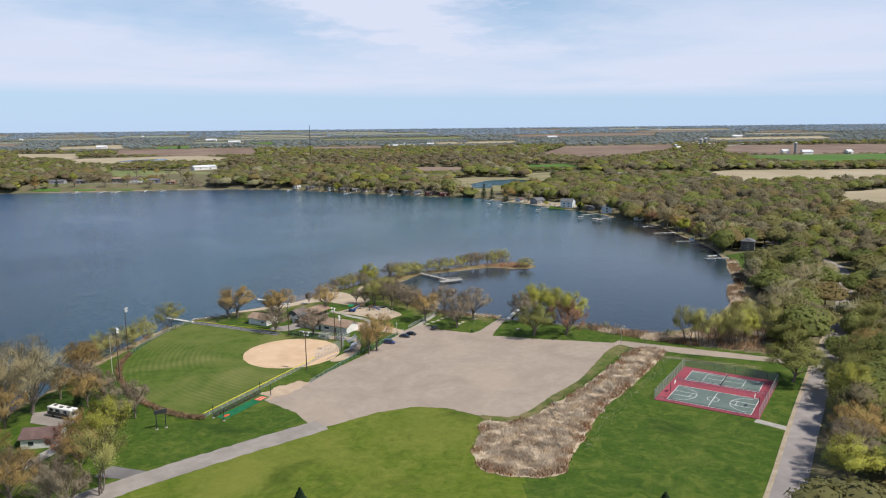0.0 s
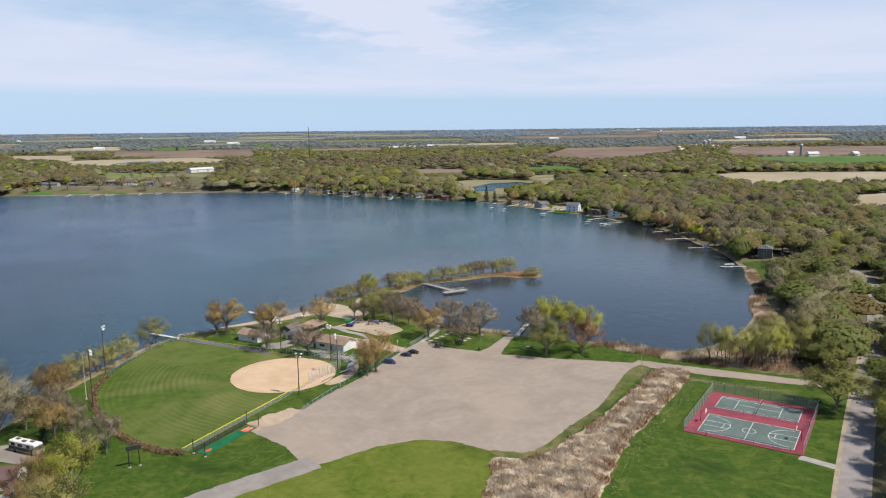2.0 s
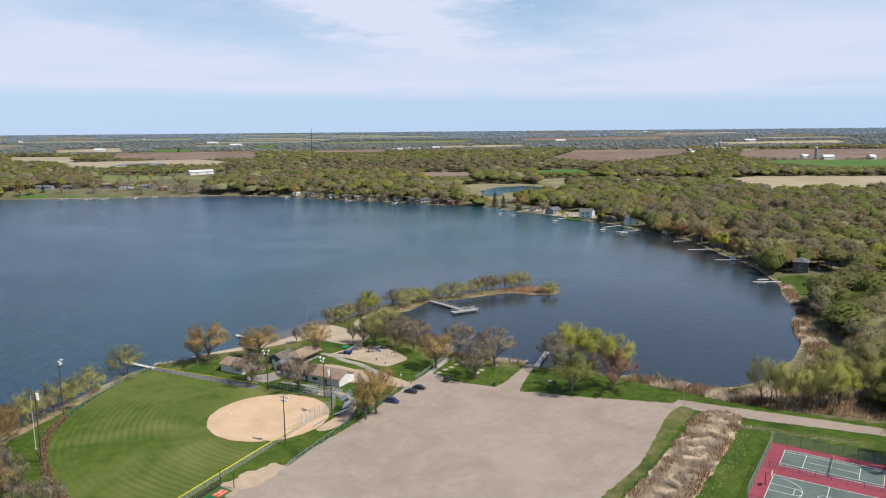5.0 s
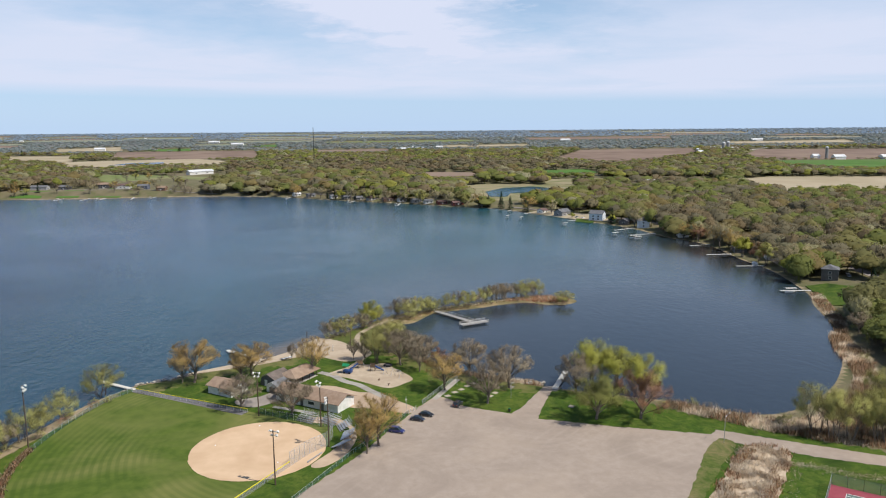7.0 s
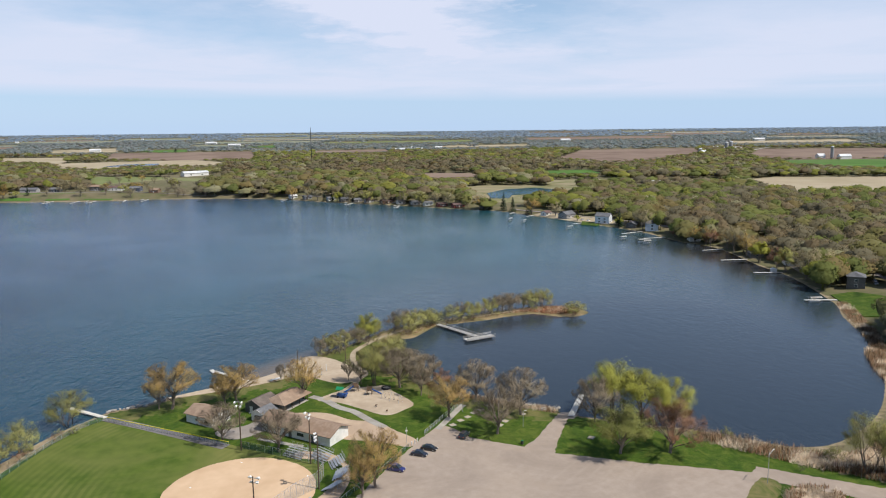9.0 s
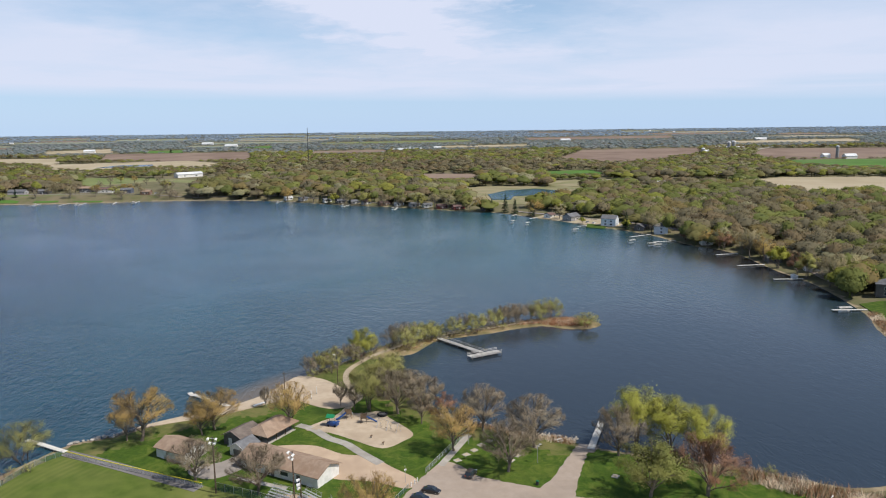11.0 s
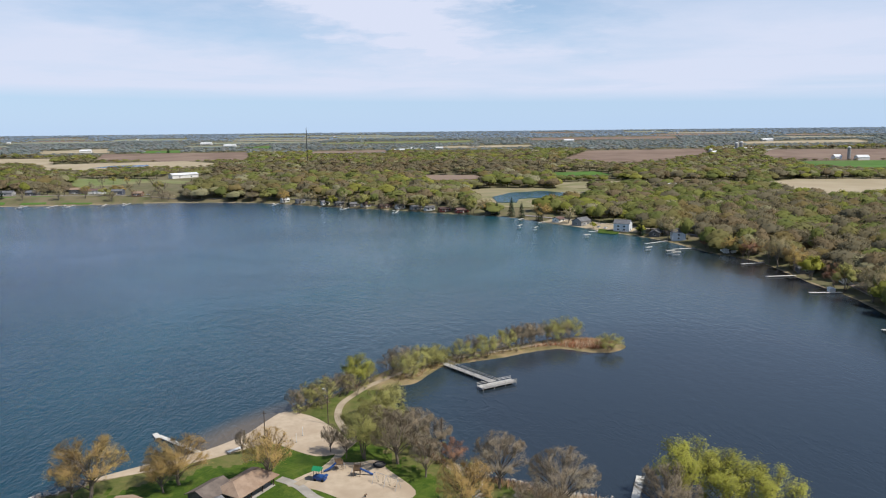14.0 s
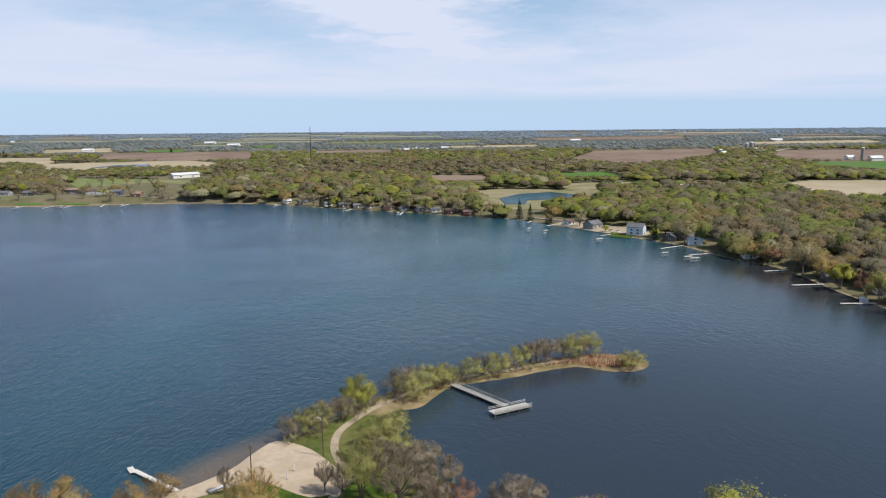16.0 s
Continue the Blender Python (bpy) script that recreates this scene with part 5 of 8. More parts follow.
overlay("beach_sand", curve([(-81, 366), (-66, 376.3), (-56, 381.8), (-47, 391.5), (-43, 400.5), (-38.5, 408), (-31, 405), (-25, 398.5), (-18, 387), (-17.5, 379.5), (-25, 376), (-37, 384.5), (-41, 384.5), (-52, 377.2), (-64, 371.5)], 4, True),
        Z0 + 0.06, M["sand"], "pale swimming beach sand", "beach")
overlay("walkway", ribbon(curve([(-33, 364), (-28, 360.3), (-23, 353.8), (-17.9, 349.6), (-13.5, 343.5), (-8, 336.5)], 6), 2.6), Z0 + 0.07, M["concrete"], "grey concrete walk round the playground", "path")
overlay("walkway", ribbon(curve([(-28, 360.3), (-24, 366), (-20.5, 372), (-18, 380), (-16, 386), (-19.7, 395), (-21.7, 403.6), (-21.3, 413), (-17.9, 421), (-13.3, 429), (-7.3, 436)], 5), 2.2), Z0 + 0.085, M["path_sand"], "trodden sandy path to the spit", "path")
overlay("walkway", ribbon(curve([(-7.3, 436), (1.8, 446), (7.5, 451), (13.6, 454.7), (25.9, 460.4), (38.7, 465), (52, 470.8), (65, 473), (76, 470)], 5), 1.6), Z0 + 0.10, M["path_sand"], "narrow gravel path along the spit", "path")
overlay("walkway", ribbon(curve([(-94, 350.2), (-78, 341.5), (-52, 326.5)], 6), 3.4), Z0 + 0.09, M["dark_asphalt"], "dark asphalt path beside the outfield fence", "path")
overlay("yard_paving", curve([(-57, 338), (-50, 341), (-46, 345), (-40, 343), (-44, 336), (-50, 331.5), (-56, 334)], 4, True), Z0 + 0.065, M["old_asphalt"], "worn asphalt yard between the park buildings", "paving")
overlay("walkway", ribbon([(7.6, 334), (12, 343), (16.6, 352.5)], 2.0), Z0 + 0.06, M["concrete"], "concrete walk beside a handrail", "path")
overlay("walkway", ribbon([(104.4, 219.6), (111.8, 211.9)], 3.0), Z0 + 0.06, M["concrete"], "short concrete path to the sport court", "path")
overlay("walkway", ribbon([(-30.5, 325), (-44, 331.5)], 1.6), Z0 + 0.06, M["concrete"], "narrow concrete walk before the hut", "path")
overlay("driveway", [(-112.5, 237.5), (-103, 233.5), (-99, 236), (-101, 243), (-110.8, 247), (-115.5, 245.5)], Z0 + 0.05, M["old_asphalt"], "asphalt pad under a parked motorhome", "driveway")
overlay("driveway", ribbon(curve([(-120, 196), (-104, 203), (-98.5, 212), (-95.5, 221)], 5), 4.0), Z0 + 0.05, M["concrete"], "pale concrete drive beside the house", "driveway")
overlay("driveway", [(-77, 206), (-66.5, 202), (-68, 197.5), (-79, 200)], Z0 + 0.07, M["dark_asphalt"], "dark asphalt spur off the park road", "driveway")
overlay("shore_bank", ribbon(curve([(-121, 274), (-117.5, 287), (-114.5, 298), (-110.5, 311), (-107, 323), (-103, 336), (-98.5, 346)], 5), 4.2), Z0 + 0.04, M["shore"], "bare trodden bank between fence and lake", "bank")
bm = bmesh.new()
ra = [bm.verts.new(q) for q in ((44, 339.3, 0.68), (49, 338.3, 0.68), (55, 349, -0.6), (49, 351, -0.6), (44, 339.3, -1.2), (49, 338.3, -1.2), (55, 349, -1.4), (49, 351, -1.4))]
for f_ in ((0, 1, 2, 3), (7, 6, 5, 4), (0, 4, 5, 1), (1, 5, 6, 2), (2, 6, 7, 3), (3, 7, 4, 0)):
    bm.faces.new([ra[i] for i in f_])
tagged(part("boat_ramp", bm, M["old_asphalt"]), "worn asphalt boat ramp sloping into the water", "boat ramp", kind="structure")

# ---- sport court ----
court = thing("sport_court", 104.2, 244.6, Z0, -36.2, "red hard court with a tennis and a basketball field in grey-green", "sport court")
bm = bmesh.new()
box(bm, 0, 0, 0.0, 31.4, 37.6, 0.3)
part("slab", bm, M["court_red"], court)
for nm, v0, L, W in (("tennis_surface", 10.1, 23.77, 10.97), ("basketball_surface", -9.1, 25.5, 14.8)):
    bm = bmesh.new()
    box(bm, -0.2 if v0 > 0 else 0.4, v0, 0.154, L, W, 0.012)
    part(nm, bm, M["court_green"], court)


def court_line(name, cx_, cy_, sx, sy):
    bm = bmesh.new()
    box(bm, cx_, cy_, 0.168, sx, sy, 0.012)
    part(name, bm, M["line_white"], court)


def court_arc(name, cx_, cy_, r, a0, a1, w=0.12):
    bm = bmesh.new()
    k = 28
    A = [radians(a0 + (a1 - a0) * i / k) for i in range(k + 1)]
    solid(bm, [(cx_ + (r + w / 2) * math.cos(a), cy_ + (r + w / 2) * math.sin(a)) for a in A] + [(cx_ + (r - w / 2) * math.cos(a), cy_ + (r - w / 2) * math.sin(a)) for a in A[::-1]], 0.163, 0.175)
    part(name, bm, M["line_white"], court)


lw = 0.13
tx, ty = -0.2, 10.1
for s in (-1, 1):
    court_line("sideline", tx, ty + s * 5.42, 23.77, lw)
    court_line("singles_line", tx, ty + s * 4.11, 23.77, lw)
    court_line("baseline", tx + s * 11.82, ty, lw, 10.97)
    court_line("service_line", tx + s * 6.4, ty, lw, 8.23)
court_line("centre_line", tx, ty, 12.8, lw)
bx, by = 0.4, -9.1
for s in (-1, 1):
    court_line("sideline", bx, by + s * 7.33, 25.5, lw)
    court_line("baseline", bx + s * 12.68, by, lw, 14.8)
    court_line("free_throw_line", bx + s * 7.0, by, lw, 3.66)
    for q in (-1, 1):
        court_line("lane_line", bx + s * 9.85, by + q * 1.83, 5.8, lw)
    court_arc("key_circle", bx + s * 7.0, by, 1.83, 90 if s > 0 else -90, 270 if s > 0 else 90)
    court_arc("three_point_line", bx + s * 11.2, by, 6.02, 90 if s > 0 else -90, 270 if s > 0 else 90)
court_line("half_line", bx, by, lw, 14.8)
court_arc("centre_circle", bx, by, 1.83, 0, 360)
net = thing("tennis_net", 0, 0, 0, 0, "dark tennis net with a white band between two posts", "net")
net.matrix_world = court.matrix_world @ pose(tx, ty, 0.15)
for s in (-1, 1):
    bm = bmesh.new()
    rod(bm, (0, s * 6.4, 0), (0, s * 6.4, 1.1), 0.06)
    part("post", bm, M["dark_metal"], net)
bm = bmesh.new()
box(bm, 0, 0, 0.5, 0.03, 12.7, 0.9)
part("netting", bm, M["chain_black"], net)
bm = bmesh.new()
box(bm, 0, 0, 0.98, 0.05, 12.7, 0.08)
part("band", bm, M["line_white"], net)
for s in (-1, 1):
    hoop = thing("basketball_hoop", 0, 0, 0, 0, "black basketball post with a white backboard", "basketball hoop", "basketball hoops")
    hoop.matrix_world = court.matrix_world @ pose(bx + s * 13.6, by + 0.3, 0.15, 0, 0, 0 if s < 0 else 180)
    bm = bmesh.new()
    rod(bm, (0, 0, 0), (0, 0, 3.2), 0.09)
    rod(bm, (0, 0, 3.2), (1.3, 0, 3.4), 0.07)
    part("post", bm, M["dark_metal"], hoop)
    bm = bmesh.new()
    box(bm, 1.35, 0, 3.45, 0.06, 1.8, 1.1)
    part("backboard", bm, M["white_paint"], hoop, bevel=0.02)
    bm = bmesh.new()
    for i in range(12):
        a, b_ = 2 * math.pi * i / 12, 2 * math.pi * (i + 1) / 12
        rod(bm, (1.65 + 0.23 * math.cos(a), 0.23 * math.sin(a), 3.05), (1.65 + 0.23 * math.cos(b_), 0.23 * math.sin(b_), 3.05), 0.012, n=5)
    part("rim", bm, M["orange"], hoop)


def fence(name, line, h, label, wire="chain_link", post="steel", gap=3.0, cap=None, group="fences", z=Z0, closed=False):
    """Posts, top rail and wire bays along a line."""
    L = [Vector((x, y, 0)) for x, y in line]
    root = thing(name, L[0].x, L[0].y, z, 0, label, "fence", group)
    pm = None
    o = L[0]
    for a, b in zip(L, L[1:]):
        d = b - a
        k = max(1, round(d.length / gap))
        ang = math.degrees(math.atan2(d.y, d.x))
        for i in range(k):
            q = a + d * (i / k) - o
            if pm is None:
                bm = bmesh.new()
                rod(bm, (0, 0, 0), (0, 0, h), 0.045, n=6)
                pm = part("post", bm, M[post], root)
                pm.location = q
            else:
                c = new("post", pm.data)
                c.parent, c.location = root, q
        mid = (a + b) / 2 - o
        bm = bmesh.new()
        box(bm, mid.x, mid.y, h / 2, d.length, 0.012, h - 0.08, ang)
        part("wire", bm, M[wire], root)
        bm = bmesh.new()
        if cap:
            box(bm, mid.x, mid.y, h + 0.03, d.length, 0.16, 0.16, ang)
        else:
            rod(bm, (*(a - o).xy, h - 0.03), (*(b - o).xy, h - 0.03), 0.03, n=6)
        part("top_rail", bm, M[cap or post], root, "yellow cap" if cap else "")
    c = new("post", pm.data)
    c.parent, c.location = root, L[-1] - o
    return root


def on_court(u, v):
    p_ = court.matrix_world @ Vector((u, v, 0))
    return (p_.x, p_.y)


fence("court_fence", [on_court(-15.6, -18.7), on_court(-15.6, -2), on_court(-15.6, 18.7)], 3.2, "tall silver chain-link fence along the sport court", gap=3.2, z=Z0 + 0.15)
fence("court_fence", [on_court(-15.6, 18.7), on_court(15.6, 18.7)], 3.0, "thin dark chain-link fence behind the tennis court", wire="chain_link", post="dark_metal", gap=3.4, z=Z0 + 0.15)
fence("court_fence", [on_court(15.6, 18.7), on_court(15.6, -18.7)], 3.2, "tall silver chain-link fence beside the path", gap=3.2, z=Z0 + 0.15)
fence("court_fence", [on_court(-15.6, -18.2), on_court(12.5, -18.2)], 1.1, "low dark wire fence along the basketball field", wire="chain_link", post="dark_metal", gap=3.2, z=Z0 + 0.15)
fence("court_fence", [on_court(-14, 2.2), on_court(14.8, 2.2)], 1.6, "low dark wire fence between the two courts", wire="chain_link", post="dark_metal", gap=3.6, z=Z0 + 0.15)


def bench(x, y, rz, L=2.4, z=Z0, label="aluminium player bench on steel legs", back=False):
    b = thing("bench", x, y, z, rz, label, "bench", "benches")
    bm = bmesh.new()
    box(bm, 0, 0, 0.45, L, 0.3, 0.05)
    part("seat", bm, M["steel"], b, bevel=0.01)
    for s in (-1, 1):
        bm = bmesh.new()
        box(bm, s * (L / 2 - 0.3), 0, 0.21, 0.06, 0.26, 0.42)
        part("leg", bm, M["steel"], b)
    if back:
        bm = bmesh.new()
        box(bm, 0, 0.16, 0.75, L, 0.04, 0.22)
        part("backrest", bm, M["steel"], b)
    return b


bench(*on_court(9.0, -17.6), -36.2, 3.2, Z0 + 0.15, "long brown bench at the basketball sideline")

# ---- ball field ----
fence("foul_fence", [(-60.8, 236.4), (-37.3, 279.4), (-32.4, 288.6)], 1.5, "chain-link foul fence with a yellow cap", cap="yellow", gap=2.8)
fence("foul_fence", [(-92.8, 348.2), (-78, 340.4), (-51.3, 327)], 1.3, "low outfield fence with a yellow cap beside the path", cap="yellow", wire="chain_link", gap=2.8)
fence("outfield_fence", curve([(-105.6, 303), (-105.1, 311.7), (-103.8, 322.2), (-101.7, 332.1), (-98.5, 342.6), (-94.2, 348.6)], 3), 1.5, "green-slatted outfield fence along the shore", wire="chain_green", gap=2.6)
fence("lot_fence", [(-31.6, 265), (-16.2, 295.5), (-8, 308.5), (-0.9, 322.5)], 1.3, "green-tinted fence beside the parking lot", wire="chain_green", gap=2.8)
fence("lot_fence", [(-31.6, 265), (-41, 280.5)], 1.2, "short wire fence between lot and field", gap=2.8) if False else None
fence("rail_fence", [(3.6, 330.3), (10.4, 343.2), (17, 354.5)], 1.4, "galvanised rail fence between lot and playground lawn", gap=2.2)
backstop = fence("backstop", [(-32.4, 288.6), (-28.2, 296), (-23.9, 300.4), (-22.8, 306.6), (-24, 313.4), (-27.7, 315.1), (-31.5, 317)], 4.2, "tall chain-link backstop round home plate", gap=2.4)
fence("outfield_fence", [(-31.5, 317), (-38, 320.6), (-47.5, 325.4)], 2.2, "green windscreen fence behind the infield", wire="chain_green", gap=2.8)
bench(-26.4, 293, 60, 6.5, label="long aluminium dugout bench behind the wire")
bench(-29.5, 319.6, -28, 6.5, label="long aluminium dugout bench by the hut")


def light_pole(x, y, h, face, n_lamps=4, label="tall wooden floodlight pole with a white lamp bar"):
    r = thing("floodlight_pole", x, y, Z0, face, label, "floodlight", "ball field floodlights")
    bm = bmesh.new()
    rod(bm, (0, 0, -0.3), (0, 0, h), 0.20, 0.13, 10)
    part("pole", bm, M["pole_wood"], r)
    bm = bmesh.new()
    box(bm, 0, -0.15, h - 0.4, 2.6, 0.12, 0.14)
    box(bm, 0, -0.15, h - 1.5, 2.0, 0.12, 0.14)
    part("crossarm", bm, M["steel"], r)
    for i in range(n_lamps):
        bm = bmesh.new()
        xx, zz = (-1.0 + 2.0 * (i % 2), h - 0.25) if i < 2 else (-0.6 + 1.2 * (i % 2), h - 1.3)
        rod(bm, (xx, -0.15, zz), (xx, -0.75, zz - 0.38), 0.16, 0.36, 10)
        part("lamp", bm, M["white_paint"], r)
    return r


for x, y, h, f in ((-98.4, 272, 19.5, 120), (-106.7, 304, 19, 95), (-47.2, 324, 14.5, -10), (-27, 314.2, 14.5, -50), (-23.3, 300.2, 14.5, -80), (-34.5, 278.8, 14.5, 160)):
    light_pole(x, y, h, f)
fp = thing("flagpole", -104.3, 281.1, Z0, 0, "thin white flagpole on the lawn", "flagpole")
bm = bmesh.new()
rod(bm, (0, 0, 0), (0, 0, 15.5), 0.10, 0.05, 8)
part("pole", bm, M["white_paint"], fp)
bm = bmesh.new()
bmesh.ops.create_icosphere(bm, subdivisions=2, radius=0.14, matrix=Matrix.Translation((0, 0, 15.6)))
part("finial", bm, M["steel"], fp)
bm = bmesh.new()
rod(bm, (0, 0, 0), (0, 0, 0.25), 0.5, 0.45, 12)
part("footing", bm, M["concrete"], fp)

sb = thing("scoreboard", -71.2, 229.6, Z0, 28, "black scoreboard on two posts", "scoreboard")
for s in (-1, 1):
    bm = bmesh.new()
    rod(bm, (s * 1.3, 0, -0.2), (s * 1.3, 0, 5.2), 0.14, n=8)
    part("post", bm, M["dark_metal"], sb)
    bm = bmesh.new()
    rod(bm, (s * 1.3, 0, 0), (s * 1.3, 0, 0.22), 0.45, n=12)
    part("footing", bm, M["concrete"], sb)
bm = bmesh.new()
box(bm, 0, 0, 5.3, 3.6, 0.35, 1.3)
part("panel", bm, M["dark_metal"], sb, bevel=0.04)

# bullpen
TURF = [(-57, 236.8), (-53.9, 235), (-43.4, 252.4), (-46.5, 254.8)]
overlay("bullpen_turf", TURF, Z0 + 0.085, M["turf"], "bright green artificial turf bullpen lane", "turf")
tv = (Vector((-45, 253.6)) - Vector((-55.5, 235.9)))
tang = math.degrees(math.atan2(tv.y, tv.x))
mat_h = thing("home_plate_mat", -46.2, 251.4, Z0 + 0.085, tang, "red turf mat with white plate lines", "mat")
bm = bmesh.new()
box(bm, 0, 0, 0.01, 3.6, 2.6, 0.02)
part("pad", bm, M["orange"], mat_h)
for dx, dy, sx, sy in ((0, 0.55, 3.0, 0.14), (0, -0.55, 3.0, 0.14), (0, 0, 0.14, 1.1)):
    bm = bmesh.new()
    box(bm, dx, dy, 0.027, sx, sy, 0.012)
    part("line", bm, M["line_white"], mat_h)
pm_ = thing("pitching_mat", -54.2, 237.8, Z0 + 0.085, tang, "small oval red pitching mat", "mat")
bm = bmesh.new()
solid(bm, [(1.3 * math.cos(a), 0.7 * math.sin(a)) for a in np.linspace(0, 2 * math.pi, 20, endpoint=False)], 0, 0.03)
part("pad", bm, M["orange"], pm_)
fence("bullpen_fence", [(-57.8, 236.4), (-47.1, 255.4)], 1.6, "black wire fence along the bullpen", wire="chain_black", post="dark_metal", gap=3.0)
for x, y in ((-57.8, 236.4), (-54, 233.8), (-47.1, 255.6), (-43.3, 253.5)):
    r = thing("net_post", x, y, Z0, 0, "black steel bullpen net post on a pale footing", "post", "bullpen posts")
    bm = bmesh.new()
    rod(bm, (0, 0, 0), (0, 0, 4.2), 0.11, n=8)
    part("pole", bm, M["dark_metal"], r)
    bm = bmesh.new()
    rod(bm, (0, 0, 0), (0, 0, 0.2), 0.4, n=10)
    part("footing", bm, M["concrete"], r)
for x, y in ((-27, 307.2), (-36, 291.3), (-55.3, 303.2), (-45.5, 316.2)):
    bm = bmesh.new()
    box(bm, 0, 0, 0.04, 0.42, 0.42, 0.08, 30)
    b_ = part("base", bm, M["line_white"], None, bevel=0.02)
    b_.matrix_world = pose(x, y, Z0 + 0.09)
    tagged(b_, "white square base on the sandy infield", "base", "infield bases")


def bleacher(x, y, rz, W=6.5, rows=5, label="aluminium bleacher stand with five rows of planks"):
    """Rows rise towards +y; the open front looks to -y."""
    r = thing("bleachers", x, y, Z0, rz, label, "bleachers", "bleachers round home plate")
    sm = fm = None
    for i in range(rows):
        for nm, dy, dz, dep in (("seat_plank", 0.15, 0.45, 0.30), ("foot_plank", -0.25, 0.05, 0.34)):
            if sm is None or nm not in sm:
                bm = bmesh.new()
                box(bm, 0, 0, 0, W, dep, 0.05)
                ob = part(nm, bm, M["steel"], r)
                sm = {**(sm or {}), nm: ob.data}
            else:
                ob = new(nm, sm[nm])
                ob.parent = r
            ob.location = (0, i * 0.72 - 1.3 + dy, i * 0.34 + dz + 0.1)
    for k in range(4):
        bm = bmesh.new()
        xx = -W / 2 + 0.4 + k * (W - 0.8) / 3
        rod(bm, (xx, -1.6, 0.05), (xx, rows * 0.72 - 1.4, 0.05), 0.04, n=6)
        rod(bm, (xx, -1.5, 0.3), (xx, rows * 0.72 - 1.5, rows * 0.34 + 0.25), 0.04, n=6)
        rod(bm, (xx, rows * 0.72 - 1.5, 0.05), (xx, rows * 0.72 - 1.5, rows * 0.34 + 1.1), 0.04, n=6)
        part("frame", bm, M["steel"], r)
    bm = bmesh.new()
    for hh in (0.7, 1.1):
        rod(bm, (-W / 2, rows * 0.72 - 1.5, rows * 0.34 + hh), (W / 2, rows * 0.72 - 1.5, rows * 0.34 + hh), 0.03, n=6)
    part("guard_rail", bm, M["steel"], r)
    return r


bleacher(-31.8, 319.6, -32, 6.2)
bleacher(-24.6, 317.4, -45, 6.2)
bleacher(-20.2, 313, -72, 5.0)
bleacher(-18.6, 306.6, -95, 5.4)
bleacher(-19.8, 300.2, -128, 5.4)

# vine-covered outfield fence
rng = np.random.RandomState(5)


def blades(points, h, w, lean, mats, name, label, seed, per=1, wild=0.28, kind_="stuff", category="reeds"):
    """Upright dry blades or twigs over many points, one mass."""
    rng = np.random.RandomState(seed)
    P = np.repeat(np.asarray(points, float), per, 0)
    k = len(P)
    P[:, :2] += rng.normal(0, 0.4, (k, 2))
    a = rng.uniform(0, 2 * math.pi, k)
    hh = np.repeat(np.broadcast_to(h, (len(points),)), per) * rng.uniform(0.6, 1.25, k)
    ww = w * rng.uniform(0.6, 1.4, k)
    le = np.repeat(np.broadcast_to(lean, (len(points), 2)), per, 0) + rng.normal(0, wild, (k, 2))
    side = np.stack([np.cos(a) * ww, np.sin(a) * ww, np.zeros(k)], 1)
    tip = P + np.stack([le[:, 0] * hh, le[:, 1] * hh, hh], 1)
    T = np.stack([P - side, P + side, tip + side * 0.35], 1)
    N = np.stack([le[:, 0] * 0.5 + rng.normal(0, 0.3, k), le[:, 1] * 0.5 + rng.normal(0, 0.3, k), np.ones(k)], 1)
    N = np.repeat((N / np.linalg.norm(N, axis=1)[:, None])[:, None, :], 3, 1)
    T, N = faced(T, N)
    ob = new(name, tri_mesh(name, T.reshape(-1, 3), np.arange(k * 3).reshape(-1, 3), mats, rng.randint(0, len(mats), k), normals=N.reshape(-1, 3)))
    return tagged(ob, label, category, kind=kind_)


HEDGE = np.array(curve([(-60.7, 235.8), (-66.9, 237.6), (-74.4, 242.4), (-81.4, 248.7), (-86.1, 253.7), (-92.2, 262.5), (-95.7, 268), (-100.8, 277.8), (-103.8, 286), (-105.5, 295), (-105.8, 303)], 60))
hp = np.repeat(HEDGE, 17, 0)
hp = hp + rng.normal(0, 0.35, hp.shape)
hp3 = np.column_stack([hp, Z0 + rng.uniform(0, 1.1, len(hp))])
blades(hp3, 0.55, 0.09, (0, 0), [M["brush"], M["twig_red"], M["twig_grey"]], "hedge", "brown leafless vine hedge along the outfield fence", 31, category="hedge")

# ---- reed ditch ----
DITCH = ragged(curve([(18.3, 206), (22, 217), (22.3, 222), (24.7, 227), (34.8, 226.5), (52.5, 243), (66, 259), (79.8, 277.6), (90, 290), (95, 292.5), (102, 291), (101, 284.5), (92, 271), (74.8, 248.4), (59.5, 228), (46.5, 203.7), (40, 192), (33, 190), (21, 193.5)], 3, True), 0.9, 0.22)
M["reed_litter"] = mat("reed_litter", (0.43, 0.335, 0.235), (0.56, 0.455, 0.335), 0.8, (0.28, 0.20, 0.125), 0.3, 0.95, 0.6, 3.0)
overlay("ditch_bank", DITCH, Z0 + 0.03, M["reed_litter"], "dry matted reed litter in a drainage ditch", "ditch")


def scatter(poly, spacing, seed):
    rng = np.random.RandomState(seed)
    P = np.array(poly)
    X, Y = np.meshgrid(np.arange(P[:, 0].min(), P[:, 0].max(), spacing), np.arange(P[:, 1].min(), P[:, 1].max(), spacing))
    X = X.ravel() + rng.uniform(-0.5, 0.5, X.size) * spacing
    Y = Y.ravel() + rng.uniform(-0.5, 0.5, Y.size) * spacing
    k = inside(X, Y, poly)
    return X[k], Y[k]


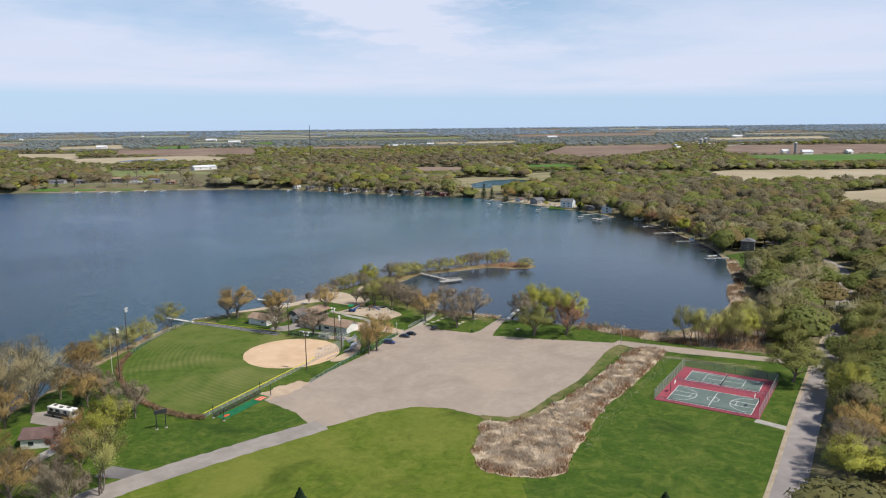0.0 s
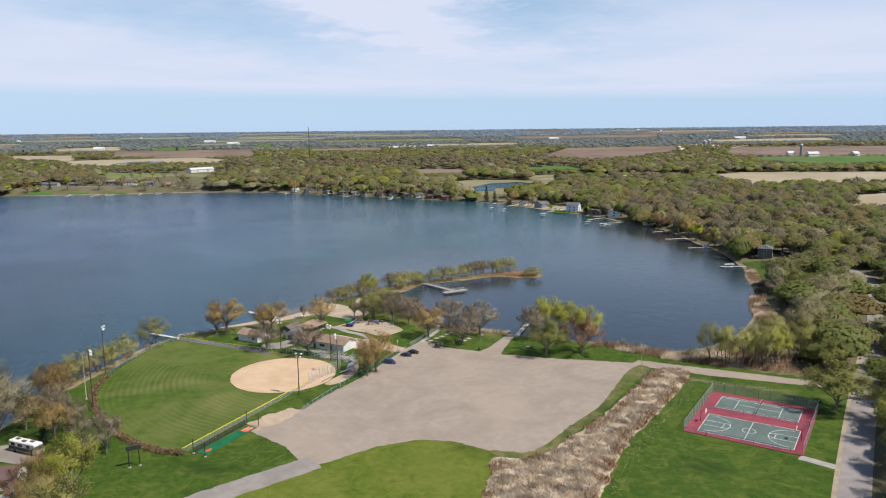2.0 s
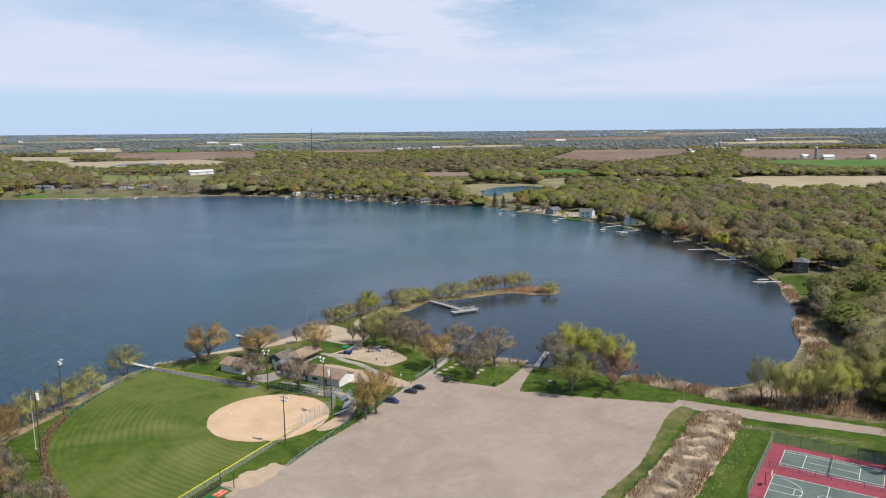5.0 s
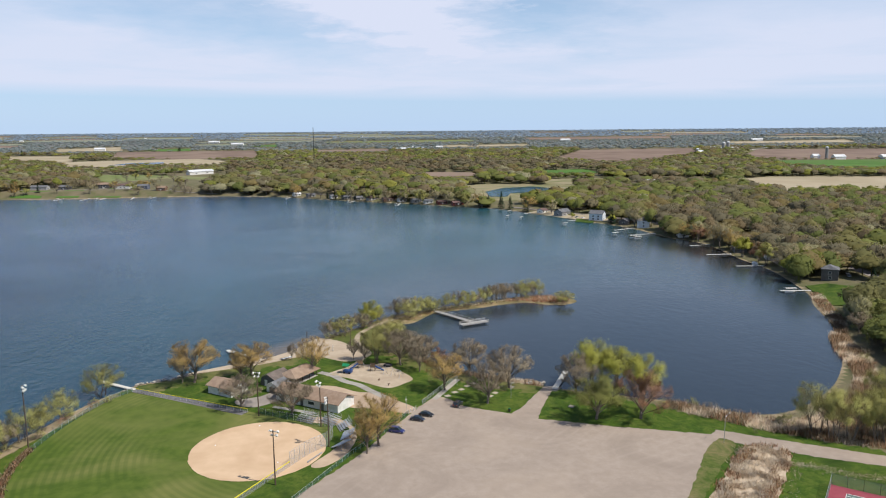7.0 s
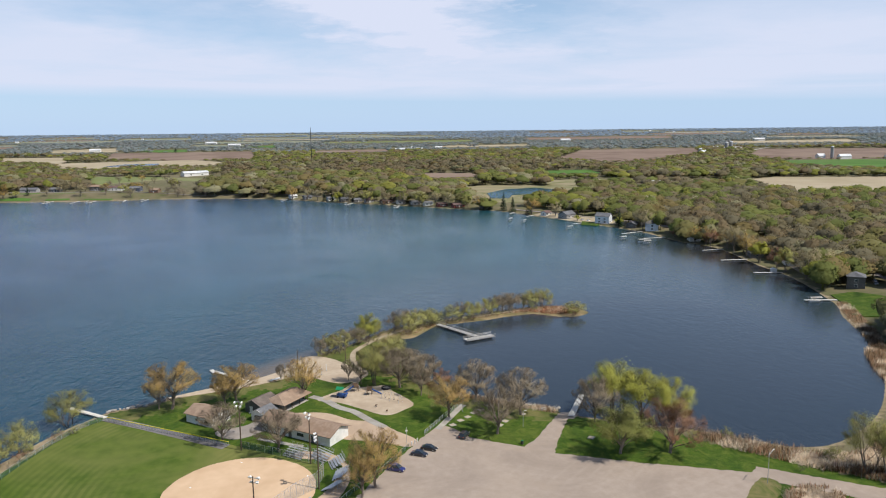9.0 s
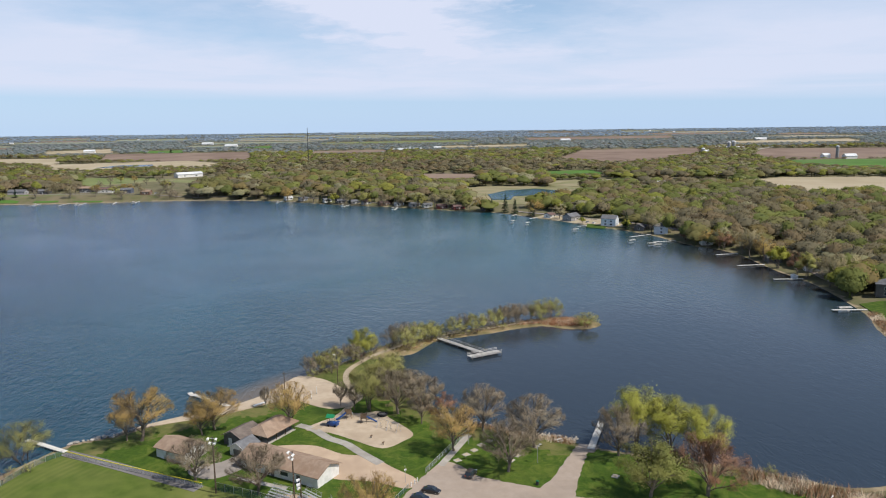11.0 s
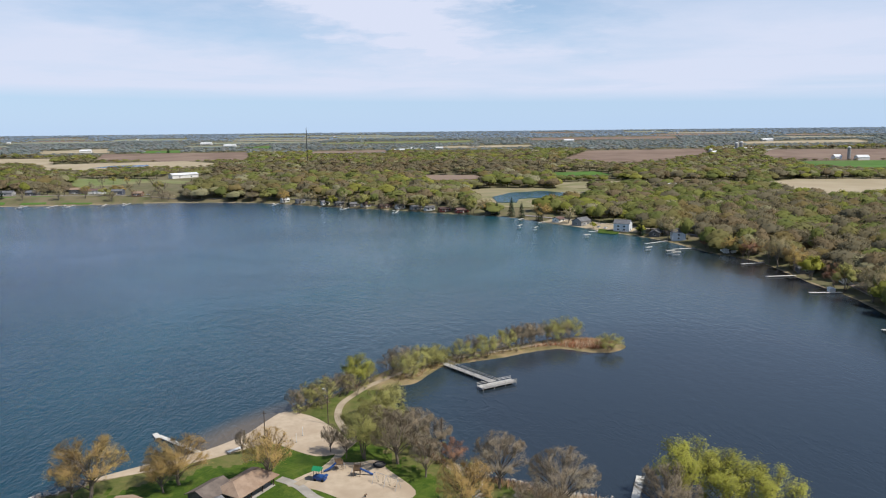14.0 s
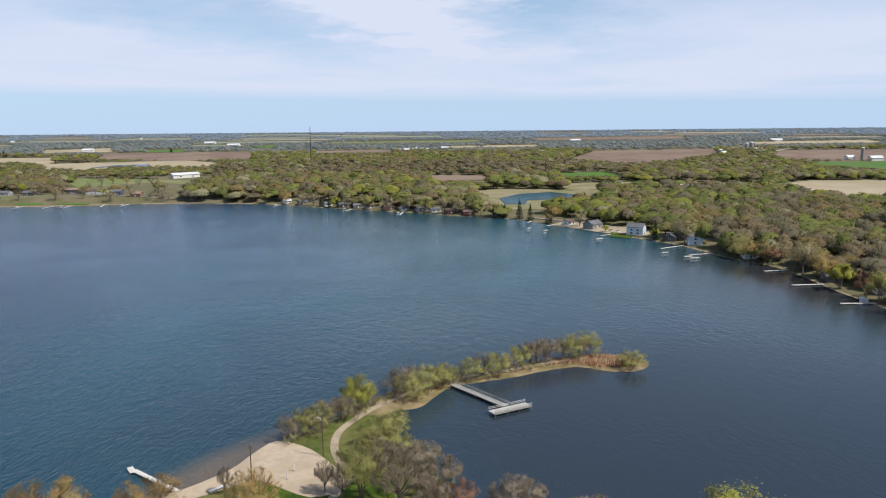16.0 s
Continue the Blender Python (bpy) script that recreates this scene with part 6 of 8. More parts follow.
overlay("verge", ragged(curve([(24, 231), (35, 229.5), (49, 245.5), (62, 260), (79, 288.5), (87, 297.5), (90, 293), (80.5, 281), (66, 260.5), (52, 243.5), (36.5, 226.5), (25, 227)], 3, True), 0.55, 0.5), Z0 + 0.068, M["rough_grass"], "uneven olive grass verge between gravel and ditch", "verge")
X, Y = scatter(DITCH, 0.26, 41)
clumps = np.array([noise.noise((x * 0.35, y * 0.35, 1.0)) for x, y in zip(X, Y)])
swirl = np.array([(noise.noise((x * 0.22, y * 0.22, 5.0)), noise.noise((x * 0.22, y * 0.22, 9.0))) for x, y in zip(X, Y)])
edge = line_dist(X, Y, DITCH, True)
core = (edge > 0.9 + 2.2 * swirl[:, 0]) & (clumps > -0.22)
blades(np.column_stack([X, Y, np.full(len(X), Z0)])[core], 0.75 + 1.1 * clumps[core], 0.13, np.array((-0.25, 0.15)) + 1.6 * swirl[core], [M["reed"]], "reeds", "dense pale dry cattail reeds in the ditch", 42, wild=0.6, per=1)
rim_ = (edge < 3.2) & (swirl[:, 1] > 0.0)
blades(np.column_stack([X, Y, np.full(len(X), Z0)])[rim_], 1.0, 0.10, (0, 0), [M["brush"], M["twig_red"]], "ditch_brush", "brown brush fringing the reed ditch", 43, category="brush")

# cattails and brush along the bay shores
for i, (poly, h) in enumerate(((curve([(82, 326), (100, 314), (112, 308), (126, 312), (146, 330), (160, 352), (170, 380), (182, 401), (176, 370), (160, 335), (140, 305), (112, 297), (94, 309), (84, 318)], 3, True), 1.6),
                               (curve([(-3, 397), (3, 382), (14, 364.5), (24, 358.5), (41, 350), (46, 346.5), (43, 344.5), (30, 350.5), (20, 357), (10, 365), (1, 380)], 3, True), 1.2),
                               (curve([(171, 382), (184, 402), (192, 420), (202, 447), (212, 470), (216, 468), (206, 440), (197, 416), (186, 396), (176, 380)], 3, True), 1.0),
                               (curve([(110, 297), (128, 288), (150, 282), (163, 296), (156, 322), (140, 312), (124, 303)], 3, True), 1.1))):
    X, Y = scatter(poly, 0.42, 50 + i)
    sd_ = shore_dist(X, Y)
    zz = np.maximum(land(X, Y, sd_), 0)
    cl = np.array([noise.noise((x * 0.12, y * 0.12, 7.0)) for x, y in zip(X, Y)])
    P3 = np.column_stack([X, Y, zz])
    blades(P3[cl > 0.02], h, 0.10, (0, 0), [M["reed"]], "shore_reeds", "tan dry reeds along the bay shore", 60 + i, per=2, wild=0.5)
    blades(P3[cl <= 0.10], h * 1.25, 0.09, (0, 0), [M["brush"], M["twig_red"], M["twig_grey"]], "shore_brush", "reddish brown brush along the bay shore", 70 + i, category="brush", per=2)
# brush on the spit
sp = curve([(-8, 437), (4, 446), (14, 452), (28, 458.5), (40, 465), (56, 472), (70, 476), (82, 472), (80, 464), (69, 464.5), (58, 469.5), (44, 465), (28, 457.5), (14, 450.5), (6, 441.5), (0, 433.5)], 3, True)
X, Y = scatter(sp, 0.28, 81)
keep_ = line_dist(X, Y, curve([(-7.3, 436), (1.8, 446), (7.5, 451), (13.6, 454.7), (25.9, 460.4), (38.7, 465), (52, 470.8), (65, 473), (76, 470)], 5)) > 1.0
X, Y = X[keep_], Y[keep_]
P3 = np.column_stack([X, Y, np.maximum(land(X, Y, shore_dist(X, Y)), 0.05)])
tipw = X > 50
blades(P3[~tipw], 0.6, 0.12, (0, 0), [M["reed"], M["leaf_willow"], M["twig_red"]], "spit_grass", "dry and green grass tufts on the spit", 82, category="grass")
blades(P3[tipw], 1.5, 0.09, (0, 0), [M["dogwood"], M["dogwood"], M["brush"], M["reed"]], "spit_brush", "red-twigged brush at the end of the spit", 83, category="brush")

# pale dry tufts along the court lawn and the ditch
rg = np.random.RandomState(91)
tuft_line = np.array(curve([(99, 281), (104, 279), (111, 274), (120, 270), (128, 265)], 40))
tp = np.repeat(tuft_line, 7, 0) + rg.normal(0, 1.1, (len(tuft_line) * 7, 2))
tl2 = np.array(curve([(50, 206), (62, 226), (76, 246), (90, 264), (99, 279)], 40))
tp2 = np.repeat(tl2, 3, 0) + rg.normal(0, 0.9, (len(tl2) * 3, 2))
tp = np.concatenate([tp, tp2], 0)
blades(np.column_stack([tp, np.full(len(tp), Z0 + 0.02)]), 0.14, 0.16, (0, 0), [M["reed"]], "dry_tufts", "pale dry grass tufts in the lawn", 92, wild=1.2, category="grass")

# ---- buildings ----
def gable_house(name, x, y, rz, L, W, wall_h, rise, wall, roof, label, z=None, windows=(), doors=(), over=0.5, category="house", group="", chimney=False, porch=0.0, hip=0.0, deck=0.0, open_sides=False):
    """Ridge along local x. Openings: (side, place along, sill, width, height); sides f (-y), b (+y), l (-x), r (+x)."""
    r = thing(name, x, y, height(x, y) if z is None else z, rz, label, category, group)
    if not open_sides:
        bm = bmesh.new()
        prof = [(-W / 2, -0.4), (W / 2, -0.4), (W / 2, wall_h), (0, wall_h + (rise * (1 - over / (W / 2 + over)) if hip == 0 else 0)), (-W / 2, wall_h)]
        a = [bm.verts.new((-L / 2, py, pz)) for py, pz in prof]
        b = [bm.verts.new((L / 2, py, pz)) for py, pz in prof]
        bm.faces.new(a[::-1]), bm.faces.new(b)
        for i in range(5):
            bm.faces.new((a[i], a[(i + 1) % 5], b[(i + 1) % 5], b[i]))
        part("wall", bm, wall, r)
    else:
        for sx in (-1, -0.33, 0.33, 1):
            for sy in (-1, 1):
                bm = bmesh.new()
                box(bm, sx * (L / 2 - 0.3), sy * (W / 2 - 0.3), wall_h / 2, 0.18, 0.18, wall_h)
                part("post", bm, M["pole_wood"], r)
        bm = bmesh.new()
        box(bm, 0, 0, 0.05, L, W, 0.2)
        part("floor_slab", bm, M["concrete"], r)
    for s in (-1, 1):
        bm = bmesh.new()
        e, rdg = W / 2 + over, wall_h + rise
        zl = wall_h - rise * over / (W / 2) * 0.0 - 0.02
        lx = L / 2 + over
        rx = lx - hip
        pts = [(-lx, s * e, zl), (lx, s * e, zl), (rx, 0, rdg), (-rx, 0, rdg)]
        lo = [bm.verts.new(q) for q in pts]
        hi = [bm.verts.new((q[0], q[1], q[2] + 0.16)) for q in pts]
        bm.faces.new(hi), bm.faces.new(lo[::-1])
        for i in range(4):
            bm.faces.new((lo[i], lo[(i + 1) % 4], hi[(i + 1) % 4], hi[i]))
        part("roof", bm, roof, r)
    if hip:
        for s in (-1, 1):
            bm = bmesh.new()
            e, rdg, lx = W / 2 + over, wall_h + rise, L / 2 + over
            pts = [(s * lx, -e, wall_h), (s * lx, e, wall_h), (s * (lx - hip), 0, rdg)]
            lo = [bm.verts.new(q) for q in pts]
            hi = [bm.verts.new((q[0], q[1], q[2] + 0.16)) for q in pts]
            bm.faces.new(hi), bm.faces.new(lo[::-1])
            for i in range(3):
                bm.faces.new((lo[i], lo[(i + 1) % 3], hi[(i + 1) % 3], hi[i]))
            part("roof", bm, roof, r)
    place = {"f": lambda u: (u, -W / 2, 0), "b": lambda u: (u, W / 2, 0), "l": lambda u: (-L / 2, u, 90), "r": lambda u: (L / 2, u, 90)}
    for side, u, sill, w, h in windows:
        px, py, pr = place[side](u)
        bm = bmesh.new()
        box(bm, px, py, sill + h / 2, w + 0.24, 0.12, h + 0.24, pr)
        wf = part("window", bm, M["white_paint"], r)
        bm = bmesh.new()
        box(bm, px, py, sill + h / 2, w, 0.16, h, pr)
        part("pane", bm, M["window"], wf)
    for side, u, w, h, dm in doors:
        px, py, pr = place[side](u)
        bm = bmesh.new()
        box(bm, px, py, h / 2, w, 0.14, h, pr)
        part("door", bm, M[dm], r)
    if chimney:
        bm = bmesh.new()
        box(bm, L * 0.2, 0.6, wall_h + rise * 0.9, 0.7, 0.7, 1.8)
        part("chimney", bm, M["siding_brown"], r)
    if deck:
        bm = bmesh.new()
        box(bm, 0, -W / 2 - deck / 2, 0.35, L * 0.8, deck, 0.2)
        part("deck", bm, M["grey_wood"], r)
        bm = bmesh.new()
        for q in range(9):
            box(bm, -L * 0.4 + q * L * 0.1, -W / 2 - deck + 0.1, 0.9, 0.08, 0.08, 1.0)
        box(bm, 0, -W / 2 - deck + 0.1, 1.4, L * 0.8, 0.1, 0.08)
        part("deck_rail", bm, M["grey_wood"], r)
    return r


hut = gable_house("concession_hut", -31.2, 334.6, -32.2, 25, 8.6, 2.8, 1.9, M["white_paint"], M["roof_brown"], "long white concession hut with a brown shingle roof", Z0, category="hut", over=0.7,
                  windows=(("f", 2, 1.0, 2.4, 1.0), ("f", -6, 1.2, 1.2, 0.8)), doors=(("f", 6.5, 1.1, 2.1, "siding_dark"), ("f", -1.8, 1.1, 2.1, "siding_dark"), ("f", -10, 1.1, 2.1, "siding_grey")))
for ob in hut.children:
    if ob.name.startswith("roof"):
        tagged(ob, "weathered brown shingle roof")
gable_house("storage_shed", -61.8, 346.4, -32, 10.5, 7.6, 2.7, 1.7, M["white_paint"], M["roof_brown"], "small white shed with a low brown roof", Z0, category="shed", over=0.6,
            doors=(("f", -2, 2.4, 2.2, "white_paint"), ("r", 0.5, 1.2, 2.1, "siding_dark")), windows=(("f", 3, 1.1, 1.2, 0.8),))
gable_house("beach_house", -47.2, 354.2, 58, 7.6, 6.4, 2.6, 1.7, M["siding_dark"], M["roof_dark"], "dark brown beach house with a weathered roof and pale gable trim", Z0, category="hut", over=0.6, doors=(("l", 0.8, 1.2, 2.1, "white_paint"), ("l", -1.8, 1.2, 2.1, "siding_dark")))
annex = gable_house("beach_annex", -45.0, 346.6, 58, 5.6, 5.2, 2.3, 1.5, M["white_paint"], M["roof_grey"], "low white annex with a dark grey roof and white gable front", Z0, category="hut", over=0.4, doors=(("l", 0, 2.6, 1.9, "siding_dark"),))
for s_ in (-1, 1):
    bm = bmesh.new()
    box(bm, -3.27, s_ * 1.52, 3.02, 0.10, 3.3, 0.28, 0, s_ * -26.0)
    part("gable_trim", bm, M["white_paint"], annex)
gable_house("picnic_shelter", -39.6, 357.6, 58, 12, 7.5, 2.5, 2.0, M["siding_brown"], M["roof_brown"], "open picnic shelter with a brown hipped roof on wooden posts", Z0, category="shelter", over=0.8, hip=2.6, open_sides=True)


def picnic_table(x, y, rz, z=Z0 + 0.15):
    t = thing("picnic_table", x, y, z, rz, "wooden picnic table with two benches", "picnic table", "picnic tables")
    for nm, dy, zz, w in (("tabletop", 0, 0.75, 0.75), ("bench_plank", 0.75, 0.45, 0.28), ("bench_plank", -0.75, 0.45, 0.28)):
        bm = bmesh.new()
        box(bm, 0, dy, zz, 1.9, w, 0.05)
        part(nm, bm, M["grey_wood"], t)
    for s in (-1, 1):
        bm = bmesh.new()
        rod(bm, (s * 0.65, -0.75, 0), (s * 0.65, 0.25, 0.73), 0.05, n=6)
        rod(bm, (s * 0.65, 0.75, 0), (s * 0.65, -0.25, 0.73), 0.05, n=6)
        part("leg", bm, M["grey_wood"], t)
    return t


for i in range(3):
    picnic_table(-42 + i * 2.2, 354.4 + i * 3.2, 148)

# motorhome and the house at its side
gable_house("house", -101.5, 222.6, 4, 9.5, 7.5, 2.8, 1.9, M["white_paint"], M["roof_maroon"], "white bungalow with a maroon shingle roof", Z0, windows=(("f", -2, 1.0, 1.4, 1.1), ("f", 2.5, 1.0, 1.4, 1.1), ("r", 1, 1.0, 1.2, 1.1)), doors=(("r", -2, 1.1, 2.1, "siding_brown"),), chimney=False)
rv = thing("motorhome", -104.3, 241.2, Z0 + 0.05, -27, "white motorhome with dark side stripes and roof vents", "motorhome")
rv.matrix_world = rv.matrix_world @ Matrix.Diagonal((1.1, 1.1, 1.1, 1))
bm = bmesh.new()
box(bm, 0, 0, 1.75, 9.2, 2.5, 2.5)
part("body", bm, M["white_paint"], rv, bevel=0.15)
bm = bmesh.new()
box(bm, 4.75, 0, 1.25, 0.9, 2.4, 1.5)
part("cab", bm, M["white_paint"], rv, bevel=0.2)
bm = bmesh.new()
box(bm, 4.9, 0, 2.1, 0.5, 2.2, 0.9, 0, 0, -20)
part("windscreen", bm, M["window"], rv)
for s in (-1, 1):
    for k, (xx, w) in enumerate(((-3, 1.4), (-0.5, 1.6), (2.4, 1.2))):
        bm = bmesh.new()
        box(bm, xx, s * 1.26, 2.2, w, 0.04, 0.8)
        part("window", bm, M["window"], rv)
    bm = bmesh.new()
    box(bm, -0.4, s * 1.262, 1.22, 8.4, 0.03, 0.95)
    part("stripe", bm, M["dark_metal"], rv)
    for xx in (-2.6, 3.4):
        bm = bmesh.new()
        rod(bm, (xx, s * 1.0, 0.42), (xx, s * 1.27, 0.42), 0.42, n=14)
        part("wheel", bm, M["rubber"], rv)
for xx, yy in ((-2.8, 0.2), (0, -0.3), (2.2, 0.3)):
    bm = bmesh.new()
    box(bm, xx, yy, 3.12, 1.0, 0.8, 0.26)
    part("roof_vent", bm, M["siding_dark"], rv, bevel=0.04)
conifer(-102, 246.5, 7, 4)
conifer(-25, 184.0, 3.2, 3.0)
conifer(60.5, 175.5, 2.6, 3.0)


# ---- cars ----
def car(x, y, rz, body, label, suv=False, z=Z0 + 0.05, name="car"):
    r = thing(name, x, y, z, rz, label, "car", "parked cars")
    L, W = (4.7, 1.85) if suv else (4.6, 1.8)
    H = 1.72 if suv else 1.46

    def loft(sections):
        bm = bmesh.new()
        rings = []
        for xx, z0, z1, w0, w1 in sections:
            rings.append([bm.verts.new((xx, -w0, z0)), bm.verts.new((xx, w0, z0)), bm.verts.new((xx, w1, z1)), bm.verts.new((xx, -w1, z1))])
        for a, b in zip(rings, rings[1:]):
            for i in range(4):
                bm.faces.new((a[i], a[(i + 1) % 4], b[(i + 1) % 4], b[i]))
        bm.faces.new(rings[0][::-1]), bm.faces.new(rings[-1])
        return bm
    w = W / 2
    part("body", loft([(-L / 2, 0.35, 0.80, w * 0.86, w * 0.84), (-L / 2 + 0.25, 0.24, 0.95, w, w * 0.95), (0, 0.22, 0.98, w, w * 0.96), (L / 2 - 1.2, 0.24, 0.92, w, w * 0.95), (L / 2 - 0.2, 0.26, 0.72, w * 0.95, w * 0.86), (L / 2, 0.38, 0.6, w * 0.8, w * 0.75)]), body, r, bevel=0.05)
    rear = -L / 2 + (0.15 if suv else 0.55)
    part("cabin", loft([(rear, 0.9, 0.98, w * 0.9, w * 0.86), (rear + (0.35 if suv else 0.8), 0.94, H, w * 0.92, w * 0.72), (0.35, 0.94, H, w * 0.92, w * 0.72), (1.25, 0.9, 0.98, w * 0.9, w * 0.84)]), M["window"], r)
    part("roof", loft([(rear + (0.3 if suv else 0.75), H - 0.05, H + 0.03, w * 0.74, w * 0.68), (0.4, H - 0.05, H + 0.03, w * 0.74, w * 0.68)]), body, r)
    for sx in (-1, 1):
        for sy in (-1, 1):
            bm = bmesh.new()
            rod(bm, (sx * L * 0.29, sy * (w - 0.2), 0.33), (sx * L * 0.29, sy * (w + 0.01), 0.33), 0.33, n=14)
            wh = part("wheel", bm, M["rubber"], r)
            bm = bmesh.new()
            rod(bm, (sx * L * 0.29, sy * (w - 0.05), 0.33), (sx * L * 0.29, sy * (w + 0.025), 0.33), 0.19, n=10)
            part("rim", bm, M["steel"], wh)
    for sy in (-1, 1):
        bm = bmesh.new()
        box(bm, L / 2 - 0.1, sy * w * 0.66, 0.62, 0.12, 0.36, 0.14)
        part("headlight", bm, M["white_paint"], r)
        bm = bmesh.new()
        box(bm, -L / 2 + 0.06, sy * w * 0.66, 0.78, 0.1, 0.3, 0.16)
        part("tail_light", bm, M["orange"], r)
    return r


P_BLACK, P_NAVY, P_BLUE, P_CHAR = paint("black_paint", (0.012, 0.012, 0.014)), paint("navy_paint", (0.012, 0.016, 0.03)), paint("blue_paint", (0.016, 0.022, 0.13)), paint("charcoal_paint", (0.03, 0.03, 0.033))
P_WHITE, P_SILVER = paint("white_car_paint", (0.75, 0.75, 0.75)), paint("silver_car_paint", (0.42, 0.43, 0.45))
car(4.6, 320.2, -22, P_BLACK, "black sedan parked on the gravel lot")
car(1.8, 316.9, -22, P_NAVY, "dark navy sedan parked on the gravel lot")
car(-4.4, 308.6, -22, P_BLUE, "deep blue hatchback parked by the fence", True)
car(14.9, 328, 62, P_CHAR, "charcoal off-road car parked at the lot's edge", True)

# small things of the lot
bin_ = thing("litter_bin", 30.6, 321.9, Z0, 0, "dark green litter barrel on the grass", "litter bin")
bm = bmesh.new()
rod(bm, (0, 0, 0), (0, 0, 1.0), 0.36, 0.38, 14)
part("drum", bm, M["dark_metal"], bin_)
bm = bmesh.new()
rod(bm, (0, 0, 1.0), (0, 0, 1.12), 0.4, 0.3, 14)
part("lid", bm, M["turf"], bin_)
for i, (x, y) in enumerate(((-0.2, 323.6), (0.7, 324.6), (1.4, 325.8))):
    b_ = thing("bollard", x, y, Z0, 0, "white painted bollard at the lot entrance", "bollard", "bollards")
    bm = bmesh.new()
    rod(bm, (0, 0, 0), (0, 0, 1.1), 0.16, 0.14, 10)
    part("post", bm, M["white_paint"], b_)
    bm = bmesh.new()
    rod(bm, (0, 0, 1.1), (0, 0, 1.2), 0.14, 0.05, 10)
    part("cap", bm, M["white_paint"], b_)
sp_ = thing("sign_post", -1.6, 325.4, Z0, 20, "thin grey post with a small plain sign", "sign")
bm = bmesh.new()
rod(bm, (0, 0, 0), (0, 0, 4.6), 0.06, n=8)
part("post", bm, M["steel"], sp_)
bm = bmesh.new()
box(bm, 0, -0.08, 3.6, 0.6, 0.03, 0.45)
part("plate", bm, M["white_paint"], sp_)


def street_lamp(x, y, h, rz, label, arm=1.6, wood=False, z=Z0):
    r = thing("street_lamp", x, y, z, rz, label, "street lamp", "lamps")
    bm = bmesh.new()
    rod(bm, (0, 0, -0.2), (0, 0, h), 0.14 if wood else 0.09, 0.1 if wood else 0.06, 8)
    part("pole", bm, M["pole_wood"] if wood else M["steel"], r)
    bm = bmesh.new()
    rod(bm, (0, 0, h - 0.4), (arm, 0, h + 0.15), 0.045, n=6)
    part("arm", bm, M["steel"], r)
    bm = bmesh.new()
    box(bm, arm + 0.25, 0, h + 0.15, 0.7, 0.28, 0.16)
    part("head", bm, M["white_paint"], r, bevel=0.03)
    return r


street_lamp(87, 294.5, 8.0, 40, "grey curved street lamp by the lot exit", 2.2)
street_lamp(-24, 397.5, 10.5, 150, "wooden beach pole with a small lamp", 1.0, True)
street_lamp(32.8, 333.5, 5.0, 0, "green park lamp on the lawn", 0.4)
street_lamp(16.0, 346.5, 5.0, 90, "slim park lamp beside the walk", 0.4)
up = thing("utility_pole", -39.6, 382.8, Z0, 0, "dark wooden utility pole at the beach", "pole")
bm = bmesh.new()
rod(bm, (0, 0, -0.3), (0, 0, 10.5), 0.16, 0.11, 8)
part("pole", bm, M["pole_wood"], up)
bm = bmesh.new()
box(bm, 0, 0, 9.7, 1.5, 0.1, 0.12)
part("crossarm", bm, M["pole_wood"], up)
up = thing("utility_pole", 8.3, 376.5, Z0, 0, "dark wooden pole in the shoreline brush", "pole")
bm = bmesh.new()
rod(bm, (0, 0, -0.3), (0, 0, 9.5), 0.14, 0.1, 8)
part("pole", bm, M["pole_wood"], up)
for x, y in ((-31.6, 385.3), (-30.4, 389.6)):
    vp = thing("volleyball_post", x, y, Z0, 0, "white volleyball post in the beach sand", "post", "volleyball posts")
    bm = bmesh.new()
    rod(bm, (0, 0, 0), (0, 0, 2.6), 0.1, n=8)
    part("post", bm, M["white_paint"], vp)
    bm = bmesh.new()
    rod(bm, (0, 0, 0.0), (0, 0, 0.3), 0.22, n=8)
    part("footing", bm, M["concrete"], vp)
rk = thing("lifeguard_bench", -47.3, 381, Z0, 43, "long low white bench on the beach", "bench")
bm = bmesh.new()
box(bm, 0, 0, 0.55, 4.6, 1.0, 0.12)
part("seat", bm, M["white_paint"], rk, bevel=0.02)
for s in (-1, 1):
    bm = bmesh.new()
    box(bm, s * 1.8, 0, 0.25, 0.14, 0.8, 0.5)
    part("leg", bm, M["white_paint"], rk)
for i, (x, y) in enumerate(((12.2, 336.8), (14.8, 340), (17.2, 342.5), (19.4, 345.6), (21.8, 348), (24.8, 351.2), (28.2, 338.4), (34.2, 343.4), (26.2, 335.6), (50.8, 324.6))):
    s_ = thing("game_pad", x, y, Z0, 30 + i * 3, "pale concrete lawn pad with a sandy centre", "pad", "lawn pads")
    bm = bmesh.new()
    solid(bm, [(-0.95, -0.85), (0.95, -0.85), (0.95, 0.85), (-0.95, 0.85)], -0.1, 0.08)
    part("frame", bm, M["concrete"], s_, bevel=0.03)
    bm = bmesh.new()
    box(bm, 0, 0, 0.07, 1.2, 1.0, 0.05)
    part("sand_bed", bm, M["sand"], s_)
picnic_table(41.2, 346.0, 20, Z0)

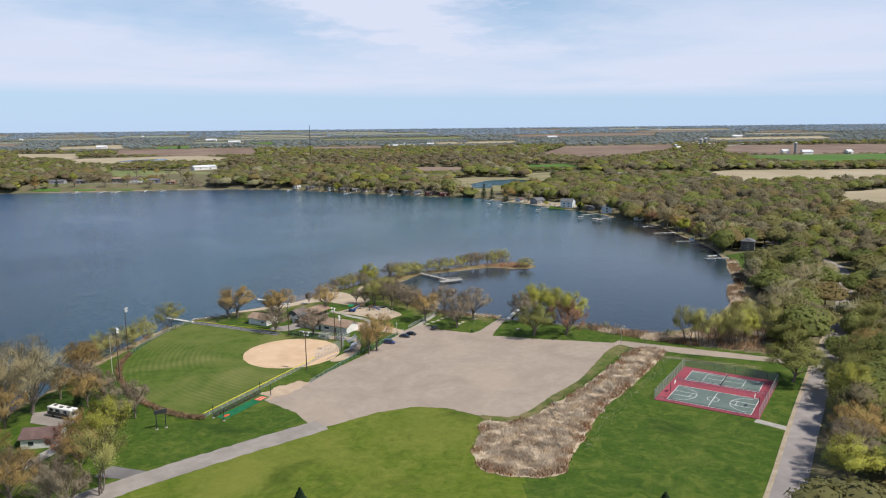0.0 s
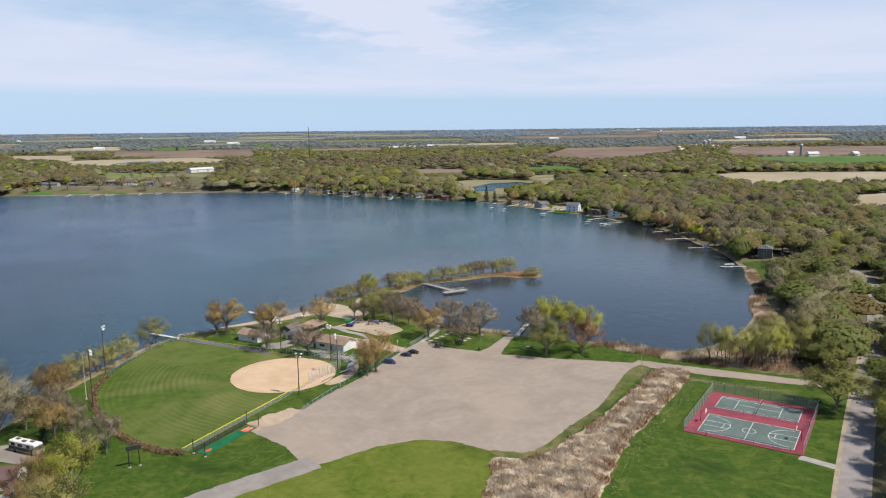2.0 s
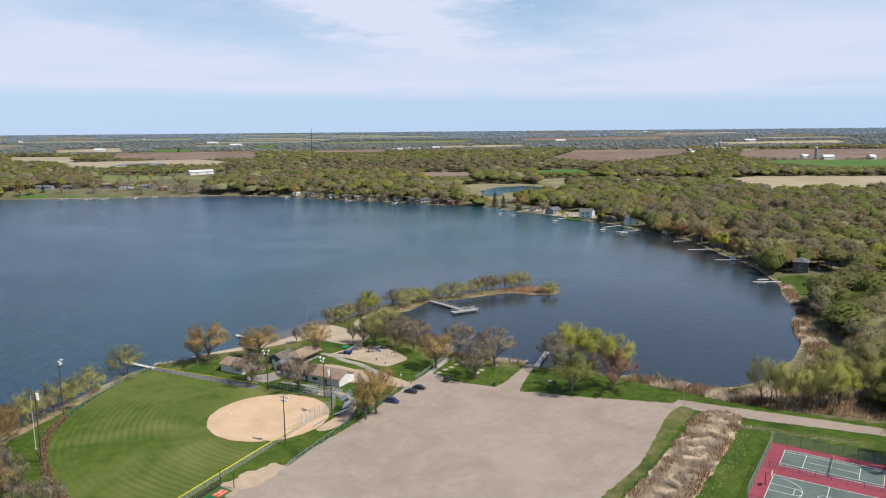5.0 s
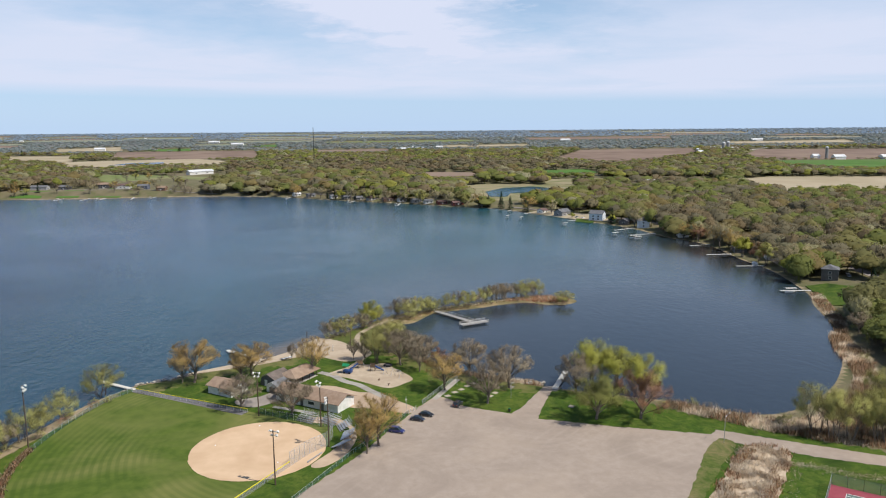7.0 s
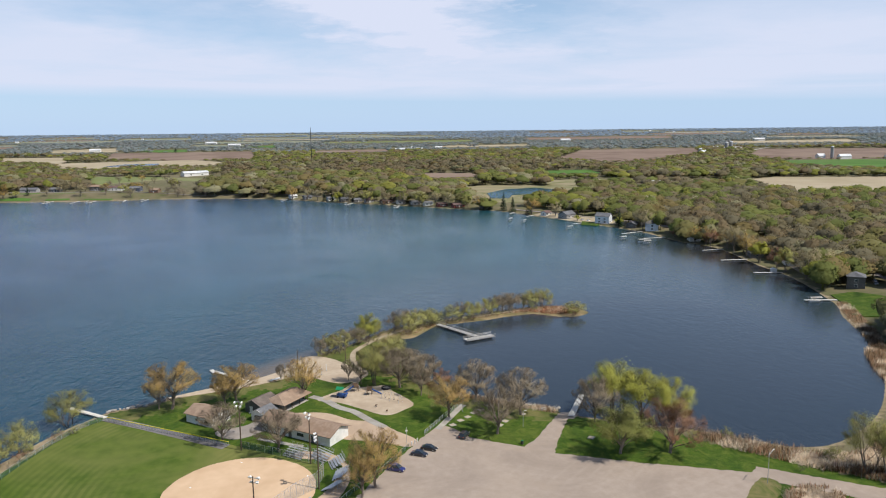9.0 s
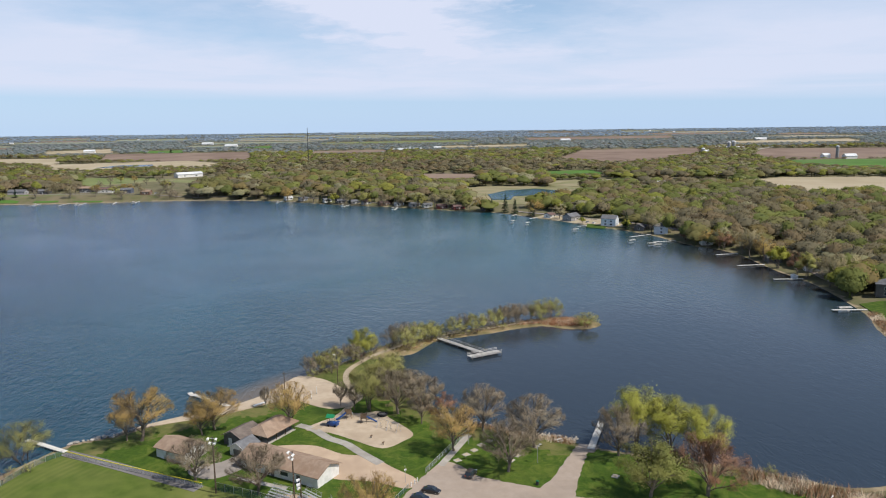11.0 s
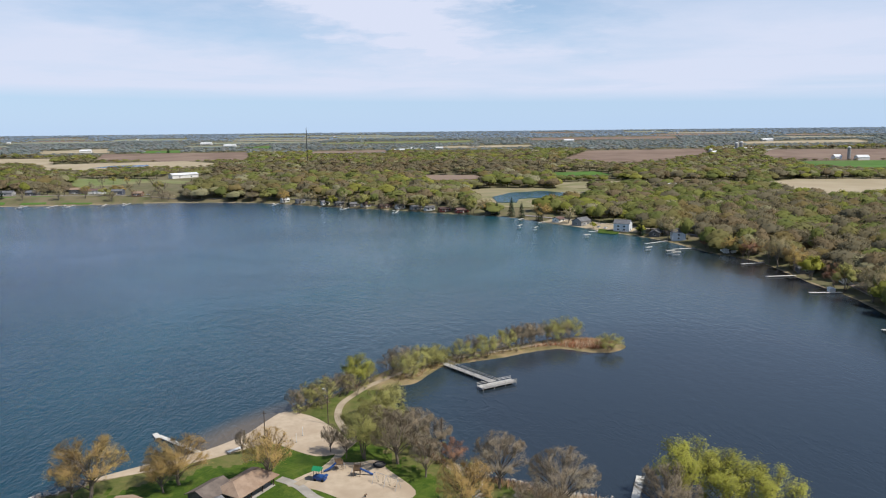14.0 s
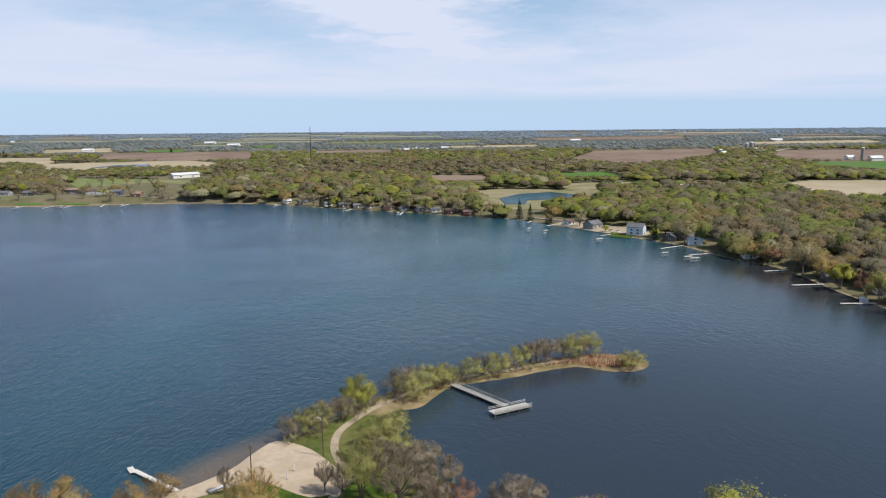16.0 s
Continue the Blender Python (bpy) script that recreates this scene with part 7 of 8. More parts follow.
# ---- playground ----
ZP = Z0 + 0.05
tr = thing("play_train", -22.6, 362.4, ZP, -20, "blue play car with a green canopy roof", "play structure")
bm = bmesh.new()
box(bm, 0, 0, 0.75, 3.2, 1.7, 1.0)
part("body", bm, M["blue_plastic"], tr, bevel=0.12)
bm = bmesh.new()
box(bm, 1.5, 0, 1.35, 0.9, 1.5, 0.5)
part("hood", bm, M["blue_plastic"], tr, bevel=0.15)
for sx in (-1.4, 0.1):
    for sy in (-0.75, 0.75):
        bm = bmesh.new()
        rod(bm, (sx, sy, 0), (sx, sy, 2.9), 0.06, n=6)
        part("post", bm, M["dark_metal"], tr)
bm = bmesh.new()
a_ = [bm.verts.new(q) for q in ((-1.8, -1.1, 2.8), (0.5, -1.1, 2.8), (0.5, 1.1, 2.8), (-1.8, 1.1, 2.8), (-1.8, 0, 3.6), (0.5, 0, 3.6))]
for f in ((0, 1, 5, 4), (3, 4, 5, 2), (0, 4, 3), (1, 2, 5), (0, 3, 2, 1)):
    bm.faces.new([a_[i] for i in f])
part("canopy", bm, M["green_plastic"], tr)
for sx in (-1, 1):
    for sy in (-0.9, 0.9):
        bm = bmesh.new()
        rod(bm, (sx, sy - 0.08, 0.35), (sx, sy + 0.08, 0.35), 0.36, n=12)
        part("wheel", bm, M["rubber"], tr)


def slide_tower(x, y, rz, label, deck=1.6):
    t = thing("play_tower", x, y, ZP, rz, label, "play structure", "play towers")
    for sx in (-0.8, 0.8):
        for sy in (-0.8, 0.8):
            bm = bmesh.new()
            rod(bm, (sx, sy, 0), (sx, sy, 3.0), 0.08, n=8)
            part("post", bm, M["tan_plastic"], t)
    bm = bmesh.new()
    box(bm, 0, 0, deck, 1.7, 1.7, 0.1)
    part("deck", bm, M["rubber"], t)
    for sy in (-0.82, 0.82):
        bm = bmesh.new()
        box(bm, 0, sy, deck + 0.5, 1.6, 0.06, 0.9)
        part("panel", bm, M["tan_plastic"], t)
    bm = bmesh.new()
    k = 10
    for i in range(k):
        u0, u1 = i / k, (i + 1) / k
        p0 = Vector((0.8 + 3.2 * u0, 0.25 * math.sin(3 * u0), deck * (1 - u0) ** 1.2 + 0.25))
        p1 = Vector((0.8 + 3.2 * u1, 0.25 * math.sin(3 * u1), deck * (1 - u1) ** 1.2 + 0.25))
        rod(bm, p0, p1, 0.27, n=8)
    part("slide", bm, M["blue_plastic"], t)
    bm = bmesh.new()
    for i in range(5):
        rod(bm, (-1.0 - 0.16 * i, -0.4, deck - 0.3 * i), (-1.0 - 0.16 * i, 0.4, deck - 0.3 * i), 0.03, n=6)
    for sy in (-0.4, 0.4):
        rod(bm, (-0.85, sy, deck + 0.8), (-1.8, sy, 0), 0.04, n=6)
    part("ladder", bm, M["steel"], t)
    return t


slide_tower(-18.4, 368, 200, "tan play tower with a short blue slide")
slide_tower(-13.6, 364.2, -5, "tan play tower with a long blue slide")
pit = thing("climbing_ring", -8.2, 369.2, ZP, 0, "low round dark tyre-and-rope climber", "play structure")
bm = bmesh.new()
for i in range(16):
    a, b_ = 2 * math.pi * i / 16, 2 * math.pi * (i + 1) / 16
    rod(bm, (1.4 * math.cos(a), 1.4 * math.sin(a), 0.35), (1.4 * math.cos(b_), 1.4 * math.sin(b_), 0.35), 0.3, n=8)
part("ring", bm, M["rubber"], pit)
bm = bmesh.new()
rod(bm, (0, 0, 0.2), (0, 0, 0.42), 1.3, n=16)
part("cover", bm, M["siding_dark"], pit)
sw = thing("swing_set", -6.2, 358.2, ZP, -38, "steel swing frame with four hanging seats", "swing set")
for sx in (-3.6, 0, 3.6):
    bm = bmesh.new()
    for sy in (-1.1, 1.1):
        rod(bm, (sx, sy, 0), (sx, 0, 2.7), 0.05, n=6)
    part("leg", bm, M["steel"], sw)
bm = bmesh.new()
rod(bm, (-3.6, 0, 2.7), (3.6, 0, 2.7), 0.05, n=6)
part("top_bar", bm, M["steel"], sw)
for sx in (-2.6, -1.0, 1.0, 2.6):
    bm = bmesh.new()
    box(bm, sx, 0, 0.5, 0.5, 0.18, 0.05)
    for q in (-0.22, 0.22):
        rod(bm, (sx + q, 0, 0.5), (sx + q, 0, 2.7), 0.015, n=4)
    part("swing_seat", bm, M["rubber"], sw)
for x, y in ((-11, 353), (-7.5, 348.2)):
    sr = thing("spring_rider", x, y, ZP, 40, "small spring rider in the sand", "play structure", "spring riders")
    bm = bmesh.new()
    rod(bm, (0, 0, 0), (0, 0, 0.45), 0.1, n=8)
    part("spring", bm, M["dark_metal"], sr)
    bm = bmesh.new()
    box(bm, 0, 0, 0.65, 0.9, 0.25, 0.4)
    part("rider", bm, M["tan_plastic"], sr, bevel=0.08)


# ---- docks ----
def plank_dock(name, a, b, width, z, label, wood, posts=True, rail=0.0, group="docks", step_=0.9, seat=False):
    """Cross planks on two stringers from a to b, each plank a piece."""
    A, B = Vector((*a, 0)), Vector((*b, 0))
    d = B - A
    ang = math.degrees(math.atan2(d.y, d.x))
    r = thing(name, A.x, A.y, z, ang, label, "dock", group)
    L = d.length
    k = max(3, int(L / step_))
    bm = bmesh.new()
    box(bm, 0, 0, 0, L / k - 0.03, width, 0.07)
    pl = part("plank", bm, wood, r)
    pl.location = (L / k / 2, 0, 0)
    for i in range(1, k):
        c = new("plank", pl.data)
        c.parent, c.location = r, (L / k * (i + 0.5), 0, 0)
    for s in (-1, 1):
        bm = bmesh.new()
        box(bm, L / 2, s * (width / 2 - 0.08), -0.13, L, 0.08, 0.2)
        part("stringer", bm, wood, r)
        if posts:
            for i in range(int(L / 4) + 1):
                bm = bmesh.new()
                xx = 0.3 + i * (L - 0.6) / max(1, int(L / 4))
                rod(bm, (xx, s * (width / 2 + 0.02), -1.8), (xx, s * (width / 2 + 0.02), 0.25 + rail), 0.06, n=6)
                part("post", bm, wood if rail else M["steel"], r)
        if rail:
            for hh in (rail, rail * 0.55):
                bm = bmesh.new()
                box(bm, L / 2, s * (width / 2 + 0.02), hh, L, 0.07, 0.14)
                part("rail", bm, wood, r)
    return r


GW = M["grey_wood"]
plank_dock("fishing_pier", (13.6, 449.5), (28.8, 428.8), 2.4, 0.95, "weathered wooden fishing pier with handrails", GW, rail=1.05)
plank_dock("fishing_pier", (23.6, 423.6), (36.0, 429.6), 3.6, 0.955, "weathered wooden platform at the end of the fishing pier", GW, rail=1.0)
plank_dock("swim_dock", (-54.5, 379.2), (-71.5, 393.2), 1.3, 0.55, "narrow white swimming dock off the beach", M["canvas"])
plank_dock("swim_dock", (-71.2, 391.8), (-73.2, 395), 1.5, 0.553, "short white end platform of the swimming dock", M["canvas"])
plank_dock("boat_dock", (-94.2, 351), (-109, 360.2), 1.5, 0.62, "pale aluminium dock at the end of the path", M["canvas"])
plank_dock("ramp_dock", (48.7, 340.5), (56.6, 358.4), 1.9, 0.62, "pale wooden dock beside the boat ramp", M["canvas"])

# stones along the seawall and the ramp
stone = []
for i in range(5):
    bm = bmesh.new()
    bmesh.ops.create_icosphere(bm, subdivisions=1, radius=0.5)
    rr = random.Random(i)
    for v in bm.verts:
        v.co *= rr.uniform(0.75, 1.2)
        v.co.z *= 0.7
    me = bpy.data.meshes.new("stone")
    bm.to_mesh(me)
    bm.free()
    me.materials.append(M["rock"])
    stone.append(me)
rr = random.Random(4)
wall_ = thing("seawall", -96, 357, 0.2, 0, "row of rough pale stones along the lawn's edge", "seawall")
for line, k in ((curve([(-96, 357), (-90, 359.6), (-85.5, 362), (-80, 367)], 10), 46), (curve([(41, 350.2), (45, 347.3), (47, 349)], 10), 16), (curve([(14, 367), (24, 360), (32, 353.5), (41, 350.5)], 10), 40)):
    for i in range(k):
        q = line[min(int(i / k * len(line)), len(line) - 1)]
        s = new("stone", rr.choice(stone))
        s.parent = wall_
        sc = rr.uniform(0.6, 1.4)
        s.matrix_local = wall_.matrix_world.inverted() @ (pose(q[0] + rr.gauss(0, 0.4), q[1] + rr.gauss(0, 0.4), 0.3 + rr.uniform(-0.1, 0.15), 0, 0, rr.uniform(0, 360)) @ Matrix.Diagonal((sc, sc, sc, 1)))

# ---- homes along the far shore ----
WN = (("f", -2.5, 1.0, 1.8, 1.3), ("f", 2.5, 1.0, 1.8, 1.3), ("l", 0, 1.0, 1.4, 1.2), ("r", 0, 1.0, 1.4, 1.2))
WN2 = WN + (("f", -2.5, 3.7, 1.6, 1.2), ("f", 2.5, 3.7, 1.6, 1.2), ("l", 0, 3.7, 1.4, 1.2))
SHORE = "homes on the lake shore"


def ashore(x, y, want):
    """Moved along the sightline from the camera's mid path until it stands that far from the water."""
    d = Vector((x, y - 150)).normalized()
    X, Y = x + d.x * np.arange(0, 80, 1.0), y + d.y * np.arange(0, 80, 1.0)
    ok = np.nonzero(shore_dist(X, Y) >= want)[0]
    k = int(ok[0]) if len(ok) else 0
    return float(X[k]), float(Y[k])


def home(x, y, rz, L, W, wh, rise, wall, roof, label, **k):
    x, y = ashore(x, y, W / 2 + 5)
    return gable_house("house", x, y, rz, L, W, wh, rise, M[wall], M[roof], label, category="house", group=SHORE, windows=WN2 if wh > 4.5 else WN, doors=(("f", 0, 1.1, 2.1, "white_paint"),), **k)


home(239, 499, 60, 9, 8.5, 6.2, 1.8, "siding_dark", "roof_grey", "tall dark grey lake cabin under a low roof", hip=2.5)
home(202, 713, 75, 11, 10, 6.0, 2.4, "siding_blue", "roof_grey", "pale two-storey lake house with a grey hipped roof", hip=4.0, deck=2.5)
home(176, 763, -35, 13, 9, 6.4, 3.0, "siding_blue", "roof_grey", "pale blue two-storey lake house", deck=2.0)
home(194, 738, 60, 11, 8, 3.0, 2.0, "siding_dark", "roof_grey", "low dark lake cottage with white window frames")
home(153, 806, 40, 14, 10, 3.6, 3.0, "siding_grey", "roof_grey", "grey gabled lake house with a wide roof", deck=2.0)
home(138, 829, 40, 9, 7, 2.8, 2.0, "white_paint", "roof_maroon", "small white lake cottage with a red roof")
home(233, 598, 75, 12, 8, 3.0, 1.8, "siding_dark", "roof_grey", "low dark lake cottage among trees")
home(221, 672, 80, 10, 8, 3.0, 2.0, "white_paint", "roof_grey", "white lake cottage behind bushes")
gable_house("boat_shed", 222, 552.5, 80, 3.6, 2.8, 2.1, 0.5, M["white_paint"], M["roof_pale"], "tiny white shed with a dark door at the shore", category="shed", doors=(("f", 0, 1.2, 1.8, "siding_dark"),), over=0.2)
home(240, 566, 75, 10, 8, 2.8, 2.0, "white_paint", "roof_grey", "white cottage set back from the lake")
for x, y, wall, roof, rz, L in ((-140, 1070, "white_paint", "roof_pale", 30, 9), (-120, 1056, "siding_grey", "roof_grey", 30, 10), (-89, 1034, "white_paint", "roof_grey", 30, 9), (-72, 1022, "siding_dark", "roof_grey", 28, 10), (-55, 1014, "siding_dark", "roof_grey", 28, 12),
                                (-41, 1005, "siding_grey", "roof_maroon", 25, 10), (-19, 990, "siding_brown", "roof_maroon", 25, 14), (-3, 980, "white_paint", "roof_grey", 25, 9), (14, 968, "siding_grey", "roof_grey", 25, 11), (28, 960, "white_paint", "roof_grey", 20, 10),
                                (43, 945, "siding_red", "roof_maroon", 20, 11), (60, 930, "siding_red", "roof_maroon", 20, 13), (88, 908, "siding_dark", "roof_grey", 30, 11)):
    home(x, y, rz, L, 7.5, 2.7, 1.9, wall, roof, {"siding_grey": "grey", "siding_red": "dark red", "siding_brown": "brown", "siding_dark": "dark", "white_paint": "white"}[wall] + " low cottage under shore trees")
for x, y, wall, roof, wh, L, lb in ((-504, 1150, "siding_grey", "roof_grey", 3.6, 22, "grey ranch house above a green lawn"), (-470, 1150, "siding_dark", "roof_grey", 3.4, 14, "dark low house among pale trees"), (-419, 1158, "siding_dark", "roof_brown", 5.6, 15, "tall dark lake house with a pale deck"),
                                    (-391, 1152, "white_paint", "roof_maroon", 4.6, 19, "wide lake house with white windows and a maroon roof"), (-360, 1140, "siding_blue_dark", "roof_grey", 4.6, 14, "slate blue lake house"), (-332, 1130, "siding_brown", "roof_brown", 3.2, 12, "brown lake house by a drive")):
    home(x, y, -3, L, 10, wh, 2.4, wall, roof, lb, deck=2.5 if wh > 4 else 0.0)
for pts in ([(-520, 1097), (-480, 1096), (-480, 1128), (-520, 1128)], [(-412, 1096), (-376, 1096), (-380, 1150), (-410, 1150)], [(-460, 1096), (-430, 1096), (-436, 1130), (-462, 1130)]):
    field("lawn", pts, M["field_green"], "bright green lakeside lawn")
field("lawn", [(208, 444), (226, 438), (243, 470), (232, 490), (219, 488)], M["lawn"], "green lawn by the grey cabin")
field("lawn", [(160, 780), (172, 770), (180, 782), (166, 800)], M["lawn"], "green lawn between lake houses")
field("yard", [(160, 800), (190, 770), (215, 740), (222, 748), (190, 800), (165, 838), (140, 865), (130, 858)], M["field_tan"], "sandy yards and drives behind the lake houses")
field("yard", [(233, 535), (250, 540), (252, 590), (240, 590)], M["gravel"], "gravel yard behind the shore cottages")
strip("road_shore", curve([(-560, 1150), (-460, 1140), (-330, 1128), (-270, 1118), (-170, 1105), (-60, 1030), (30, 965)], 6), 5, M["old_asphalt"], "pale shore road on the far side")
strip("road_farm", curve([(640, 1640), (680, 1698), (831, 1895), (979, 2081), (1060, 2180)], 4), 9, M["concrete"], "pale farm road over the fields", 0.6)


def boat_lift(x, y, rz, label="white boat lift with a canopy beside a dock", colour="canvas"):
    r = thing("boat_lift", x, y, 0, rz, label, "boat lift", "boat lifts")
    for sx in (-2.6, 2.6):
        for sy in (-1.4, 1.4):
            bm = bmesh.new()
            rod(bm, (sx, sy, -1.2), (sx, sy, 2.6), 0.06, n=6)
            part("post", bm, M["steel"], r)
    bm = bmesh.new()
    k = 8
    V0 = [(-1.6 + 3.2 * i / k, 2.6 + 0.45 * math.sin(math.pi * i / k)) for i in range(k + 1)]
    a = [bm.verts.new((-3.2, yy, zz)) for yy, zz in V0]
    b = [bm.verts.new((3.2, yy, zz)) for yy, zz in V0]
    for i in range(k):
        bm.faces.new((a[i], a[i + 1], b[i + 1], b[i]))
    bmesh.ops.solidify(bm, geom=bm.faces[:], thickness=0.05)
    part("canopy", bm, M[colour], r)
    bm = bmesh.new()
    secs = []
    for xx, w, z0 in ((-2.6, 0.95, 0.1), (0, 1.0, 0.1), (1.8, 0.7, 0.25), (2.9, 0.05, 0.6)):
        secs.append([bm.verts.new((xx, -w * 0.5, z0)), bm.verts.new((xx, w * 0.5, z0)), bm.verts.new((xx, w, 0.95)), bm.verts.new((xx, -w, 0.95))])
    for p0, p1 in zip(secs, secs[1:]):
        for i in range(4):
            bm.faces.new((p0[i], p0[(i + 1) % 4], p1[(i + 1) % 4], p1[i]))
    bm.faces.new(secs[0][::-1]), bm.faces.new(secs[-1])
    part("hull", bm, M["white_paint"], r)
    return r


CV = M["canvas"]
for a, b, lb in (((217, 478), (200, 479), "pale aluminium shore dock"), ((216, 532), (199, 533), "long pale shore dock on posts"), ((216, 575), (198, 574), "long pale shore dock on posts"), ((213, 604), (197, 601), "short pale shore dock"),
                 ((199, 674), (181, 670), "pale dock with a moored boat"), ((191, 704), (170, 692), "grey dock off the lake house"), ((158, 758), (145, 751), "grey dock with a boat lift"), ((122, 808), (113, 800), "short grey shore dock"),
                 ((106, 826), (100, 815), "short grey shore dock"), ((-4, 975), (-8, 945), "small pale far dock"), ((-60, 1010), (-66, 990), "small pale far dock"), ((-146, 1062), (-150, 1042), "small pale far dock"),
                 ((-447, 1090), (-448, 1062), "pale far shore dock"), ((-413, 1089), (-413, 1060), "pale far shore dock"), ((-393, 1090), (-391, 1062), "pale far shore dock"), ((-358, 1096), (-352, 1068), "pale far shore dock"), ((-331, 1100), (-330, 1070), "pale far shore dock")):
    q_ = ashore(*a, 0.5)
    b = (b[0] + q_[0] - a[0], b[1] + q_[1] - a[1])
    a = q_
    plank_dock("shore_dock", a, b, 1.6, 0.6, lb, CV, step_=1.4, group="shore docks")
for x, y, rz in ((203.5, 475.5, 5), (183, 667.5, 12), (181, 673.5, 12), (171, 689, 30), (144, 754.5, 30), (112, 803, 50), (101, 818, 50), (-10, 950, 80), (-150, 1047, 80), (-444, 1066, 85), (-395, 1066, 85), (-330, 1074, 85), (-68, 995, 80)):
    boat_lift(x, y, rz)
for x, y, rz, c in ((254, 506, 70, P_WHITE), (251, 500, 70, P_SILVER), (242, 583, 60, P_CHAR), (243, 553, 60, P_BLACK), (-320, 1132, 0, P_WHITE), (168, 806, 40, P_SILVER), (172, 799, 40, P_WHITE)):
    car(x, y, rz, c, "parked car by a lake house", z=height(x, y) + 0.1)
lf = thing("moored_pontoon", 207, 448.5, 0.0, 35, "small teal pontoon boat pulled to the shore", "boat")
bm = bmesh.new()
box(bm, 0, 0, 0.35, 4.5, 1.9, 0.5)
part("hull", bm, M["siding_dark"], lf, bevel=0.15)
bm = bmesh.new()
box(bm, -0.4, 0, 0.85, 3.2, 1.8, 0.5)
part("cover", bm, M["turf"], lf, bevel=0.15)

for x, y, h, w in ((104, 886, 19, 9), (112, 874, 16, 8), (124, 850, 16, 8), (92, 902, 14, 8), (184, 744, 15, 8), (215, 424, 14, 8), (218, 418, 11, 7), (249, 476, 10, 6), (-86, 1018, 12, 6), (-96, 1026, 10, 6), (-205, 1100, 11, 6), (-492, 1118, 12, 6), (-60, 1012, 9, 5),
                   (-1005, 2110, 16, 12), (-985, 2120, 14, 12), (-640, 2260, 14, 12)):
    conifer(*ashore(x, y, 3), h, w)

# trees strewn over the far slope, kept off the camera's sightlines to the houses
rt = random.Random(9)
for i in range(64):
    x, y = rt.uniform(-620, -280), rt.uniform(1118, 1330)
    if rt.random() < 0.75:
        y = rt.uniform(1108, 1190)
    if all(abs(x / y - hx / hy) > 0.009 or y > hy + 4 for hx, hy in ((-504, 1150), (-419, 1158), (-391, 1152), (-360, 1140), (-352, 1398), (-335, 1398))):
        tree(rt.choice(("bare", "pale", "bare", "willow", "amber")), x, y, rt.uniform(9, 15), rt.uniform(9, 15), "trees round the lake")

# big trees of the shore, standing singly
SHORE_TREES = [
    ("pale", 227, 526, 18, 17), ("pale", 238, 530, 17, 16), ("willow", 223, 542, 15, 13), ("pale", 254, 520, 12, 10), ("amber", 222, 589, 17, 15), ("lime", 219, 566, 14, 13), ("red", 228, 560, 13, 11), ("pale", 218, 598, 20, 15), ("amber", 226, 625, 14, 13),
    ("red", 221, 641, 13, 12), ("amber", 222, 652, 14, 14), ("amber", 218, 662, 13, 13), ("red", 213, 690, 9, 8), ("pale", 200, 728, 19, 17), ("pale", 206, 752, 16, 15), ("lime", 186, 750, 9, 8), ("pale", 149, 838, 15, 13), ("lime", 160, 795, 6, 6),
    ("amber", 130, 862, 17, 19), ("amber", 82, 912, 15, 17), ("pale", 84, 915, 18, 16), ("willow", 70, 928, 15, 14), ("pale", 50, 945, 17, 15), ("pale", 36, 952, 18, 15), ("willow", 18, 962, 17, 15), ("pale", 0, 972, 18, 16), ("pale", -20, 984, 17, 15),
    ("willow", -42, 995, 16, 15), ("pale", -66, 1012, 18, 16), ("lime", -80, 1024, 13, 12), ("pale", -106, 1040, 17, 16), ("pale", -120, 1050, 18, 17), ("amber", -140, 1066, 16, 16), ("willow", -165, 1084, 14, 15), ("bare", -184, 1094, 14, 16), ("willow", -215, 1106, 10, 12),
    ("bare", -260, 1112, 14, 18), ("bare", -290, 1114, 12, 15), ("bare", -310, 1116, 13, 12), ("pale", -356, 1108, 13, 14), ("pale", -420, 1110, 15, 15), ("bare", -464, 1112, 14, 13), ("amber", -515, 1102, 14, 15), ("lime", -540, 1098, 12, 12), ("bare", -560, 1100, 15, 16),
    ("willow", 158, 304, 14, 15), ("pale", 165, 318, 17, 20), ("pale", 176, 330, 16, 18), ("pale", 160, 292, 15, 18), ("bare", 172, 306, 13, 15), ("green", 152, 286, 12, 15), ("willow", 186, 352, 14, 15), ("willow", 150, 318, 12, 13), ("willow", 140, 303, 15, 12), ("willow", 146, 297, 14, 11),
    ("pale", 205, 372, 17, 20), ("pale", 220, 386, 16, 20), ("willow", 192, 376, 13, 14), ("green", 204, 398, 13, 14), ("bare", 185, 372, 8, 9), ("bare", 192, 398, 9, 10),
    ("green", 158, 252, 15, 16), ("lime", 136, 224, 15, 14), ("green", 128, 208, 14, 15), ("amber", 120, 196, 14, 14), ("bare", 112, 186, 14, 14), ("green", 144, 238, 14, 13), ("amber", 168, 262, 14, 14), ("green", 176, 276, 15, 15), ("green", 190, 294, 15, 16), ("green", 204, 314, 14, 15), ("lime", 107, 178, 13, 12),
]
for k_, x, y, h, w in SHORE_TREES:
    x, y = ashore(x, y, 2.5)
    tree(k_, x, y, h, w, "trees round the lake")

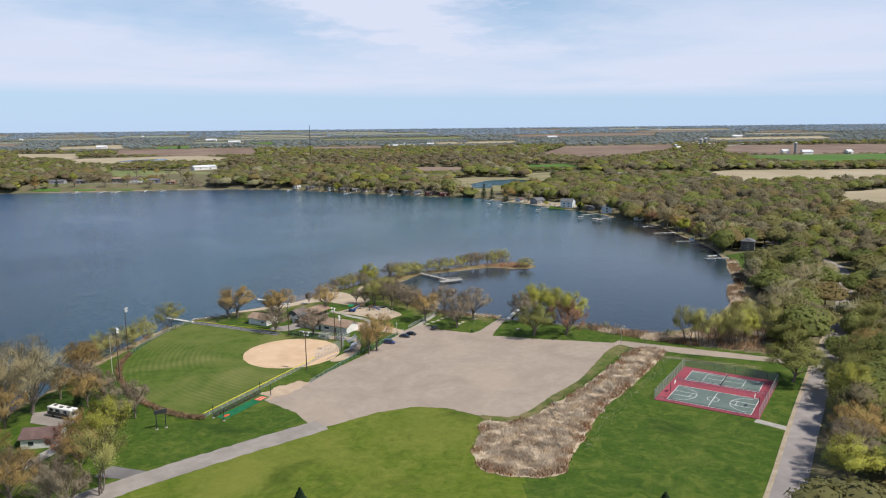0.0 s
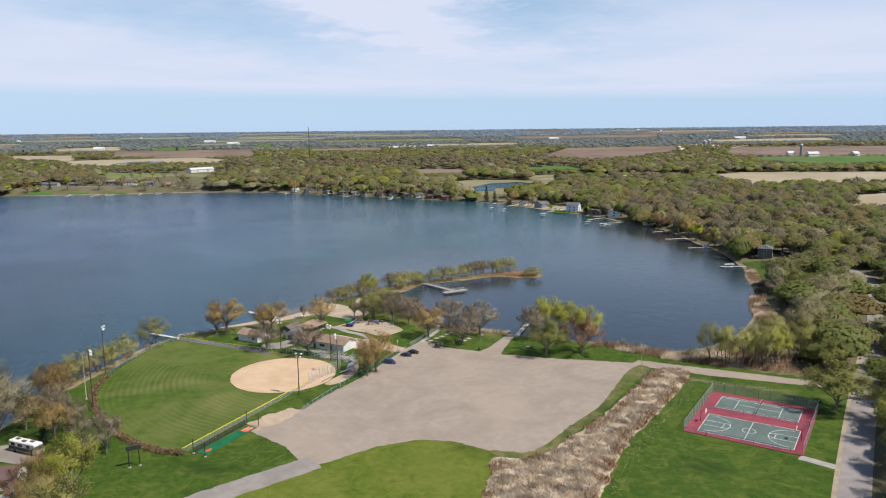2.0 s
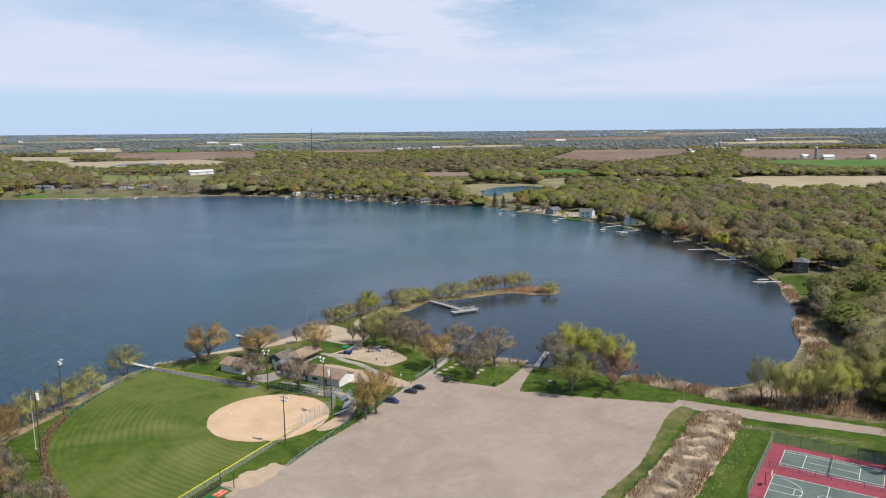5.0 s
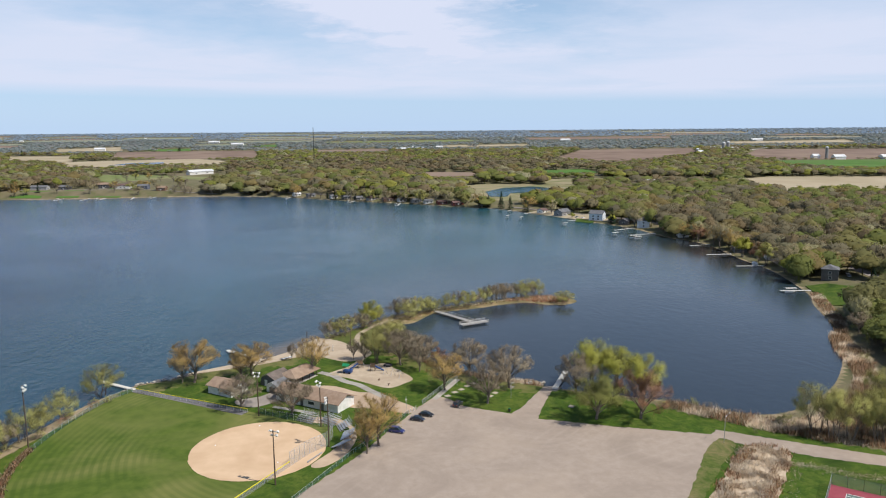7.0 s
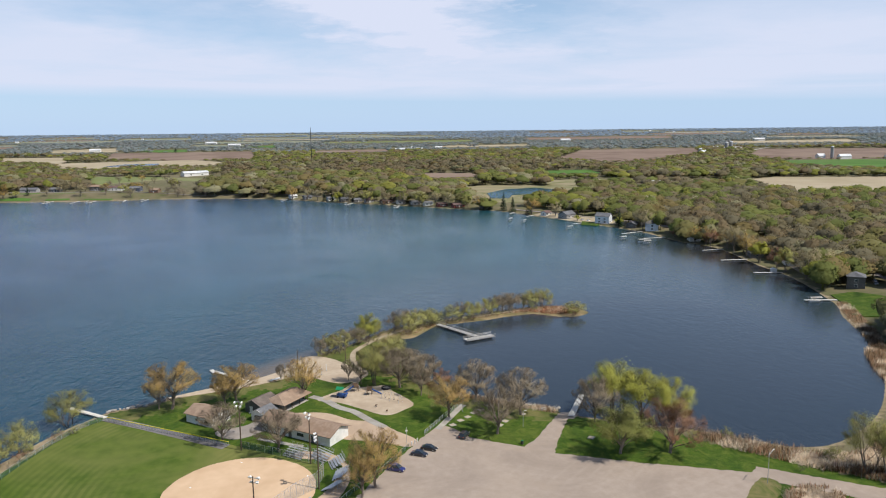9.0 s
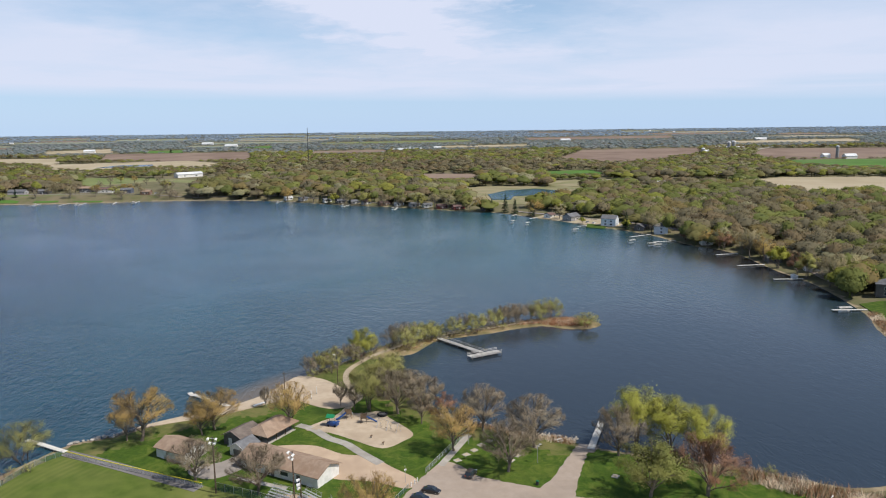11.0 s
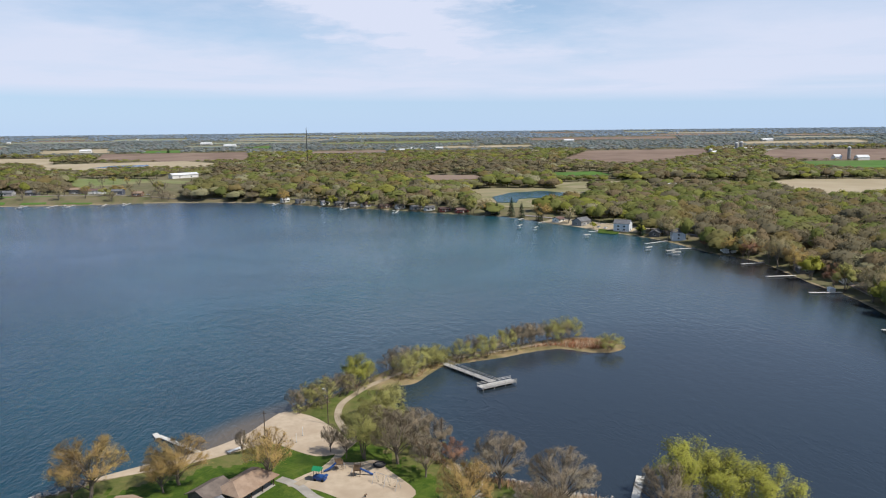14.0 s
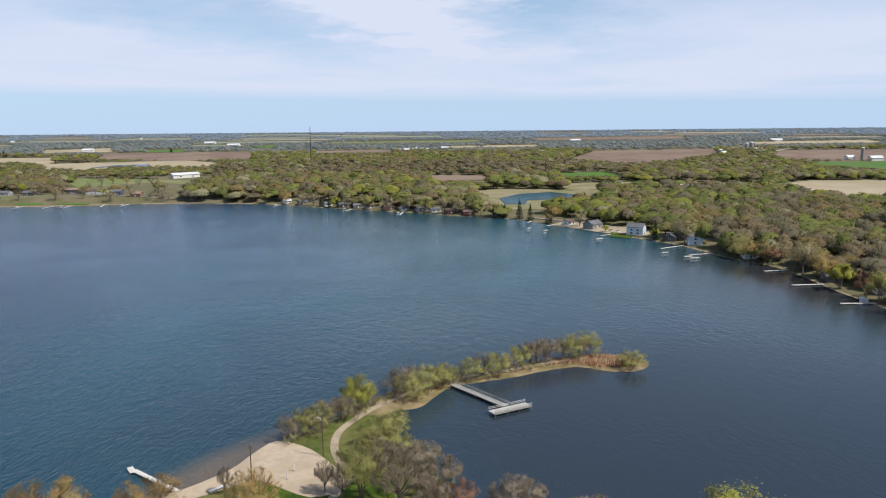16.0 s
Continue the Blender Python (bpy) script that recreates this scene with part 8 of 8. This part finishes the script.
# ---- farms and the mast ----
rf = random.Random(5)
for quad, mt in FAR_FIELDS:
    if rf.random() < 0.35:
        gable_house("barn", quad[0][0] + rf.uniform(10, 150), quad[0][1] + rf.uniform(15, 50), rf.uniform(-30, 30), rf.uniform(9, 15), 8, 3.5, 3, M["white_paint"], M[rf.choice(("roof_pale", "roof_grey", "roof_pale"))], "pale farm building on the edge of a far field", category="barn", group="distant farm buildings", over=0.6)
gable_house("barn", -352, 1398, 42, 44, 14, 5.0, 3.0, M["white_paint"], M["roof_pale"], "long white farm building with a pale metal roof", category="barn", windows=(("f", -10, 1.5, 3, 1.5), ("f", 10, 1.5, 3, 1.5)), over=0.8)
for x, y, L in ((2, 2205, 16), (24, 2215, 13), (44, 2222, 15), (62, 2230, 12), (-20, 2190, 13), (36, 2290, 14), (78, 2250, 16), (110, 2300, 20)):
    gable_house("barn", x, y, 5, L, 9, 4, 3.5, M["white_paint"], M["roof_pale"], "white far-off farm shed", category="barn", group="far farm sheds", over=0.6)
for x, y, L, rz in ((834, 1995, 46, 15), (862, 1988, 30, 15), (815, 2030, 40, 15), (715, 1838, 24, 40), (920, 1612, 24, 0), (885, 1640, 14, 0), (1010, 1600, 14, 10), (1246, 2640, 40, 0), (332, 1082, 15, -15), (348, 1076, 10, -15), (-890, 2330, 30, 10), (-1150, 2100, 22, 0), (-560, 2650, 40, 0), (600, 2800, 36, 0), (-700, 2900, 40, 0)):
    gable_house("barn", x, y, rz, L, 14, 5.5, 4.5, M["white_paint"], M["roof_pale"], "white farm building among fields", category="barn", group="farm buildings", over=0.6)


def silo(x, y, h, rad, label):
    r = thing("silo", x, y, height(x, y), 0, label, "silo", "silos")
    bm = bmesh.new()
    rod(bm, (0, 0, -1), (0, 0, h), rad, n=20)
    part("drum", bm, M["siding_grey"], r)
    bm = bmesh.new()
    bmesh.ops.create_uvsphere(bm, u_segments=16, v_segments=8, radius=rad * 1.02, matrix=Matrix.Translation((0, 0, h)) @ Matrix.Diagonal((1, 1, 0.7, 1)))
    part("dome", bm, M["roof_pale"], r)
    return r


silo(903, 1628, 24, 3.2, "tall grey concrete silo with a pale dome")
silo(836, 1985, 20, 4.5, "grey concrete farm silo")
silo(848, 1985, 22, 4.5, "grey concrete farm silo")
silo(712, 1850, 12, 4, "short grey farm silo")
mast = thing("radio_mast", -191, 1703, height(-191, 1703), 0, "thin grey lattice radio mast", "mast")
for s in range(3):
    bm = bmesh.new()
    a = 2 * math.pi * s / 3
    rod(bm, (0.6 * math.cos(a), 0.6 * math.sin(a), 0), (0.3 * math.cos(a), 0.3 * math.sin(a), 74), 0.34, 0.26, 5)
    part("leg", bm, M["dark_metal"], mast)
bm = bmesh.new()
for i in range(36):
    for s in range(3):
        a, b_ = 2 * math.pi * s / 3, 2 * math.pi * (s + 1) / 3
        rod(bm, (0.5 * math.cos(a), 0.5 * math.sin(a), i * 2.0), (0.5 * math.cos(b_), 0.5 * math.sin(b_), i * 2.0 + 2), 0.05, n=3)
part("lattice", bm, M["dark_metal"], mast)
